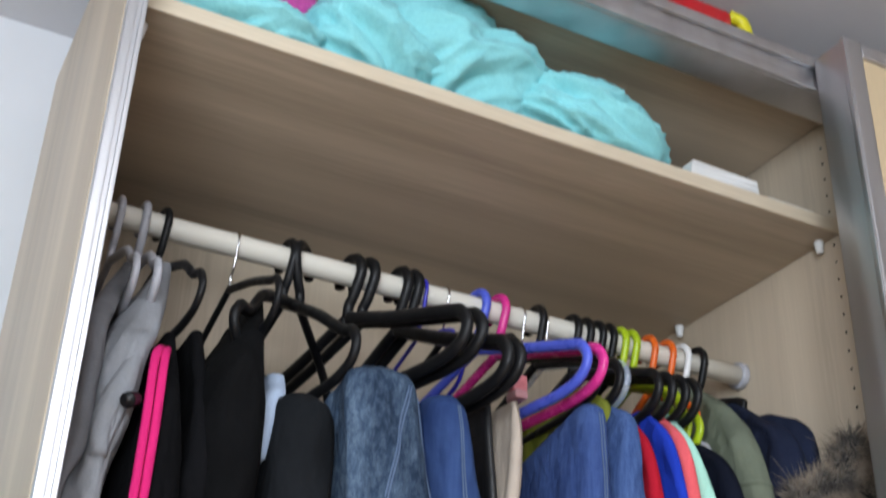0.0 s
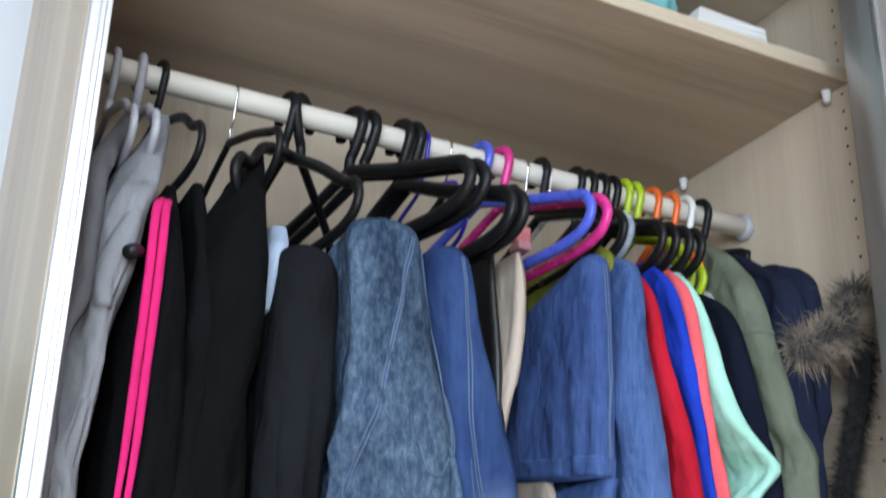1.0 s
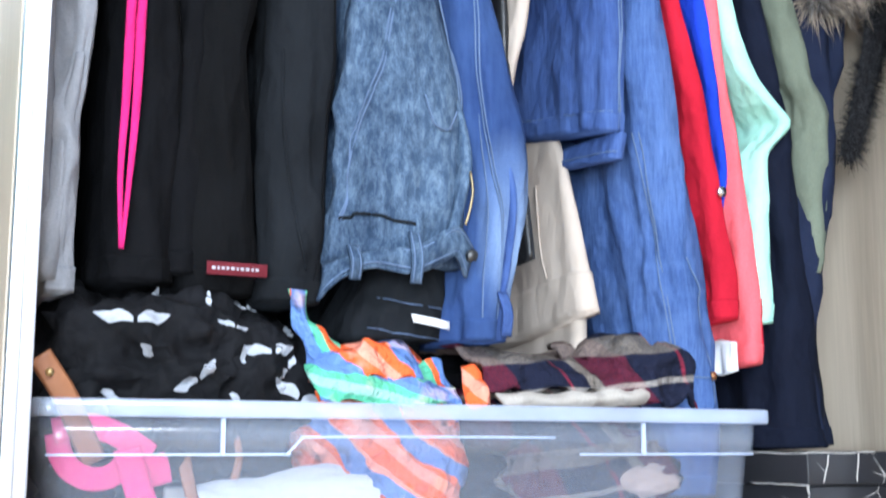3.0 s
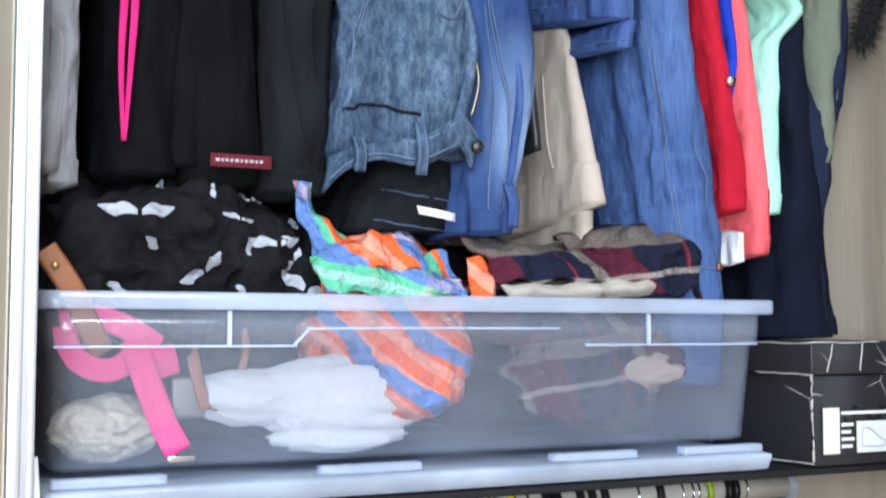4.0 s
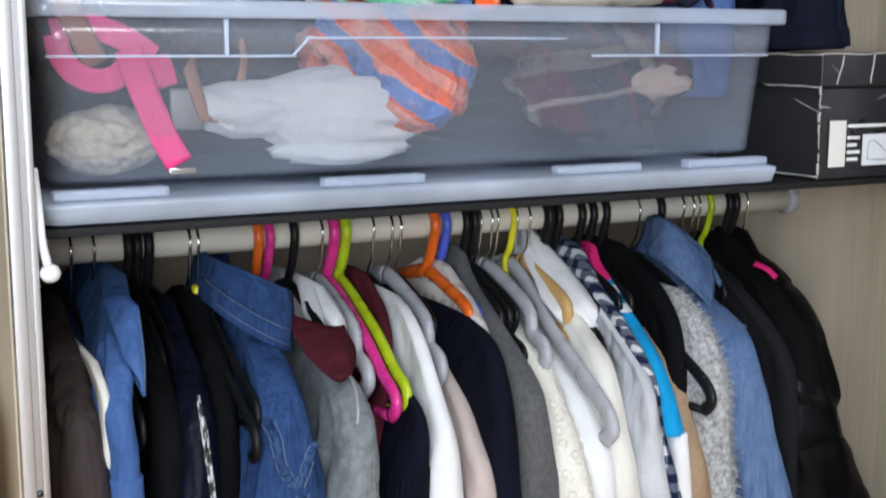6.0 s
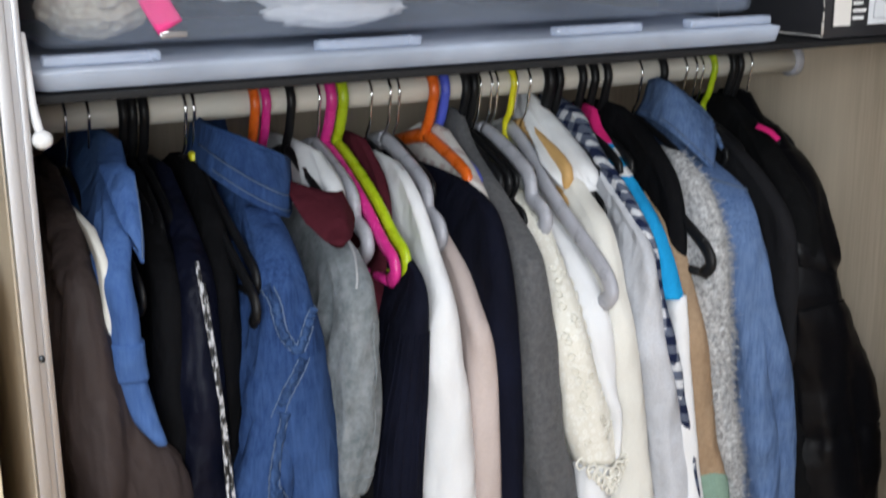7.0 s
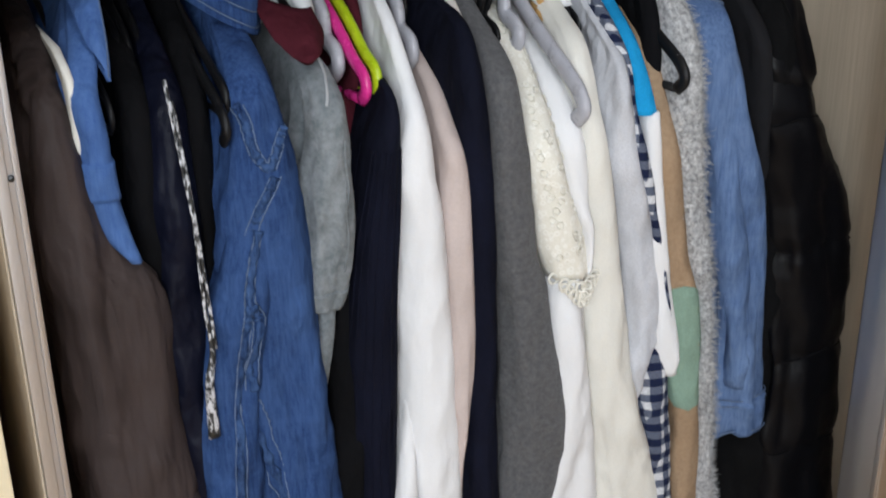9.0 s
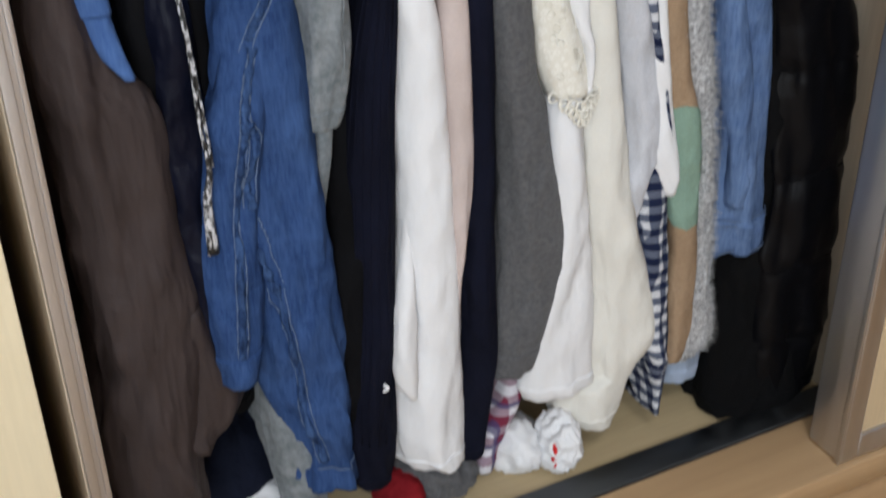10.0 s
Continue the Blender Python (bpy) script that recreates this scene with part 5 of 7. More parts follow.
stitch(g, d, [(0.31, 0.82), (0.313, 0.75), (0.308, 0.68)], MELANGE, 0.0012)
piece("hem_panel", MELANGE, g, [(0.66, 0.306, 0.072, 0.015), (0.574, 0.299, 0.073, 0.015), (0.5, 0.288, 0.08, 0.018), (0.42, 0.272, 0.085, 0.022), (0.3, 0.264, 0.085, 0.028), (0.2, 0.27, 0.085, 0.028), (0.11, 0.278, 0.085, 0.028)], 55, "", wrinkle=0.004)
hung("blouse", "white cotton blouse between coloured hangers", "blouse", WHITE_F, [(0.962, 0.325, 0.21, 0.01), (0.935, 0.332, 0.165, 0.02), (0.89, 0.328, 0.15, 0.012)], 56, 0, wrinkle=0.005)
hung("jumper", "maroon knitted jumper on a plastic hanger", "jumper", MAROON_F, [(0.965, 0.39, 0.24, 0.008), (0.93, 0.391, 0.19, 0.009), (0.88, 0.384, 0.16, 0.008), (0.8, 0.36, 0.13, 0.014), (0.3, 0.34, 0.12, 0.02)], 57)
hung("trousers", "black jersey trousers hanging behind a jumper", "trousers", BLACK_F, [(0.8, 0.345, 0.12, 0.015), (0.5, 0.342, 0.075, 0.022), (0.13, 0.335, 0.075, 0.03)], 58)
g, d = hung("jumper", "navy ribbed jumper on a magenta hanger", "jumper", NAVY_K, [(0.872, 0.377, 0.13, 0.005), (0.864, 0.377, 0.096, 0.006), (0.849, 0.377, 0.07, 0.008), (0.828, 0.377, 0.058, 0.014), (0.8, 0.378, 0.056, 0.021), (0.765, 0.379, 0.056, 0.023), (0.64, 0.374, 0.056, 0.025), (0.5, 0.369, 0.056, 0.027), (0.35, 0.364, 0.057, 0.028), (0.272, 0.36, 0.058, 0.03), (0.217, 0.362, 0.058, 0.034), (0.146, 0.357, 0.06, 0.03), (0.12, 0.348, 0.066, 0.02)], 59, wrinkle=0.0015, wobble=0.0015)
for k in range(9):
    deep_stitch(g, d, [(0.93 + 0.11 * k, 0.8), (0.93 + 0.11 * k, 0.5), (0.93 + 0.11 * k, 0.2)], NAVY_K, 0.0012, "rib", 0.0002)
part("thread", tube([d.on(0.336, 0.294, 0.001), d.on(0.339, 0.289, 0.0035), d.on(0.335, 0.284, 0.001)], 0.0022, 6, 4), WHITE_F, g, "white bit of lint")
g, d = hung("cardigan", "white cotton cardigan hanging long", "cardigan", WHITE_F, [(0.945, 0.411, 0.2, 0.009), (0.935, 0.41, 0.17, 0.01), (0.912, 0.409, 0.135, 0.011), (0.871, 0.409, 0.098, 0.012), (0.823, 0.41, 0.058, 0.016), (0.76, 0.421, 0.056, 0.023), (0.714, 0.43, 0.056, 0.025), (0.647, 0.436, 0.056, 0.027), (0.564, 0.44, 0.056, 0.03), (0.484, 0.445, 0.056, 0.033), (0.406, 0.45, 0.056, 0.036), (0.324, 0.452, 0.056, 0.038), (0.2, 0.456, 0.056, 0.046), (0.142, 0.457, 0.056, 0.043), (0.122, 0.455, 0.058, 0.036)], 60, wrinkle=0.0025, wobble=0.002, tight=True)
piece("front_edge", WHITE_F, g, [(0.5, 0.389, 0.075, 0.01), (0.42, 0.388, 0.062, 0.014), (0.34, 0.386, 0.054, 0.018), (0.29, 0.385, 0.053, 0.017), (0.258, 0.383, 0.056, 0.008)], 61, "", back=0.12, wrinkle=0.002)
hung("jumper", "blush pink fine knit jumper", "jumper", BLUSH_F, [(0.884, 0.451, 0.19, 0.008), (0.876, 0.45, 0.172, 0.01), (0.866, 0.45, 0.154, 0.012), (0.84, 0.45, 0.11, 0.014), (0.81, 0.45, 0.08, 0.015), (0.786, 0.451, 0.06, 0.015), (0.753, 0.457, 0.057, 0.016), (0.7, 0.461, 0.056, 0.016), (0.62, 0.463, 0.056, 0.016), (0.53, 0.464, 0.057, 0.016), (0.466, 0.456, 0.062, 0.014), (0.405, 0.45, 0.067, 0.012), (0.3, 0.45, 0.08, 0.01)], 62, wrinkle=0.0015, wobble=0.0015, tight=True)
hung("jumper", "dark navy jumper on an orange hanger", "jumper", NAVY_K, [(0.922, 0.479, 0.17, 0.008), (0.915, 0.478, 0.125, 0.012), (0.905, 0.478, 0.1, 0.015), (0.885, 0.478, 0.08, 0.018), (0.842, 0.479, 0.06, 0.019), (0.786, 0.485, 0.056, 0.02), (0.715, 0.49, 0.056, 0.02), (0.58, 0.493, 0.056, 0.021), (0.4, 0.497, 0.057, 0.022), (0.273, 0.5, 0.057, 0.023), (0.176, 0.49, 0.06, 0.022), (0.115, 0.48, 0.066, 0.016)], 63, wrinkle=0.0015, wobble=0.0015, tight=True)
hung("blouse", "white blouse with a small dark flower print", "blouse", plaid("sprig print cotton", (0.7, 0.66, 0.62), (0.66, 0.63, 0.6), (0.5, 0.4, 0.38), 300, 260), [(0.965, 0.497, 0.25, 0.008), (0.93, 0.496, 0.18, 0.012), (0.88, 0.494, 0.13, 0.012), (0.4, 0.49, 0.13, 0.01)], 64, tight=None)
g, d = hung("cardigan", "grey wool cardigan with a ribbed hem", "cardigan", WOOL_GREY, [(0.98, 0.527, 0.27, 0.01), (0.95, 0.525, 0.235, 0.015), (0.925, 0.524, 0.19, 0.018), (0.896, 0.523, 0.138, 0.021), (0.869, 0.523, 0.092, 0.023), (0.848, 0.523, 0.068, 0.024), (0.785, 0.532, 0.057, 0.025), (0.705, 0.541, 0.056, 0.026), (0.637, 0.548, 0.056, 0.027), (0.606, 0.558, 0.056, 0.03), (0.524, 0.575, 0.055, 0.036), (0.45, 0.596, 0.054, 0.045), (0.4, 0.6, 0.054, 0.047), (0.364, 0.593, 0.055, 0.044), (0.33, 0.585, 0.056, 0.042), (0.268, 0.563, 0.057, 0.034), (0.234, 0.554, 0.058, 0.031)], 65, 0.035, wrinkle=0.003, tight=True)
hung("shirt", "red and white checked shirt tail", "shirt", TARTAN_R, [(0.4, 0.555, 0.1, 0.016), (0.24, 0.557, 0.092, 0.018), (0.17, 0.556, 0.092, 0.02), (0.11, 0.535, 0.095, 0.022), (0.055, 0.513, 0.1, 0.016)], 66, tight=None)
lace, d = hung("blouse", "cream crochet lace blouse with a scalloped sleeve", "blouse", LACE, [(0.935, 0.573, 0.28, 0.008), (0.912, 0.572, 0.255, 0.013), (0.881, 0.572, 0.172, 0.017), (0.843, 0.572, 0.12, 0.019), (0.808, 0.572, 0.086, 0.021), (0.765, 0.574, 0.059, 0.023), (0.695, 0.596, 0.055, 0.028), (0.643, 0.617, 0.054, 0.033), (0.61, 0.625, 0.054, 0.032)], 67, 0, wrinkle=0.0015, tight=True)
for row, (zz, n, rad) in enumerate(((0.612, 8, 0.0064), (0.602, 9, 0.005), (0.592, 6, 0.0045))):
    for i in range(n):
        a = i / (n - 1)
        x = 0.566 + 0.008 * row + (0.056 - 0.016 * row) * a
        z = zz - 0.012 * math.sin(a * math.pi)
        p = d.on(x, max(z, d.z1 + 0.001), 0.002)
        ring = [(p.x + rad * math.cos(b), p.y, z + rad * math.sin(b)) for b in (k * math.pi / 4 for k in range(9))]
        part("scallop", tube(ring, 0.0017, 5, 2), LACE, lace)
rng = random.Random(12)
for i in range(46):
    z = 0.9 - 0.26 * i / 45
    q = 1.3 + 0.6 * rng.random()
    c, u, v = d.at(z, q, 0.001), d.at(z, q + 0.05, 0.001), d.at(z - 0.004, q, 0.001)
    u, v = (u - c).normalized() * 0.0042, (v - c).normalized() * 0.0042
    part("eyelet", tube([c + u * math.cos(b) + v * math.sin(b) for b in (k * math.pi / 3 for k in range(7))], 0.0009, 4, 2), LACE, lace)
hung("shirt", "white cotton shirt with long sleeve", "shirt", WHITE_F, [(0.955, 0.609, 0.29, 0.008), (0.905, 0.608, 0.246, 0.013), (0.861, 0.607, 0.172, 0.017), (0.838, 0.607, 0.128, 0.018), (0.799, 0.607, 0.08, 0.02), (0.766, 0.607, 0.06, 0.021), (0.7, 0.607, 0.057, 0.022), (0.587, 0.615, 0.057, 0.024), (0.474, 0.624, 0.057, 0.027), (0.347, 0.638, 0.058, 0.036), (0.26, 0.646, 0.059, 0.048), (0.192, 0.65, 0.06, 0.052), (0.172, 0.652, 0.064, 0.05)], 68, wrinkle=0.004, folds=6, amp=0.008, slope=0.08, tight=True)
hung("top", "navy jersey top with a white edge", "top", NAVY_F, [(0.945, 0.567, 0.27, 0.01), (0.925, 0.567, 0.25, 0.012), (0.89, 0.565, 0.2, 0.012), (0.84, 0.562, 0.14, 0.01), (0.5, 0.57, 0.14, 0.01)], 69, tight=None)
hung("blouse", "cream flowing blouse with a wide sleeve", "blouse", CREAM_F, [(0.95, 0.634, 0.23, 0.01), (0.9, 0.632, 0.16, 0.016), (0.872, 0.631, 0.11, 0.018), (0.839, 0.63, 0.085, 0.019), (0.804, 0.63, 0.071, 0.02), (0.775, 0.631, 0.059, 0.021), (0.7, 0.646, 0.056, 0.023), (0.627, 0.66, 0.056, 0.026), (0.536, 0.676, 0.056, 0.03), (0.455, 0.691, 0.055, 0.033), (0.376, 0.71, 0.053, 0.038), (0.321, 0.724, 0.052, 0.042), (0.243, 0.744, 0.051, 0.05), (0.208, 0.737, 0.052, 0.052), (0.187, 0.718, 0.053, 0.05), (0.126, 0.698, 0.055, 0.044), (0.097, 0.683, 0.06, 0.03)], 70, wrinkle=0.003, wobble=0.002, tight=True)
hung("scarf", "white crumpled scarf draped on a hanger", "scarf", WHITE_F, [(0.992, 0.634, 0.29, 0.008), (0.975, 0.64, 0.26, 0.018), (0.945, 0.648, 0.205, 0.026), (0.915, 0.652, 0.165, 0.026), (0.895, 0.65, 0.16, 0.01)], 71, 0, wrinkle=0.008, amp=0.01, tight=None)
hung("shirt", "light grey jersey shirt with a pointed sleeve", "shirt", LGREY_F, [(0.92, 0.664, 0.19, 0.008), (0.9, 0.662, 0.155, 0.008), (0.874, 0.661, 0.112, 0.008), (0.85, 0.661, 0.078, 0.01), (0.816, 0.661, 0.059, 0.015), (0.748, 0.675, 0.056, 0.02), (0.698, 0.69, 0.056, 0.021), (0.646, 0.704, 0.056, 0.023), (0.577, 0.723, 0.055, 0.026), (0.53, 0.732, 0.054, 0.027), (0.5, 0.725, 0.056, 0.022), (0.467, 0.707, 0.058, 0.014), (0.42, 0.698, 0.07, 0.012), (0.3, 0.7, 0.085, 0.012)], 72, 0, wrinkle=0.004, tight=True)
hung("shirt", "navy and white checked cotton shirt", "shirt", CHECK, [(0.985, 0.671, 0.28, 0.008), (0.976, 0.671, 0.24, 0.012), (0.948, 0.668, 0.2, 0.013), (0.92, 0.667, 0.162, 0.013), (0.886, 0.667, 0.115, 0.014), (0.849, 0.668, 0.08, 0.014), (0.794, 0.67, 0.064, 0.015), (0.733, 0.687, 0.058, 0.017), (0.66, 0.704, 0.058, 0.017), (0.6, 0.717, 0.058, 0.017), (0.538, 0.73, 0.058, 0.018), (0.49, 0.738, 0.057, 0.02), (0.4, 0.747, 0.056, 0.022), (0.3, 0.754, 0.056, 0.022), (0.217, 0.763, 0.057, 0.02), (0.17, 0.762, 0.058, 0.015), (0.084, 0.756, 0.06, 0.004)], 73, 0, wrinkle=0.003, tight=True)
g, d = hung("shirt", "sky blue and white jersey sports shirt", "shirt", SKY_F, [(0.955, 0.7, 0.245, 0.008), (0.938, 0.7, 0.215, 0.013), (0.915, 0.7, 0.182, 0.015), (0.895, 0.7, 0.15, 0.016), (0.861, 0.7, 0.106, 0.016), (0.828, 0.7, 0.082, 0.016), (0.787, 0.7, 0.06, 0.016)], 74, 0, wrinkle=0.0015, tight=True)
piece("lower_half", WHITE_F, g, [(0.788, 0.7, 0.06, 0.016), (0.705, 0.711, 0.057, 0.016), (0.6, 0.727, 0.056, 0.017), (0.52, 0.743, 0.055, 0.018), (0.475, 0.75, 0.055, 0.016), (0.443, 0.745, 0.058, 0.006)], 75, "white lower half", wrinkle=0.002)
for z in (0.933, 0.915):
    part("shoulder_stripe", d.mesh(z, z - 0.0085, 3, 0.0012, lambda t: (0.9, 2.1)), WHITE_F, g, "white shoulder stripe")
piece("collar", PINK_F, g, [(0.974, 0.698, 0.25, 0.006), (0.955, 0.699, 0.235, 0.011), (0.938, 0.701, 0.213, 0.012)], 76, "pink collar", back=0.27, wrinkle=0.001)
g, d = hung("jumper", "tan knitted jumper with a sage elbow patch", "jumper", TAN_F, [(0.935, 0.736, 0.24, 0.008), (0.893, 0.734, 0.172, 0.014), (0.868, 0.733, 0.135, 0.016), (0.839, 0.733, 0.11, 0.017), (0.797, 0.733, 0.088, 0.018), (0.745, 0.735, 0.06, 0.019), (0.7, 0.743, 0.057, 0.02), (0.6, 0.76, 0.056, 0.021), (0.542, 0.776, 0.055, 0.022), (0.478, 0.784, 0.055, 0.023), (0.4, 0.788, 0.055, 0.022), (0.344, 0.795, 0.056, 0.022), (0.274, 0.8, 0.057, 0.022), (0.224, 0.8, 0.058, 0.021), (0.168, 0.788, 0.063, 0.014)], 77, wrinkle=0.0015, wobble=0.002, tight=True)
part("elbow_patch", d.mesh(0.566, 0.388, 30, 0.0016, lambda t: (1.42 - 0.62 * math.sqrt(max(0.0, 1 - (2 * t - 1) ** 2)), 1.42 + 0.62 * math.sqrt(max(0.0, 1 - (2 * t - 1) ** 2)))), SAGE_F, g, "sage green elbow patch")
hung("cardigan", "black cardigan on a black plastic hanger", "cardigan", BLACK_F, [(0.975, 0.733, 0.24, 0.012), (0.95, 0.734, 0.18, 0.016), (0.91, 0.734, 0.13, 0.014), (0.86, 0.731, 0.106, 0.01), (0.8, 0.732, 0.1, 0.008), (0.1, 0.77, 0.1, 0.012)], 78, tight=None)
g, d = hung("jacket", "shaggy grey and white boucle jacket", "jacket", BOUCLE, [(0.93, 0.76, 0.16, 0.012), (0.909, 0.758, 0.11, 0.02), (0.887, 0.757, 0.086, 0.021), (0.859, 0.757, 0.066, 0.022), (0.815, 0.758, 0.057, 0.022), (0.733, 0.767, 0.056, 0.022), (0.66, 0.777, 0.056, 0.022), (0.585, 0.789, 0.056, 0.023), (0.506, 0.796, 0.056, 0.023), (0.45, 0.799, 0.056, 0.023), (0.384, 0.806, 0.056, 0.023), (0.293, 0.816, 0.057, 0.024), (0.195, 0.831, 0.058, 0.025), (0.16, 0.818, 0.062, 0.016)], 79, 0, wrinkle=0.004, wobble=0.004, tight=True)
rng = random.Random(17)
bm = bmesh.new()
for i in range(5200):
    z, q = rng.uniform(0.17, 0.93), 1.2 + 0.85 * rng.random()
    p = d.at(z, q, 0.0)
    n = (d.at(z, q, 0.01) - p).normalized()
    tip = p + n * rng.uniform(0.002, 0.007) + Vector((rng.gauss(0, 0.003), rng.gauss(0, 0.003), rng.gauss(0, 0.004)))
    w = n.cross(Vector((rng.gauss(0, 1), rng.gauss(0, 1), rng.gauss(0, 1)))).normalized() * 0.0005
    bm.faces.new([bm.verts.new(v) for v in (p - w, p + w, tip + w * 0.4, tip - w * 0.4)])
tagged(part("loose_yarn", bm, BOUCLE, g, "loose white and grey yarn ends"), kind="stuff")
hung("shirt", "pale blue shirt tail below a knitted jacket", "shirt", PALE_BLUE, [(0.4, 0.84, 0.08, 0.012), (0.312, 0.847, 0.085, 0.022), (0.13, 0.851, 0.088, 0.03), (0.098, 0.85, 0.09, 0.03)], 80, tight=None)
g, d = hung("jacket", "washed blue denim jacket with a stitched cuff", "jacket", DEN_JACKET, [(0.955, 0.824, 0.25, 0.018), (0.93, 0.821, 0.2, 0.025), (0.908, 0.819, 0.15, 0.03), (0.895, 0.818, 0.11, 0.032), (0.874, 0.818, 0.082, 0.033), (0.838, 0.818, 0.062, 0.033), (0.77, 0.837, 0.055, 0.034), (0.718, 0.856, 0.053, 0.036), (0.672, 0.872, 0.051, 0.039), (0.603, 0.883, 0.051, 0.041), (0.524, 0.888, 0.051, 0.042), (0.451, 0.893, 0.051, 0.042), (0.374, 0.9, 0.052, 0.043), (0.322, 0.908, 0.055, 0.046)], 81, 0, wrinkle=0.005, folds=6, tight=True, flute=0.008)
for top, low in (([(0.785, 0.27, 1.0), (0.772, 0.235, 1.006), (0.772, 0.205, 1.0), (0.788, 0.185, 0.98), (0.812, 0.178, 0.955)], [(0.765, 0.27, 0.962), (0.757, 0.225, 0.962), (0.758, 0.19, 0.953), (0.775, 0.165, 0.93), (0.802, 0.16, 0.904)]),
                 ([(0.785, 0.27, 1.0), (0.806, 0.275, 1.0), (0.822, 0.255, 0.985), (0.83, 0.225, 0.967), (0.83, 0.205, 0.955)], [(0.795, 0.27, 0.96), (0.812, 0.262, 0.958), (0.826, 0.235, 0.948), (0.832, 0.205, 0.935), (0.832, 0.185, 0.925)])):
    leaf = part("collar", sheet([top, [tuple((Vector(a) + Vector(c)) / 2 + Vector((-0.002, -0.004, 0))) for a, c in zip(top, low)], low], 0.005, 5, 0.002), DEN_JACKET, g, "upturned stitched collar")
    part("edge", tube(top, 0.0028, 6, 5), DEN_JACKET, leaf)
    part("edge", tube(low, 0.0024, 6, 5), DEN_JACKET, leaf)
    part("stitching", tube([(x - 0.002, y - 0.004, z + 0.006) for x, y, z in low], 0.0008, 5, 5), STITCH, leaf)
for k in (0.0, 0.006):
    q = [d.at(0.905 - 0.02 * a, 1.05 + 0.9 * a + k * 8, 0.0012) for a in (0, 0.25, 0.5, 0.75, 1)]
    part("shoulder_seam", tube(q, 0.0012, 5, 4), STITCH, g)
    deep_stitch(g, d, [(0.97 + k * 4, 0.88), (0.98 + k * 4, 0.8), (1.02 + k * 4, 0.7), (1.1 + k * 4, 0.55), (1.12 + k * 4, 0.39)], None, 0.0009)
fold, _ = piece("sleeve_fold", DEN_JACKET, g, [(0.8, 0.805, 0.07, 0.012), (0.7, 0.822, 0.056, 0.018), (0.6, 0.84, 0.047, 0.02), (0.5, 0.852, 0.046, 0.018), (0.4, 0.856, 0.048, 0.012)], 82, "", back=0.12, wrinkle=0.004)
cuff = part("cuff", d.mesh(0.376, 0.3226, 10, 0.003), DEN_JACKET, g, "stitched cuff")
for zz in (0.38, 0.371, 0.329):
    part("stitching", tube([d.at(zz, q, 0.0036) for q in (0.9, 1.0, 1.2, 1.4, 1.6, 1.8, 2.0)], 0.0011, 5, 4), STITCH, cuff)
hung("top", "black and white striped top between coats", "top", plaid("black white stripes", (0.012, 0.012, 0.014), (0.012, 0.012, 0.014), (0.6, 0.6, 0.6), 1.0, 420), [(0.95, 0.866, 0.24, 0.01), (0.91, 0.866, 0.15, 0.014), (0.86, 0.866, 0.085, 0.014), (0.8, 0.872, 0.07, 0.013), (0.72, 0.88, 0.075, 0.01), (0.5, 0.89, 0.1, 0.01)], 84)
hung("coat", "matt black wool coat on a black hanger", "coat", BLACK_W, [(0.97, 0.916, 0.25, 0.014), (0.91, 0.919, 0.15, 0.024), (0.85, 0.92, 0.085, 0.028), (0.6, 0.96, 0.072, 0.046), (0.3, 1.01, 0.055, 0.078), (0.052, 1.022, 0.032, 0.088)], 85)
QUILT = (0.745, 0.572, 0.42, 0.285, 0.16)
puffer, d = hung("puffer_jacket", "shiny black quilted puffer jacket", "jacket", SHINY, [(0.94, 0.945, 0.2, 0.02), (0.88, 0.948, 0.125, 0.034), (0.82, 0.948, 0.085, 0.04), (0.768, 0.945, 0.062, 0.042), (0.722, 0.964, 0.058, 0.046), (0.665, 0.994, 0.056, 0.054), (0.63, 1.012, 0.055, 0.058), (0.58, 1.022, 0.05, 0.06), (0.5, 1.026, 0.045, 0.062), (0.33, 1.027, 0.038, 0.064), (0.13, 1.027, 0.03, 0.064), (0.056, 1.026, 0.032, 0.06)], 86, wrinkle=0.004, folds=2, quilt=QUILT, wobble=0.004, flute=0.009)
for zq in QUILT:
    part("quilt_seam", tube([d.at(zq + 0.004 * math.sin(q * 9), q, 0.001) for q in (0.6, 0.75, 0.9, 1.0, 1.2, 1.4, 1.6, 1.8, 2.0)], 0.0012, 5, 4), BLACK_F, puffer)
piece("hood", SHINY, puffer, [(0.975, 0.947, 0.26, 0.014), (0.935, 0.951, 0.213, 0.027), (0.91, 0.952, 0.15, 0.034), (0.875, 0.952, 0.107, 0.039), (0.812, 0.952, 0.073, 0.042), (0.785, 0.95, 0.07, 0.034), (0.763, 0.944, 0.088, 0.016)], 87, "", wrinkle=0.006, back=0.4)
part("loop_label", ribbon([(0.878, 0.178, 0.95), (0.886, 0.162, 0.944), (0.891, 0.152, 0.935)], 0.007, 0.002), PINK_F, puffer, "bright pink hanging loop")

# ---- the clear box and what lies in it ----


def rrect(x0, x1, y0, y1, r, z, n=5):
    out = []
    for cx, cy, a0 in ((x1 - r, y1 - r, 0), (x0 + r, y1 - r, 90), (x0 + r, y0 + r, 180), (x1 - r, y0 + r, 270)):
        for k in range(n + 1):
            a = radians(a0 + 90 * k / n)
            out.append((cx + r * math.cos(a), cy + r * math.sin(a), z))
    return out


def loft(loops, cap=True):
    bm = bmesh.new()
    rings = [[bm.verts.new(p) for p in lp] for lp in loops]
    for a, b in zip(rings, rings[1:]):
        for k in range(len(a)):
            bm.faces.new((a[k], a[(k + 1) % len(a)], b[(k + 1) % len(a)], b[k]))
    if cap:
        bm.faces.new(rings[0][::-1])
        bm.faces.new(rings[-1])
    return bm


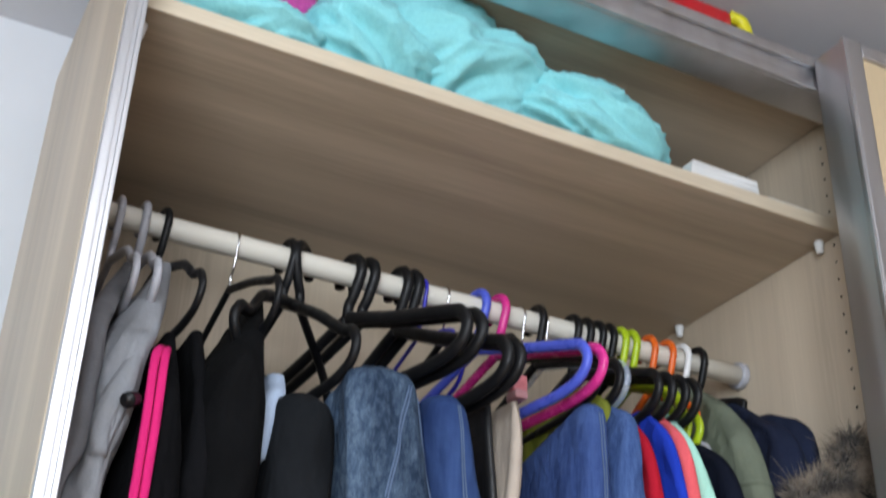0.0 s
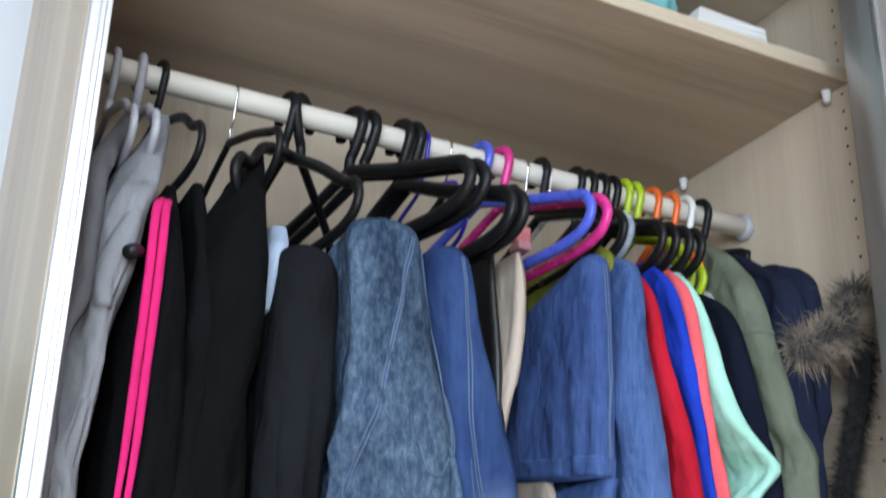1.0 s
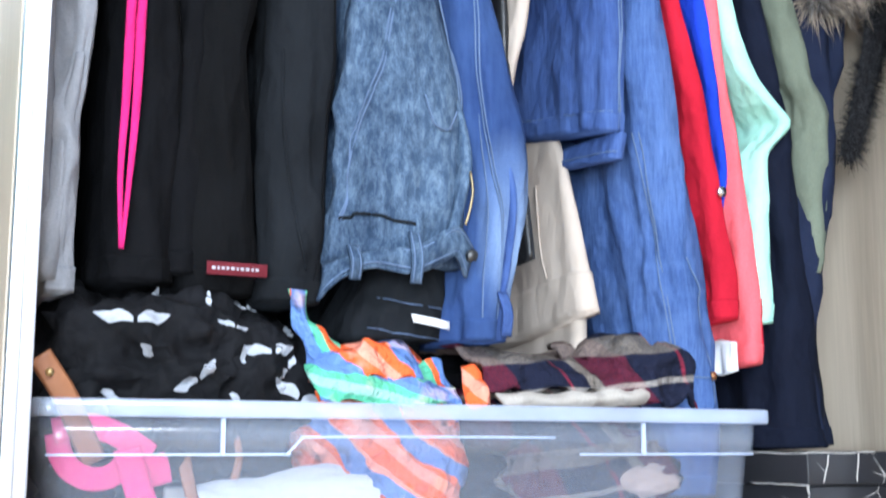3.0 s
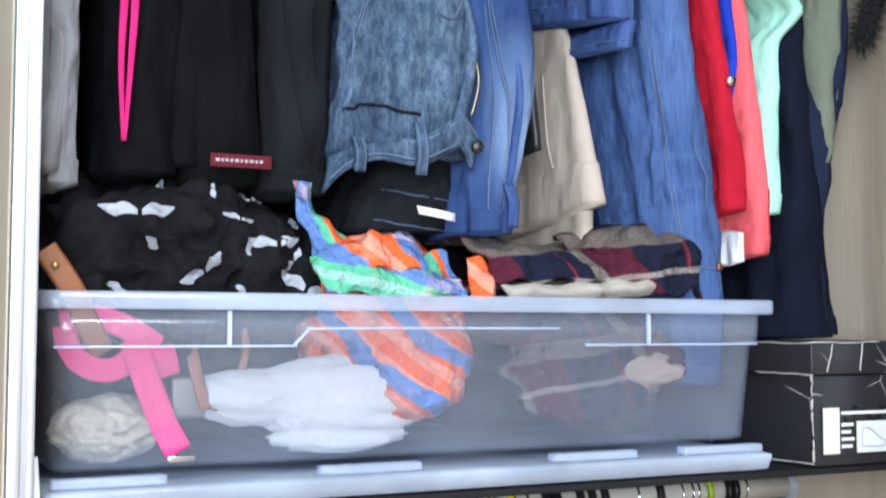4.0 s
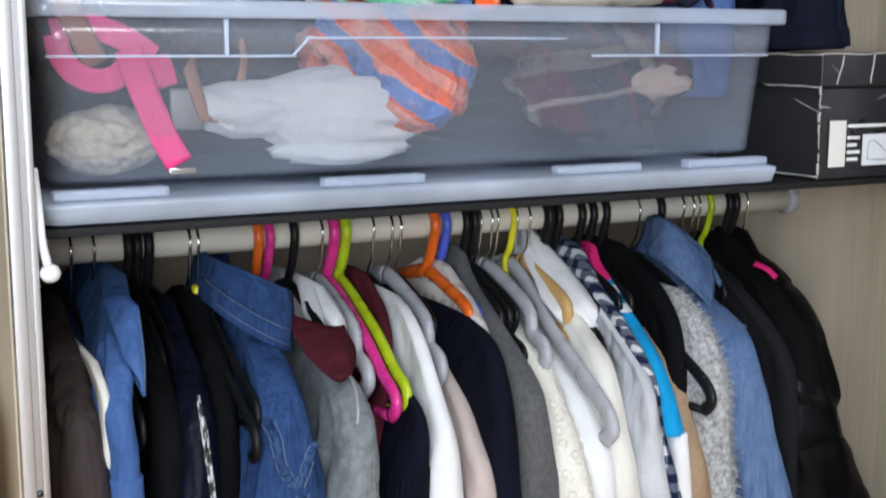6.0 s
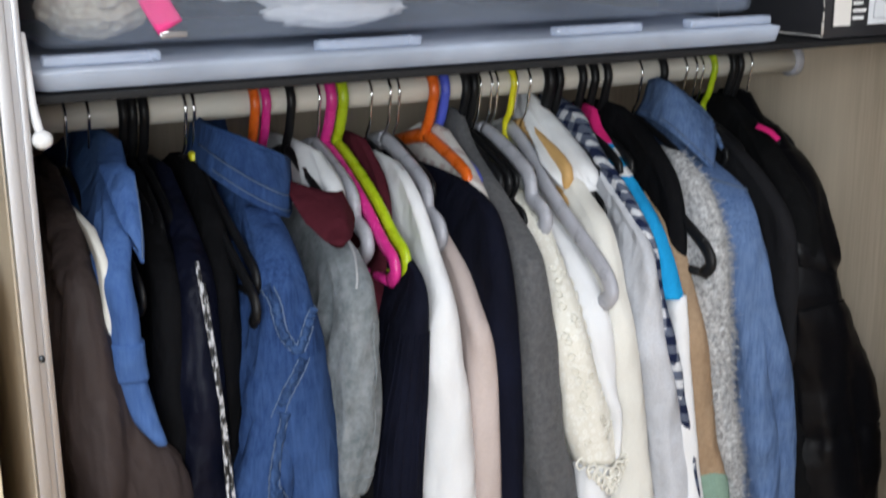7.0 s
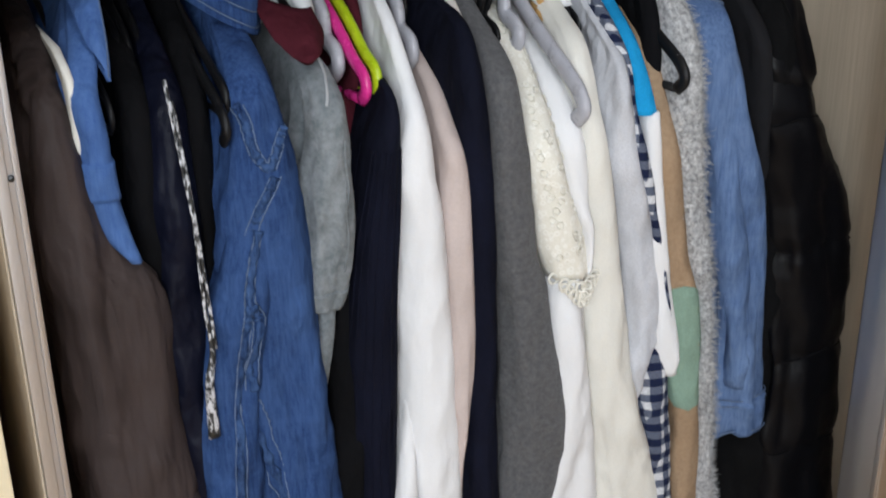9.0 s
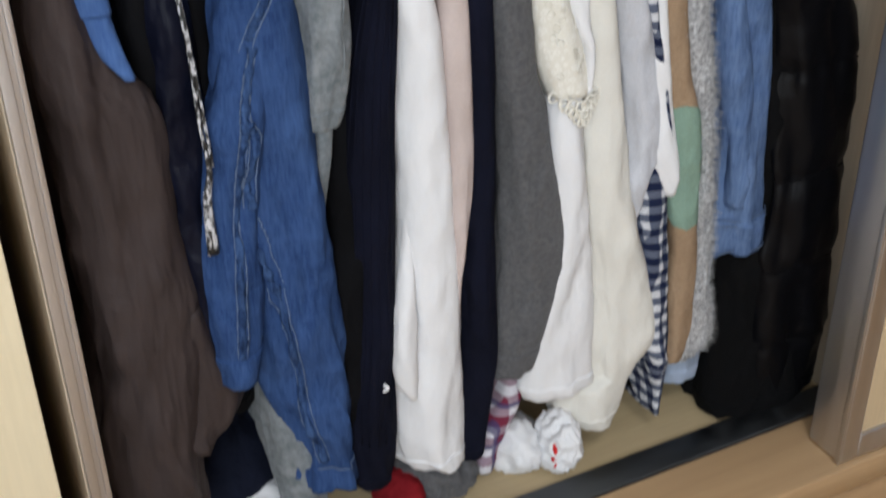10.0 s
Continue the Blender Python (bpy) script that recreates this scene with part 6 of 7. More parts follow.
lid = thing("box_lid", (0.39, 0.28, 1.069), "frosted clear plastic lid lying under the storage box", "lid")
part("plate", loft([rrect(0.018, 0.768, 0.04, 0.52, 0.012, 1.0695), rrect(0.012, 0.776, 0.031, 0.527, 0.013, 1.0715), rrect(0.009, 0.779, 0.028, 0.53, 0.014, 1.084), rrect(0.009, 0.779, 0.028, 0.53, 0.014, 1.0865),
                    rrect(0.014, 0.772, 0.031, 0.527, 0.025, 1.089)]), LID_PL, lid)
for a, b in ((0.02, 0.115), (0.255, 0.355), (0.5, 0.6), (0.66, 0.765)):
    part("clip_tab", block(a, b, 0.035, 0.05, 1.0895, 1.098, 0.002), RIM_PL, lid)
box = thing("storage_box", (0.39, 0.28, 1.0895), "frosted clear plastic storage box heaped with scarves", "box")
part("shell", loft([rrect(0.03, 0.764, 0.07, 0.49, 0.02, 1.1), rrect(0.025, 0.77, 0.062, 0.496, 0.022, 1.104), rrect(0.02, 0.774, 0.05, 0.504, 0.022, 1.205), rrect(0.016, 0.776, 0.042, 0.51, 0.02, 1.2065), rrect(0.014, 0.777, 0.04, 0.512, 0.02, 1.237),
                     rrect(0.016, 0.775, 0.042, 0.51, 0.019, 1.237), rrect(0.018, 0.773, 0.044, 0.508, 0.019, 1.207), rrect(0.023, 0.771, 0.053, 0.501, 0.021, 1.2055), rrect(0.028, 0.767, 0.065, 0.493, 0.021, 1.106), rrect(0.033, 0.761, 0.073, 0.487, 0.019, 1.1025)]), BOX_PL, box)
part("rim", loft([rrect(0.018, 0.773, 0.043, 0.509, 0.018, 1.238), rrect(0.007, 0.785, 0.03, 0.52, 0.016, 1.2375), rrect(0.006, 0.786, 0.029, 0.521, 0.016, 1.24), rrect(0.006, 0.786, 0.029, 0.521, 0.016, 1.2515), rrect(0.008, 0.784, 0.031, 0.519, 0.016, 1.253), rrect(0.018, 0.773, 0.043, 0.509, 0.018, 1.252),
                   rrect(0.018, 0.773, 0.043, 0.509, 0.018, 1.238)], False), RIM_PL, box)
for x in (0.168, 0.616):
    part("rib", block(x - 0.0018, x + 0.0018, 0.035, 0.0395, 1.206, 1.2372, 0.0006), LID_PL, box)
part("step_rib", tube([(0.02, 0.0425, 1.2062), (0.1, 0.0405, 1.2062), (0.222, 0.0405, 1.2062), (0.229, 0.0405, 1.2072), (0.243, 0.0405, 1.2205), (0.25, 0.0405, 1.2215), (0.36, 0.0405, 1.2222), (0.51, 0.0405, 1.222)], 0.0013, 6, 4), LID_PL, box)
part("step_rib", tube([(0.54, 0.0405, 1.2055), (0.65, 0.0405, 1.2055), (0.765, 0.0425, 1.2055)], 0.0013, 6, 4), LID_PL, box)


def stripe_material(name, a, c, d, freq, turn):
    n = Nodes(name)
    ax = n.axes(n.node("ShaderNodeMapping", {"Vector": n.co, "Rotation": turn}).outputs[0])
    w = n.noise(11, 3)
    wob = n.math("MULTIPLY", w, 6.0)
    u = n.math("SINE", n.math("ADD", n.math("MULTIPLY", ax[0], freq), wob))
    u2 = n.math("SINE", n.math("ADD", n.math("MULTIPLY", ax[0], freq * 0.47), wob))
    col = n.mix(n.ramp(u, 0.0, 0.15), a, shade(c, 1.0))
    col = n.mix(n.ramp(u2, 0.42, 0.52), col, d)
    col = n.mix(n.ramp(n.noise(30, 3), 0.55, 0.7, 0, 0.5), col, (0.85, 0.5, 0.42))
    return n.finish(col, 0.85, ((n.noise(30, 5), 1.0, 0.03), (n.noise(500, 2), 0.3, 0.001)), spec=0.25)


def tartan_material():
    n = Nodes("woven tartan wool")
    ax = n.axes()
    w = n.math("MULTIPLY", n.noise(7, 2), 0.03)
    u = n.math("FRACT", n.math("MULTIPLY", n.math("ADD", n.math("ADD", ax[0], n.math("MULTIPLY", ax[2], 0.55)), w), 6.2))
    v = n.math("FRACT", n.math("MULTIPLY", n.math("ADD", n.math("SUBTRACT", ax[2], n.math("MULTIPLY", ax[0], 0.12)), w), 9.0))
    fine = n.noise(420, 2)

    def band(t, lo, hi):
        return n.math("MULTIPLY", n.ramp(t, lo, lo + 0.015), n.ramp(t, hi, hi + 0.015, 1, 0))
    navy, maroon, tweed, cream = (0.012, 0.014, 0.03), (0.09, 0.014, 0.028), (0.2, 0.17, 0.14), (0.62, 0.56, 0.48)
    col = n.mix(band(u, 0.42, 0.72), navy, maroon)
    col = n.mix(band(u, 0.3, 0.42), col, tweed)
    col = n.mix(band(u, 0.1, 0.13), col, (0.2, 0.02, 0.04))
    col = n.mix(n.math("MULTIPLY", band(v, 0.62, 0.8), 0.75), col, tweed)
    col = n.mix(n.math("MULTIPLY", band(v, 0.3, 0.36), 0.45), col, cream)
    col = n.mix(n.ramp(fine, 0.4, 0.65, 0, 0.4), col, navy)
    return n.finish(col, 0.92, ((n.noise(26, 4), 0.9, 0.025), (fine, 0.5, 0.0015)), spec=0.12)


s = thing("scarf", (0.14, 0.2, 1.26), "crumpled black scarf printed with white moustaches", "scarf")
MOU = fabric("black crumpled viscose", (0.008, 0.008, 0.0095), 0.3, 500, 1.0, 0.8)
heap = []
heap.append(part("crumpled_body", crumple(0.135, 0.19, 1.275, 0.115, 0.11, 0.085, 3, 0.26, 2.9), MOU, s))
heap.append(part("fold", crumple(0.21, 0.16, 1.27, 0.075, 0.075, 0.07, 7, 0.24, 2.6, 4), MOU, s))
heap.append(part("fold", crumple(0.06, 0.16, 1.25, 0.045, 0.07, 0.085, 9, 0.2, 2.0, 4), MOU, s))


def moustache(x, z, width, turn, lobes=(1, -1)):
    """A printed moustache lying on the folds of the scarf: curled lobes that taper to their tips."""
    bm = bmesh.new()
    for side in lobes:
        line = []
        for k in range(15):
            u = k / 14
            px, pz = side * width * (0.03 + 0.5 * u), width * (0.14 * math.sin(u * 3.3) - 0.2 * u + 0.9 * max(0, u - 0.55) ** 1.3)
            w = width * 0.085 * (math.sin(math.pi * min(1, u * 0.9 + 0.1)) ** 0.8) + 0.0004
            across = []
            for m in (1, 0.5, 0, -0.5, -1):
                c = pz + m * w
                wx, wz = x + px * math.cos(turn) - c * math.sin(turn), z + px * math.sin(turn) + c * math.cos(turn)
                hits = [h for h in (tree.ray_cast(Vector((wx, -0.1, wz)), Vector((0, 1, 0)))[0] for tree in TREES) if h]
                across.append(min(hits, key=lambda h: h.y) if hits else None)
            line.append(across)
        for p, q in zip(line, line[1:]):
            for k in range(4):
                f = (p[k], p[k + 1], q[k + 1], q[k])
                if all(f) and max(v.y for v in f) - min(v.y for v in f) < 0.02:
                    bm.faces.new([bm.verts.new(v + Vector((0, -0.0016, 0))) for v in f])
    return bm


TREES = []
for ob in heap:
    o = origin_of(ob)
    TREES.append(BVHTree.FromPolygons([v.co + o for v in ob.data.vertices], [tuple(f.vertices) for f in ob.data.polygons]))
PRINT = fabric("white scarf print", (0.42, 0.44, 0.48), 0.2)
for x, z, w, turn, lobes in ((0.092, 1.322, 0.062, 0.0, (1, -1)), (0.165, 1.338, 0.035, 1.2, (1,)), (0.19, 1.322, 0.03, -0.2, (1, -1)), (0.225, 1.3, 0.055, 0.05, (1, -1)), (0.255, 1.317, 0.04, 0.9, (1,)), (0.15, 1.272, 0.05, 0.6, (1, -1)),
                              (0.185, 1.262, 0.04, -1.1, (1,)), (0.245, 1.285, 0.03, 0.8, (1, -1)), (0.255, 1.258, 0.06, -0.4, (1, -1)), (0.22, 1.346, 0.05, 0.1, (1, -1)), (0.07, 1.262, 0.04, -0.7, (1,)), (0.12, 1.345, 0.03, 0.9, (1,)), (0.2, 1.288, 0.03, 1.5, (1,)), (0.11, 1.29, 0.03, 2.2, (1,))):
    part("printed_moustache", moustache(x, z, w, turn, lobes), PRINT, s, "white printed moustache")
s = thing("scarf", (0.35, 0.12, 1.2), "orange, blue and green striped scarf spilling over a box rim", "scarf")
ORANGE_C, CORAL_C, BLUE_C, GREEN_C = (0.87, 0.13, 0.03), (0.86, 0.3, 0.2), (0.13, 0.23, 0.52), (0.13, 0.5, 0.3)
STR = stripe_material("orange striped scarf", ORANGE_C, CORAL_C, BLUE_C, 250.0, (0.2, 0.9, 0.4))
STR_G = stripe_material("green and blue scarf border", GREEN_C, (0.3, 0.55, 0.45), BLUE_C, 330.0, (0.0, 1.35, 0.0))
STR_H = stripe_material("orange and blue scarf corner", ORANGE_C, GREEN_C, BLUE_C, 300.0, (0.0, 0.25, 0.0))
part("crumpled_body", crumple(0.345, 0.125, 1.232, 0.075, 0.05, 0.066, 11, 0.2, 2.6), STR, s)
part("fold", crumple(0.375, 0.085, 1.19, 0.05, 0.025, 0.045, 12, 0.2, 2.2, 4), STR, s)
# the twisted corner standing up against the jeans, and the overlapping folds below it
part("corner", sheet([[(0.247, 0.09, 1.362), (0.246, 0.094, 1.335), (0.26, 0.09, 1.312), (0.262, 0.085, 1.29)], [(0.254, 0.083, 1.36), (0.256, 0.085, 1.336), (0.276, 0.078, 1.314), (0.288, 0.072, 1.292)], [(0.263, 0.09, 1.358), (0.263, 0.09, 1.336), (0.29, 0.09, 1.316), (0.318, 0.088, 1.298)]], 0.003, 8, 0.007, 2), STR_H, s, "twisted corner with blue and green edge")
part("fold", sheet([[(0.262, 0.09, 1.302), (0.29, 0.085, 1.311), (0.325, 0.085, 1.316), (0.352, 0.088, 1.311), (0.37, 0.095, 1.292)], [(0.262, 0.07, 1.292), (0.29, 0.062, 1.3), (0.325, 0.06, 1.301), (0.355, 0.064, 1.296), (0.375, 0.075, 1.282)], [(0.262, 0.062, 1.276), (0.29, 0.054, 1.28), (0.33, 0.05, 1.279), (0.36, 0.052, 1.276), (0.385, 0.06, 1.27)]], 0.004, 8, 0.011, 5), STR, s)
part("border", sheet([[(0.256, 0.075, 1.289), (0.29, 0.062, 1.288), (0.33, 0.058, 1.287), (0.37, 0.056, 1.279), (0.408, 0.062, 1.27)], [(0.257, 0.058, 1.275), (0.29, 0.046, 1.272), (0.33, 0.044, 1.272), (0.37, 0.046, 1.268), (0.41, 0.052, 1.262)], [(0.258, 0.054, 1.256), (0.29, 0.045, 1.254), (0.33, 0.044, 1.254), (0.37, 0.046, 1.254), (0.412, 0.052, 1.254)]], 0.004, 8, 0.009, 6), STR_G, s, "green and blue border")
part("corner", sheet([[(0.43, 0.085, 1.288), (0.438, 0.08, 1.292), (0.446, 0.086, 1.286)], [(0.424, 0.07, 1.27), (0.437, 0.062, 1.272), (0.449, 0.07, 1.268)], [(0.416, 0.062, 1.25), (0.434, 0.054, 1.25), (0.449, 0.062, 1.25)]], 0.005, 8, 0.008, 7), STR, s)
part("corner", sheet([[(0.382, 0.1, 1.29), (0.395, 0.092, 1.304), (0.408, 0.1, 1.296)], [(0.376, 0.085, 1.276), (0.394, 0.076, 1.284), (0.413, 0.085, 1.278)], [(0.37, 0.072, 1.262), (0.395, 0.062, 1.264), (0.418, 0.07, 1.26)]], 0.005, 8, 0.008, 8), STR_H, s)
s = thing("scarf", (0.55, 0.15, 1.25), "navy, maroon and cream tartan wool scarf folded on the heap", "scarf")
TARTAN_W = tartan_material()
part("bulk", crumple(0.57, 0.19, 1.25, 0.125, 0.1, 0.045, 18, 0.12, 2.0), TARTAN_W, s)
part("top_fold", sheet([[(0.43, 0.26, 1.31), (0.5, 0.26, 1.318), (0.56, 0.26, 1.316), (0.62, 0.26, 1.318), (0.67, 0.25, 1.32)], [(0.425, 0.13, 1.318), (0.49, 0.125, 1.312), (0.55, 0.125, 1.304), (0.6, 0.12, 1.308), (0.64, 0.12, 1.314)], [(0.438, 0.075, 1.3), (0.49, 0.07, 1.294), (0.55, 0.068, 1.287), (0.6, 0.07, 1.29), (0.64, 0.075, 1.294)], [(0.448, 0.062, 1.268), (0.49, 0.058, 1.27), (0.55, 0.056, 1.272), (0.6, 0.058, 1.272), (0.645, 0.062, 1.27)]], 0.006, 8, 0.009, 3), TARTAN_W, s)
part("side_fold", sheet([[(0.575, 0.15, 1.318), (0.62, 0.14, 1.33), (0.66, 0.14, 1.336), (0.705, 0.15, 1.316)], [(0.59, 0.085, 1.304), (0.63, 0.075, 1.317), (0.67, 0.075, 1.318), (0.712, 0.085, 1.3)], [(0.6, 0.07, 1.284), (0.64, 0.06, 1.29), (0.68, 0.06, 1.29), (0.716, 0.07, 1.276)], [(0.6, 0.066, 1.262), (0.64, 0.056, 1.262), (0.68, 0.058, 1.26), (0.712, 0.066, 1.256)]], 0.006, 8, 0.014, 4), TARTAN_W, s, "heaped tweedy end")
part("lower_edge", sheet([[(0.452, 0.06, 1.266), (0.5, 0.052, 1.265), (0.56, 0.05, 1.268), (0.61, 0.052, 1.272), (0.645, 0.06, 1.274)], [(0.455, 0.052, 1.26), (0.5, 0.045, 1.259), (0.56, 0.044, 1.261), (0.61, 0.046, 1.265), (0.642, 0.055, 1.268)], [(0.46, 0.056, 1.253), (0.5, 0.05, 1.252), (0.56, 0.05, 1.253), (0.61, 0.052, 1.256), (0.635, 0.06, 1.26)]], 0.004, 8, 0.005, 9), fabric("cream wool", (0.42, 0.38, 0.33), 0.15, 420), s, "cream folded edge")
rng = random.Random(21)
for i in range(14):
    a = rng.uniform(0, 1)
    x, z = 0.69 + 0.028 * a, 1.318 - 0.03 * a
    part("fringe", tube([(x, 0.09, z), (x + rng.uniform(0.004, 0.012), 0.085, z + rng.uniform(-0.004, 0.012)), (x + rng.uniform(0.01, 0.02), 0.082, z + rng.uniform(-0.01, 0.016))], 0.0012, 5, 3), BLACK_W, s)
part("tail", crumple(0.58, 0.085, 1.18, 0.085, 0.022, 0.045, 20, 0.25, 2.6, 4), TARTAN_W, s)
part("tail_end", crumple(0.63, 0.076, 1.178, 0.045, 0.012, 0.016, 21, 0.3, 2.6, 4, None, (1, 1, 1), 0.5), fabric("blush wool", (0.5, 0.38, 0.32), 0.2, 420), s, "cream and pink end")
s = thing("shawl", (0.6, 0.25, 1.104), "dark navy shawl filling one end of a box", "shawl")
part("crumpled_body", crumple(0.58, 0.27, 1.165, 0.155, 0.15, 0.055, 22, 0.12, 2.0, 5, 1.107), NAVY_F, s)
s = thing("jumper", (0.3, 0.27, 1.104), "charcoal jumper folded in the box", "jumper")
part("crumpled_body", crumple(0.24, 0.29, 1.165, 0.17, 0.15, 0.055, 23, 0.12, 2.0, 5, 1.107), CHAR_F, s)
s = thing("shawl", (0.42, 0.22, 1.25), "black shawl lying across the heap", "shawl")
part("crumpled_body", crumple(0.4, 0.27, 1.285, 0.14, 0.1, 0.04, 24, 0.16, 2.2, 4), BLACK_F, s)
s = thing("jumper", (0.28, 0.1, 1.12), "white open-knit jumper pressed against a box side", "jumper")
WKNIT = fuzzy("white open knit", (0.82, 0.82, 0.81), (0.66, 0.66, 0.66), 260, 0.004)
part("crumpled_body", crumple(0.29, 0.09, 1.155, 0.085, 0.022, 0.036, 26, 0.12, 1.4), WKNIT, s)
part("sleeve", crumple(0.205, 0.09, 1.158, 0.05, 0.02, 0.022, 27, 0.15, 2.0, 4), WKNIT, s)
part("sleeve", crumple(0.29, 0.085, 1.118, 0.06, 0.014, 0.011, 28, 0.2, 2.0, 4), WKNIT, s)
s = thing("hat", (0.07, 0.12, 1.11), "cream knitted hat with small dots", "hat")
part("crumpled_body", crumple(0.078, 0.115, 1.132, 0.042, 0.035, 0.026, 29, 0.16, 2.2), fuzzy("cream dotted knit", (0.66, 0.6, 0.47), (0.45, 0.38, 0.28), 120, 0.003), s)
s = thing("belt", (0.09, 0.075, 1.17), "bright pink webbing belt coiled in a box", "belt")
WEB = fabric("pink webbing", (0.85, 0.07, 0.26), 0.06)
part("strap", ribbon([(0.092, 0.066, 1.212), (0.098, 0.064, 1.19), (0.106, 0.063, 1.168), (0.118, 0.062, 1.138), (0.131, 0.061, 1.114)], 0.024), WEB, s)
part("strap", ribbon([(0.03, 0.07, 1.226), (0.056, 0.068, 1.231), (0.08, 0.068, 1.225), (0.1, 0.068, 1.214), (0.118, 0.069, 1.2), (0.124, 0.072, 1.18)], 0.021), WEB, s)
part("strap", ribbon([(0.034, 0.073, 1.224), (0.037, 0.072, 1.208), (0.046, 0.071, 1.194), (0.062, 0.07, 1.186), (0.08, 0.07, 1.188), (0.092, 0.071, 1.2), (0.098, 0.073, 1.216)], 0.02), WEB, s)
part("strap_end", block(0.121, 0.145, 0.0585, 0.062, 1.105, 1.111, 0.001), CHROME, s, "metal strap end")
part("buckle", block(0.128, 0.158, 0.075, 0.081, 1.142, 1.178, 0.003), metal("dull buckle", (0.35, 0.34, 0.32), 0.55), s, "dull metal buckle")
s = thing("belt", (0.1, 0.07, 1.2), "brown leather belt curled inside a clear box", "belt")
LEATHER = plastic("brown leather", (0.3, 0.12, 0.05), 0.45)
part("strap", tube([(0.013, 0.05, 1.288), (0.024, 0.05, 1.272), (0.036, 0.052, 1.254), (0.05, 0.06, 1.228), (0.066, 0.07, 1.2)], 0.0105, 8, 6, (1, 0.2)), LEATHER, s)
part("strap", tube([(0.142, 0.085, 1.236), (0.146, 0.078, 1.2), (0.154, 0.074, 1.165), (0.162, 0.076, 1.15), (0.185, 0.082, 1.165), (0.2, 0.09, 1.2), (0.196, 0.094, 1.232)], lambda t: 0.007 - 0.004 * t, 8, 6, (1, 0.25)), LEATHER, s)
part("rivet", tube([(0.021, 0.0475, 1.274), (0.021, 0.046, 1.274), (0.021, 0.045, 1.274)], 0.0035, 10, 1), metal("brass", (0.7, 0.5, 0.22), 0.3), s, "brass rivet")

# ---- shoe box ----
CARD = Nodes("black worn card")
wv = CARD.node("ShaderNodeTexVoronoi", {"Vector": CARD.co, "Scale": 16.0}, feature="DISTANCE_TO_EDGE").outputs["Distance"]
wmask = CARD.math("MULTIPLY", CARD.ramp(wv, 0.0, 0.012, 1, 0), CARD.ramp(CARD.noise(9, 3), 0.52, 0.6))
CARD = CARD.finish(CARD.mix(wmask, (0.022, 0.022, 0.025), (0.55, 0.53, 0.5)), 0.42, ((wv, 0.2, 0.004),), spec=0.4)
WORN = paint("torn grey card", (0.5, 0.48, 0.45))
sb = thing("shoe_box", (0.92, 0.17, 1.069), "black cardboard shoe box with torn white edges", "shoe box")
part("tray", block(0.834, 1.018, 0.032, 0.33, 1.0695, 1.17, 0.0015), CARD, sb)
lidp = part("lid", block(0.829, 1.022, 0.027, 0.335, 1.171, 1.208, 0.002), CARD, sb, "battered lid")
rng = random.Random(5)
for i in range(9):
    z0 = 1.075 + i * 0.0145
    part("torn_edge", tube([(0.8335 + rng.uniform(-0.001, 0.001), 0.0315, z0), (0.833 + rng.uniform(-0.002, 0.001), 0.031, z0 + 0.006), (0.8335, 0.0315, z0 + rng.uniform(0.009, 0.014))], rng.uniform(0.0006, 0.0016), 5, 2), WORN, sb)
for a, b in (((0.829, 0.027, 1.206), (0.829, 0.16, 1.207)), ((0.829, 0.026, 1.172), (0.8285, 0.12, 1.1715)), ((0.834, 0.031, 1.072), (0.834, 0.2, 1.071)), ((0.83, 0.0265, 1.207), (0.93, 0.0265, 1.2075)), ((0.86, 0.0262, 1.205), (0.85, 0.026, 1.175)), ((0.905, 0.0262, 1.205), (0.9, 0.026, 1.175))):
    a, b = Vector(a), Vector(b)
    n = 6
    pts = [a.lerp(b, k / n) + Vector((rng.uniform(-0.0008, 0.0008), rng.uniform(-0.0006, 0), rng.uniform(-0.001, 0.001))) for k in range(n + 1)]
    part("torn_edge", tube(pts, 0.0009, 5, 2), WORN, lidp)
sticker = part("sticker", block(0.846, 0.985, 0.0302, 0.0315, 1.082, 1.135, 0), plastic("black sticker", (0.02, 0.02, 0.022)), sb, "white and black size sticker", False)
part("white_field", block(0.847, 0.871, 0.0292, 0.03, 1.083, 1.134, 0), paint("sticker white", (0.75, 0.72, 0.68)), sticker, "", False)
part("white_field", block(0.897, 0.95, 0.0292, 0.03, 1.083, 1.118, 0), paint("sticker pale", (0.7, 0.72, 0.75)), sticker, "", False)
part("shoe_picture", tube([(0.904, 0.0285, 1.09), (0.93, 0.0285, 1.089), (0.942, 0.0285, 1.093), (0.93, 0.0285, 1.1), (0.915, 0.0285, 1.11), (0.905, 0.0285, 1.108), (0.904, 0.0285, 1.09)], 0.0007, 5, 4), GREY_PL, sticker, "line drawing of a shoe")
for i, (a, b, z) in enumerate(((0.874, 0.945, 1.126), (0.874, 0.892, 1.113), (0.874, 0.888, 1.105), (0.874, 0.893, 1.097), (0.874, 0.89, 1.089))):
    part("lettering", block(a, b, 0.0292, 0.03, z, z + 0.0035, 0), WHITE_PL, sticker, "unreadable pale lettering", False)

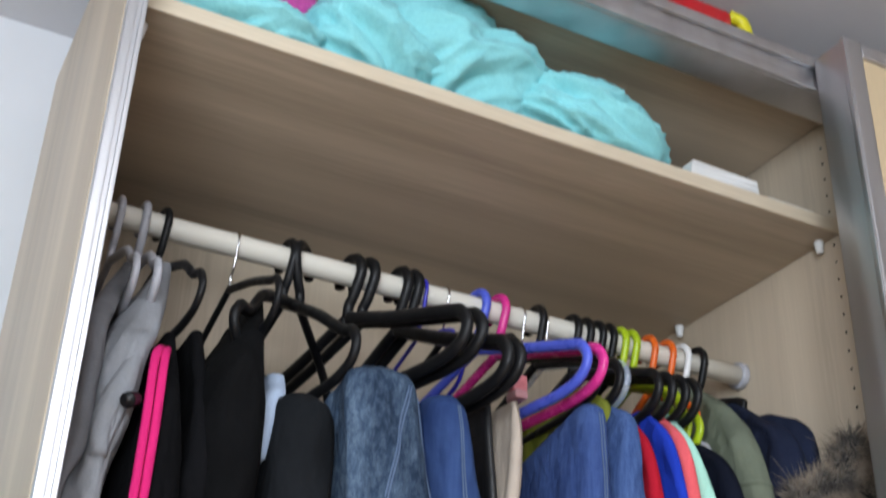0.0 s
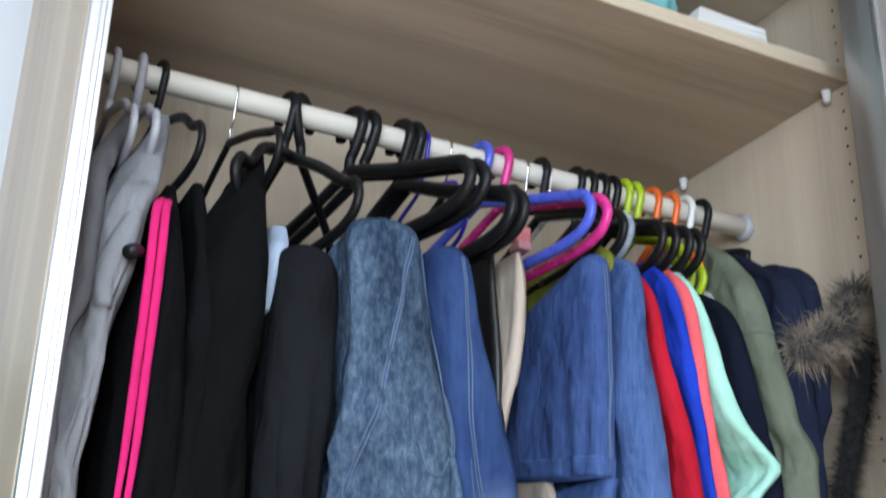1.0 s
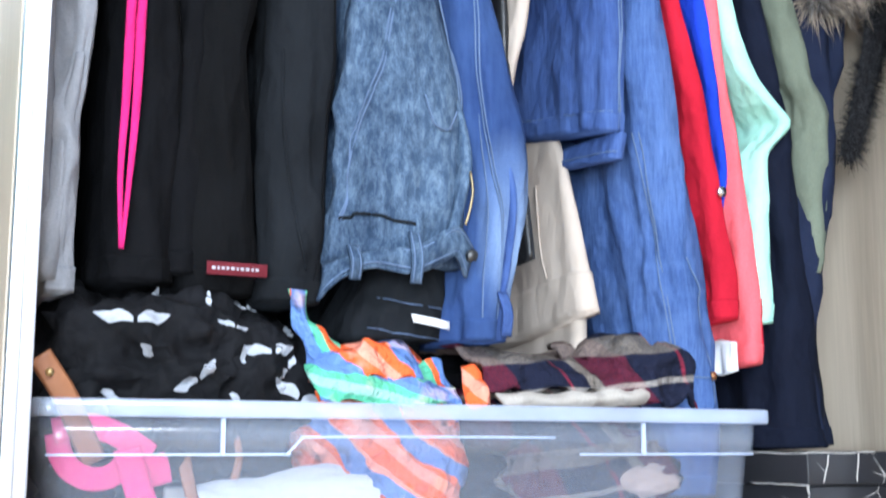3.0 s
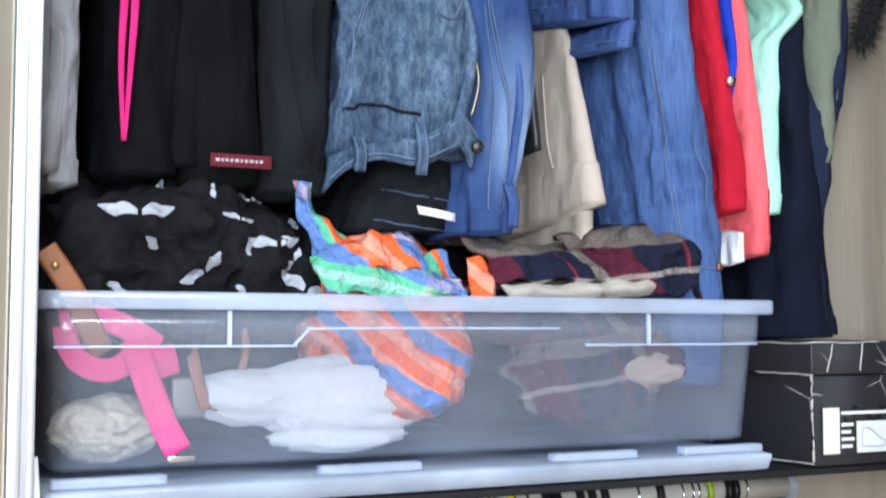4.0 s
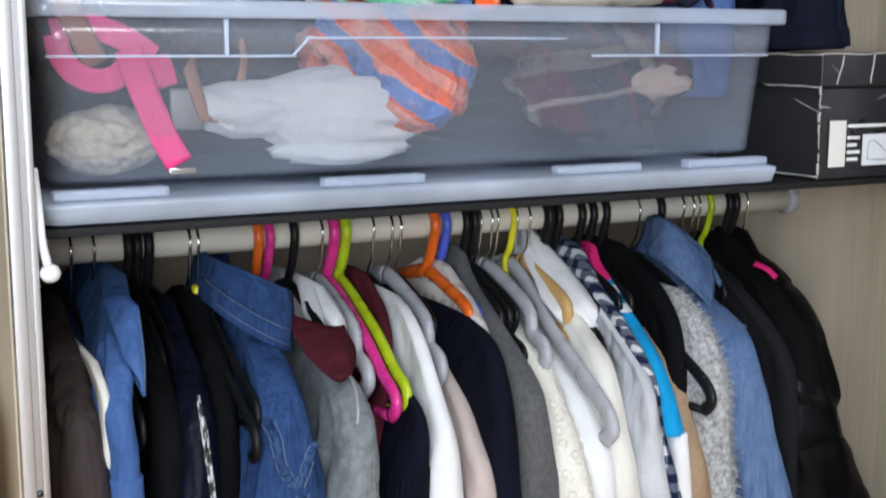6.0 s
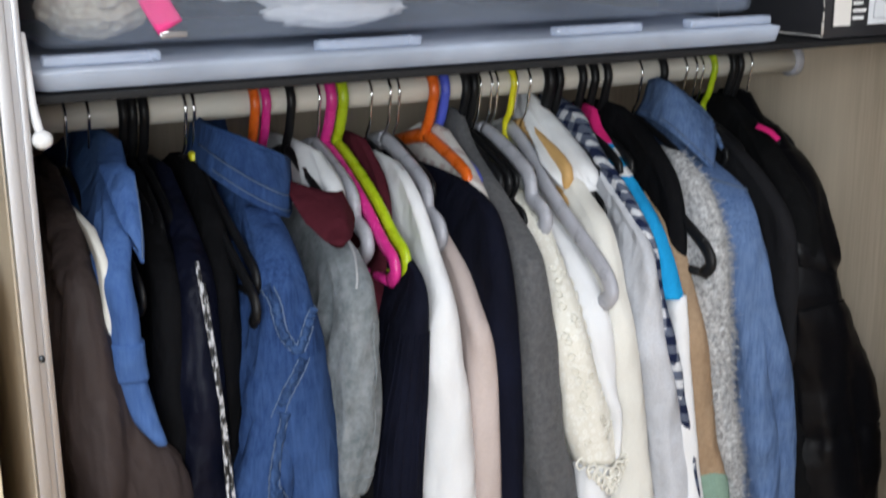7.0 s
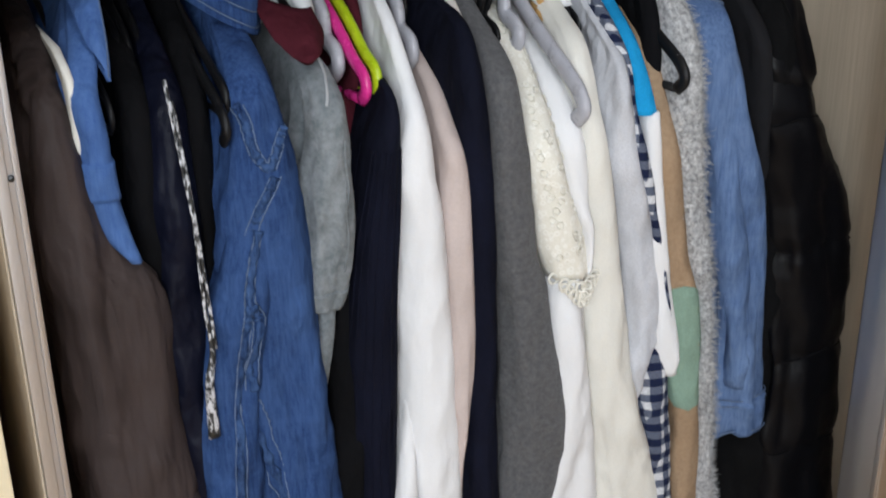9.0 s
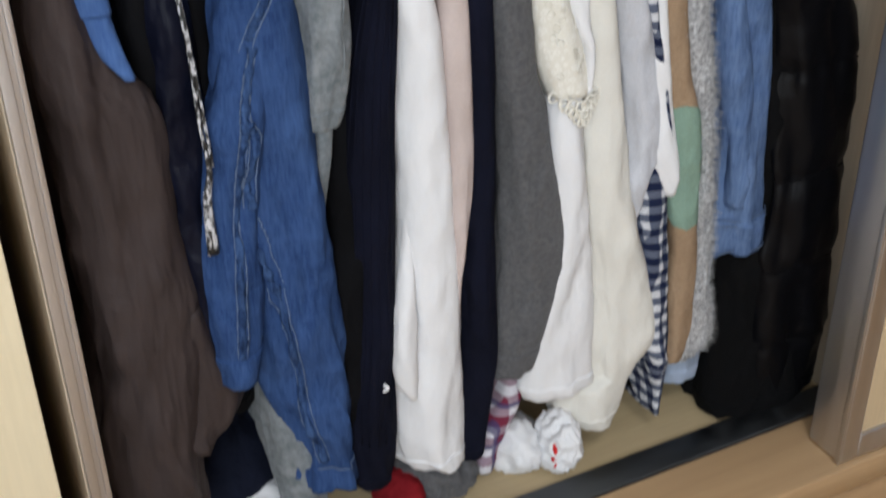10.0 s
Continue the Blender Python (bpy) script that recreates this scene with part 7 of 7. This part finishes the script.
# ---- on the upper shelf and on top ----
s = thing("blanket", (0.4, 0.2, 2.19), "crumpled turquoise fleece blanket on the upper shelf", "blanket")
FLEECE = fuzzy("turquoise fleece", (0.3, 0.7, 0.73), (0.25, 0.63, 0.67), 220, 0.0015)
part("crumpled_body", crumple(0.4, 0.17, 2.27, 0.15, 0.12, 0.1, 33, 0.15, 1.5, 6, 2.1895, (0.8, 1.0, 2.2), 0.6), FLEECE, s)
part("fold", crumple(0.62, 0.165, 2.25, 0.135, 0.115, 0.08, 34, 0.17, 1.5, 6, 2.1895, (0.7, 1.0, 2.4), -0.5), FLEECE, s)
part("fold", crumple(0.15, 0.14, 2.215, 0.11, 0.085, 0.045, 35, 0.18, 1.6, 5, 2.1895, (0.8, 1, 2.0), 0.4), FLEECE, s)
part("hem", crumple(0.53, 0.24, 2.3, 0.12, 0.07, 0.045, 36, 0.22, 2.0, 5, None, (2.4, 1, 0.8)), FLEECE, s)
part("fold", crumple(0.3, 0.13, 2.245, 0.09, 0.08, 0.06, 37, 0.2, 1.6, 5, 2.1895, (0.8, 1, 2.2), -0.7), FLEECE, s)
s = thing("towel", (0.2, 0.12, 2.26), "pink towel tucked into a turquoise blanket", "towel")
part("crumpled_body", crumple(0.205, 0.16, 2.285, 0.05, 0.05, 0.05, 38, 0.2, 2.0, 5, 2.1895), fuzzy("pink towelling", (0.62, 0.1, 0.4), (0.5, 0.07, 0.32), 160, 0.003), s)
s = thing("papers", (0.86, 0.15, 2.189), "stack of white paper on the upper shelf", "papers")
for i in range(4):
    w = loft([[(0.78 + i * 0.002, 0.065 + i * 0.003, 2.189 + i * 0.009), (0.905 - i * 0.001, 0.068, 2.189 + i * 0.009), (0.905, 0.3, 2.189 + i * 0.009), (0.785, 0.3, 2.189 + i * 0.009)],
              [(0.78 + i * 0.002, 0.066, 2.197 + i * 0.009), (0.905 - i * 0.001, 0.069, 2.197 + i * 0.009), (0.905, 0.3, 2.197 + i * 0.009), (0.785, 0.3, 2.197 + i * 0.009)]])
    part("sheaf", w, paint("white paper", (0.78, 0.77, 0.76)), s, "", False)
s = thing("notebook", (0.96, 0.15, 2.189), "thin white notebook lying beside paper", "notebook")
part("cover", block(0.915, 1.0, 0.062, 0.3, 2.189, 2.2, 0.002), paint("notebook white", (0.74, 0.73, 0.7)), s)
toy = thing("toy_box", (0.75, 0.2, 2.386), "red plastic toy box with a yellow handle on the wardrobe", "toy")
part("body", block(0.45, 0.862, 0.04, 0.34, 2.386, 2.5, 0.008), RED_PL, toy)
part("handle", tube([(0.864, 0.05, 2.42), (0.885, 0.045, 2.43), (0.892, 0.045, 2.46), (0.885, 0.045, 2.49), (0.864, 0.05, 2.5)], 0.01, 10, 5), YELLOW_PL, toy, "yellow handle")
part("knob", tube([(0.87, 0.1, 2.5), (0.885, 0.1, 2.505), (0.895, 0.1, 2.51)], 0.016, 12, 3), RED_PL, toy)

# ---- cord and floor things ----
s = thing("pull_cord", (0.004, 0.002, 1.06), "white cord with a ball end hanging by the front strip", "cord")
part("cord", tube([(0.0015, 0.012, 1.12), (0.003, 0.006, 1.09), (0.004, 0.003, 1.065), (0.007, 0.0, 1.045)], 0.0036, 8, 5), WHITE_F, s)
ball = bmesh.new()
bmesh.ops.create_uvsphere(ball, u_segments=16, v_segments=10, radius=0.0075)
for v in ball.verts:
    v.co = Vector((0.0085 + v.co.x * 1.1, -0.001 + v.co.y, 1.0385 + v.co.z))
part("ball_end", ball, WHITE_PL, s)
FZ = 0.046
s = thing("cloth_bag", (0.2, 0.2, FZ), "white cotton cloth lying on the wardrobe floor", "cloth")
part("crumpled_body", crumple(0.19, 0.19, 0.075, 0.1, 0.07, 0.035, 51, 0.15, 2.0, 5, FZ), WHITE_F, s)
s = thing("jumper", (0.42, 0.14, FZ), "grey wool jumper fallen on the wardrobe floor", "jumper")
part("crumpled_body", crumple(0.43, 0.13, 0.085, 0.05, 0.05, 0.05, 52, 0.2, 2.0, 5, FZ), WOOL_GREY, s)
s = thing("sock", (0.37, 0.12, FZ), "dark red sock on the wardrobe floor", "sock")
part("crumpled_body", crumple(0.372, 0.12, 0.075, 0.03, 0.04, 0.03, 53, 0.2, 2.0, 4, FZ), fabric("dark red knit", (0.2, 0.01, 0.015)), s)
s = thing("sock", (0.6, 0.09, FZ), "white sock with red and grey flecks on the floor", "sock")
part("crumpled_body", crumple(0.6, 0.085, 0.085, 0.026, 0.035, 0.045, 54, 0.2, 2.2, 5, FZ), WHITE_F, s)
part("trim", crumple(0.578, 0.062, 0.085, 0.004, 0.006, 0.02, 55, 0.1, 2.0, 3), fabric("red trim", (0.6, 0.03, 0.03)), s, "red trim")
s = thing("sock", (0.555, 0.11, FZ), "crumpled white sock on the wardrobe floor", "sock")
part("crumpled_body", crumple(0.55, 0.12, 0.075, 0.03, 0.04, 0.035, 56, 0.25, 2.2, 4, FZ), WHITE_F, s)
s = thing("trousers", (0.17, 0.25, FZ), "dark navy trousers folded on the wardrobe floor", "trousers")
part("crumpled_body", crumple(0.17, 0.32, 0.13, 0.13, 0.14, 0.1, 57, 0.12, 2.0, 5, FZ), NAVY_F, s)

# ---- beside the wardrobe ----
s = thing("carrier_bag", (-0.3, 0.3, 0.9205), "tall teal and black cloth bag standing on a cabinet", "bag")
part("body", cloth([(1.5, -0.3, 0.16, 0.46, 0.19), (1.4, -0.3, 0.13, 0.48, 0.215), (1.15, -0.3, 0.12, 0.48, 0.22), (0.93, -0.3, 0.13, 0.47, 0.21)], 91, nz=40, ny=48, pleat=0.05, hem=0.0), fabric("dark green cotton", (0.02, 0.05, 0.045), 0.2), s)
part("top_band", cloth([(1.66, -0.3, 0.2, 0.44, 0.16), (1.6, -0.3, 0.16, 0.46, 0.195), (1.49, -0.3, 0.155, 0.465, 0.2)], 92, nz=24, ny=48, pleat=0.05, hem=0.0), fabric("teal cotton", (0.02, 0.28, 0.3), 0.15), s, "bright teal top")
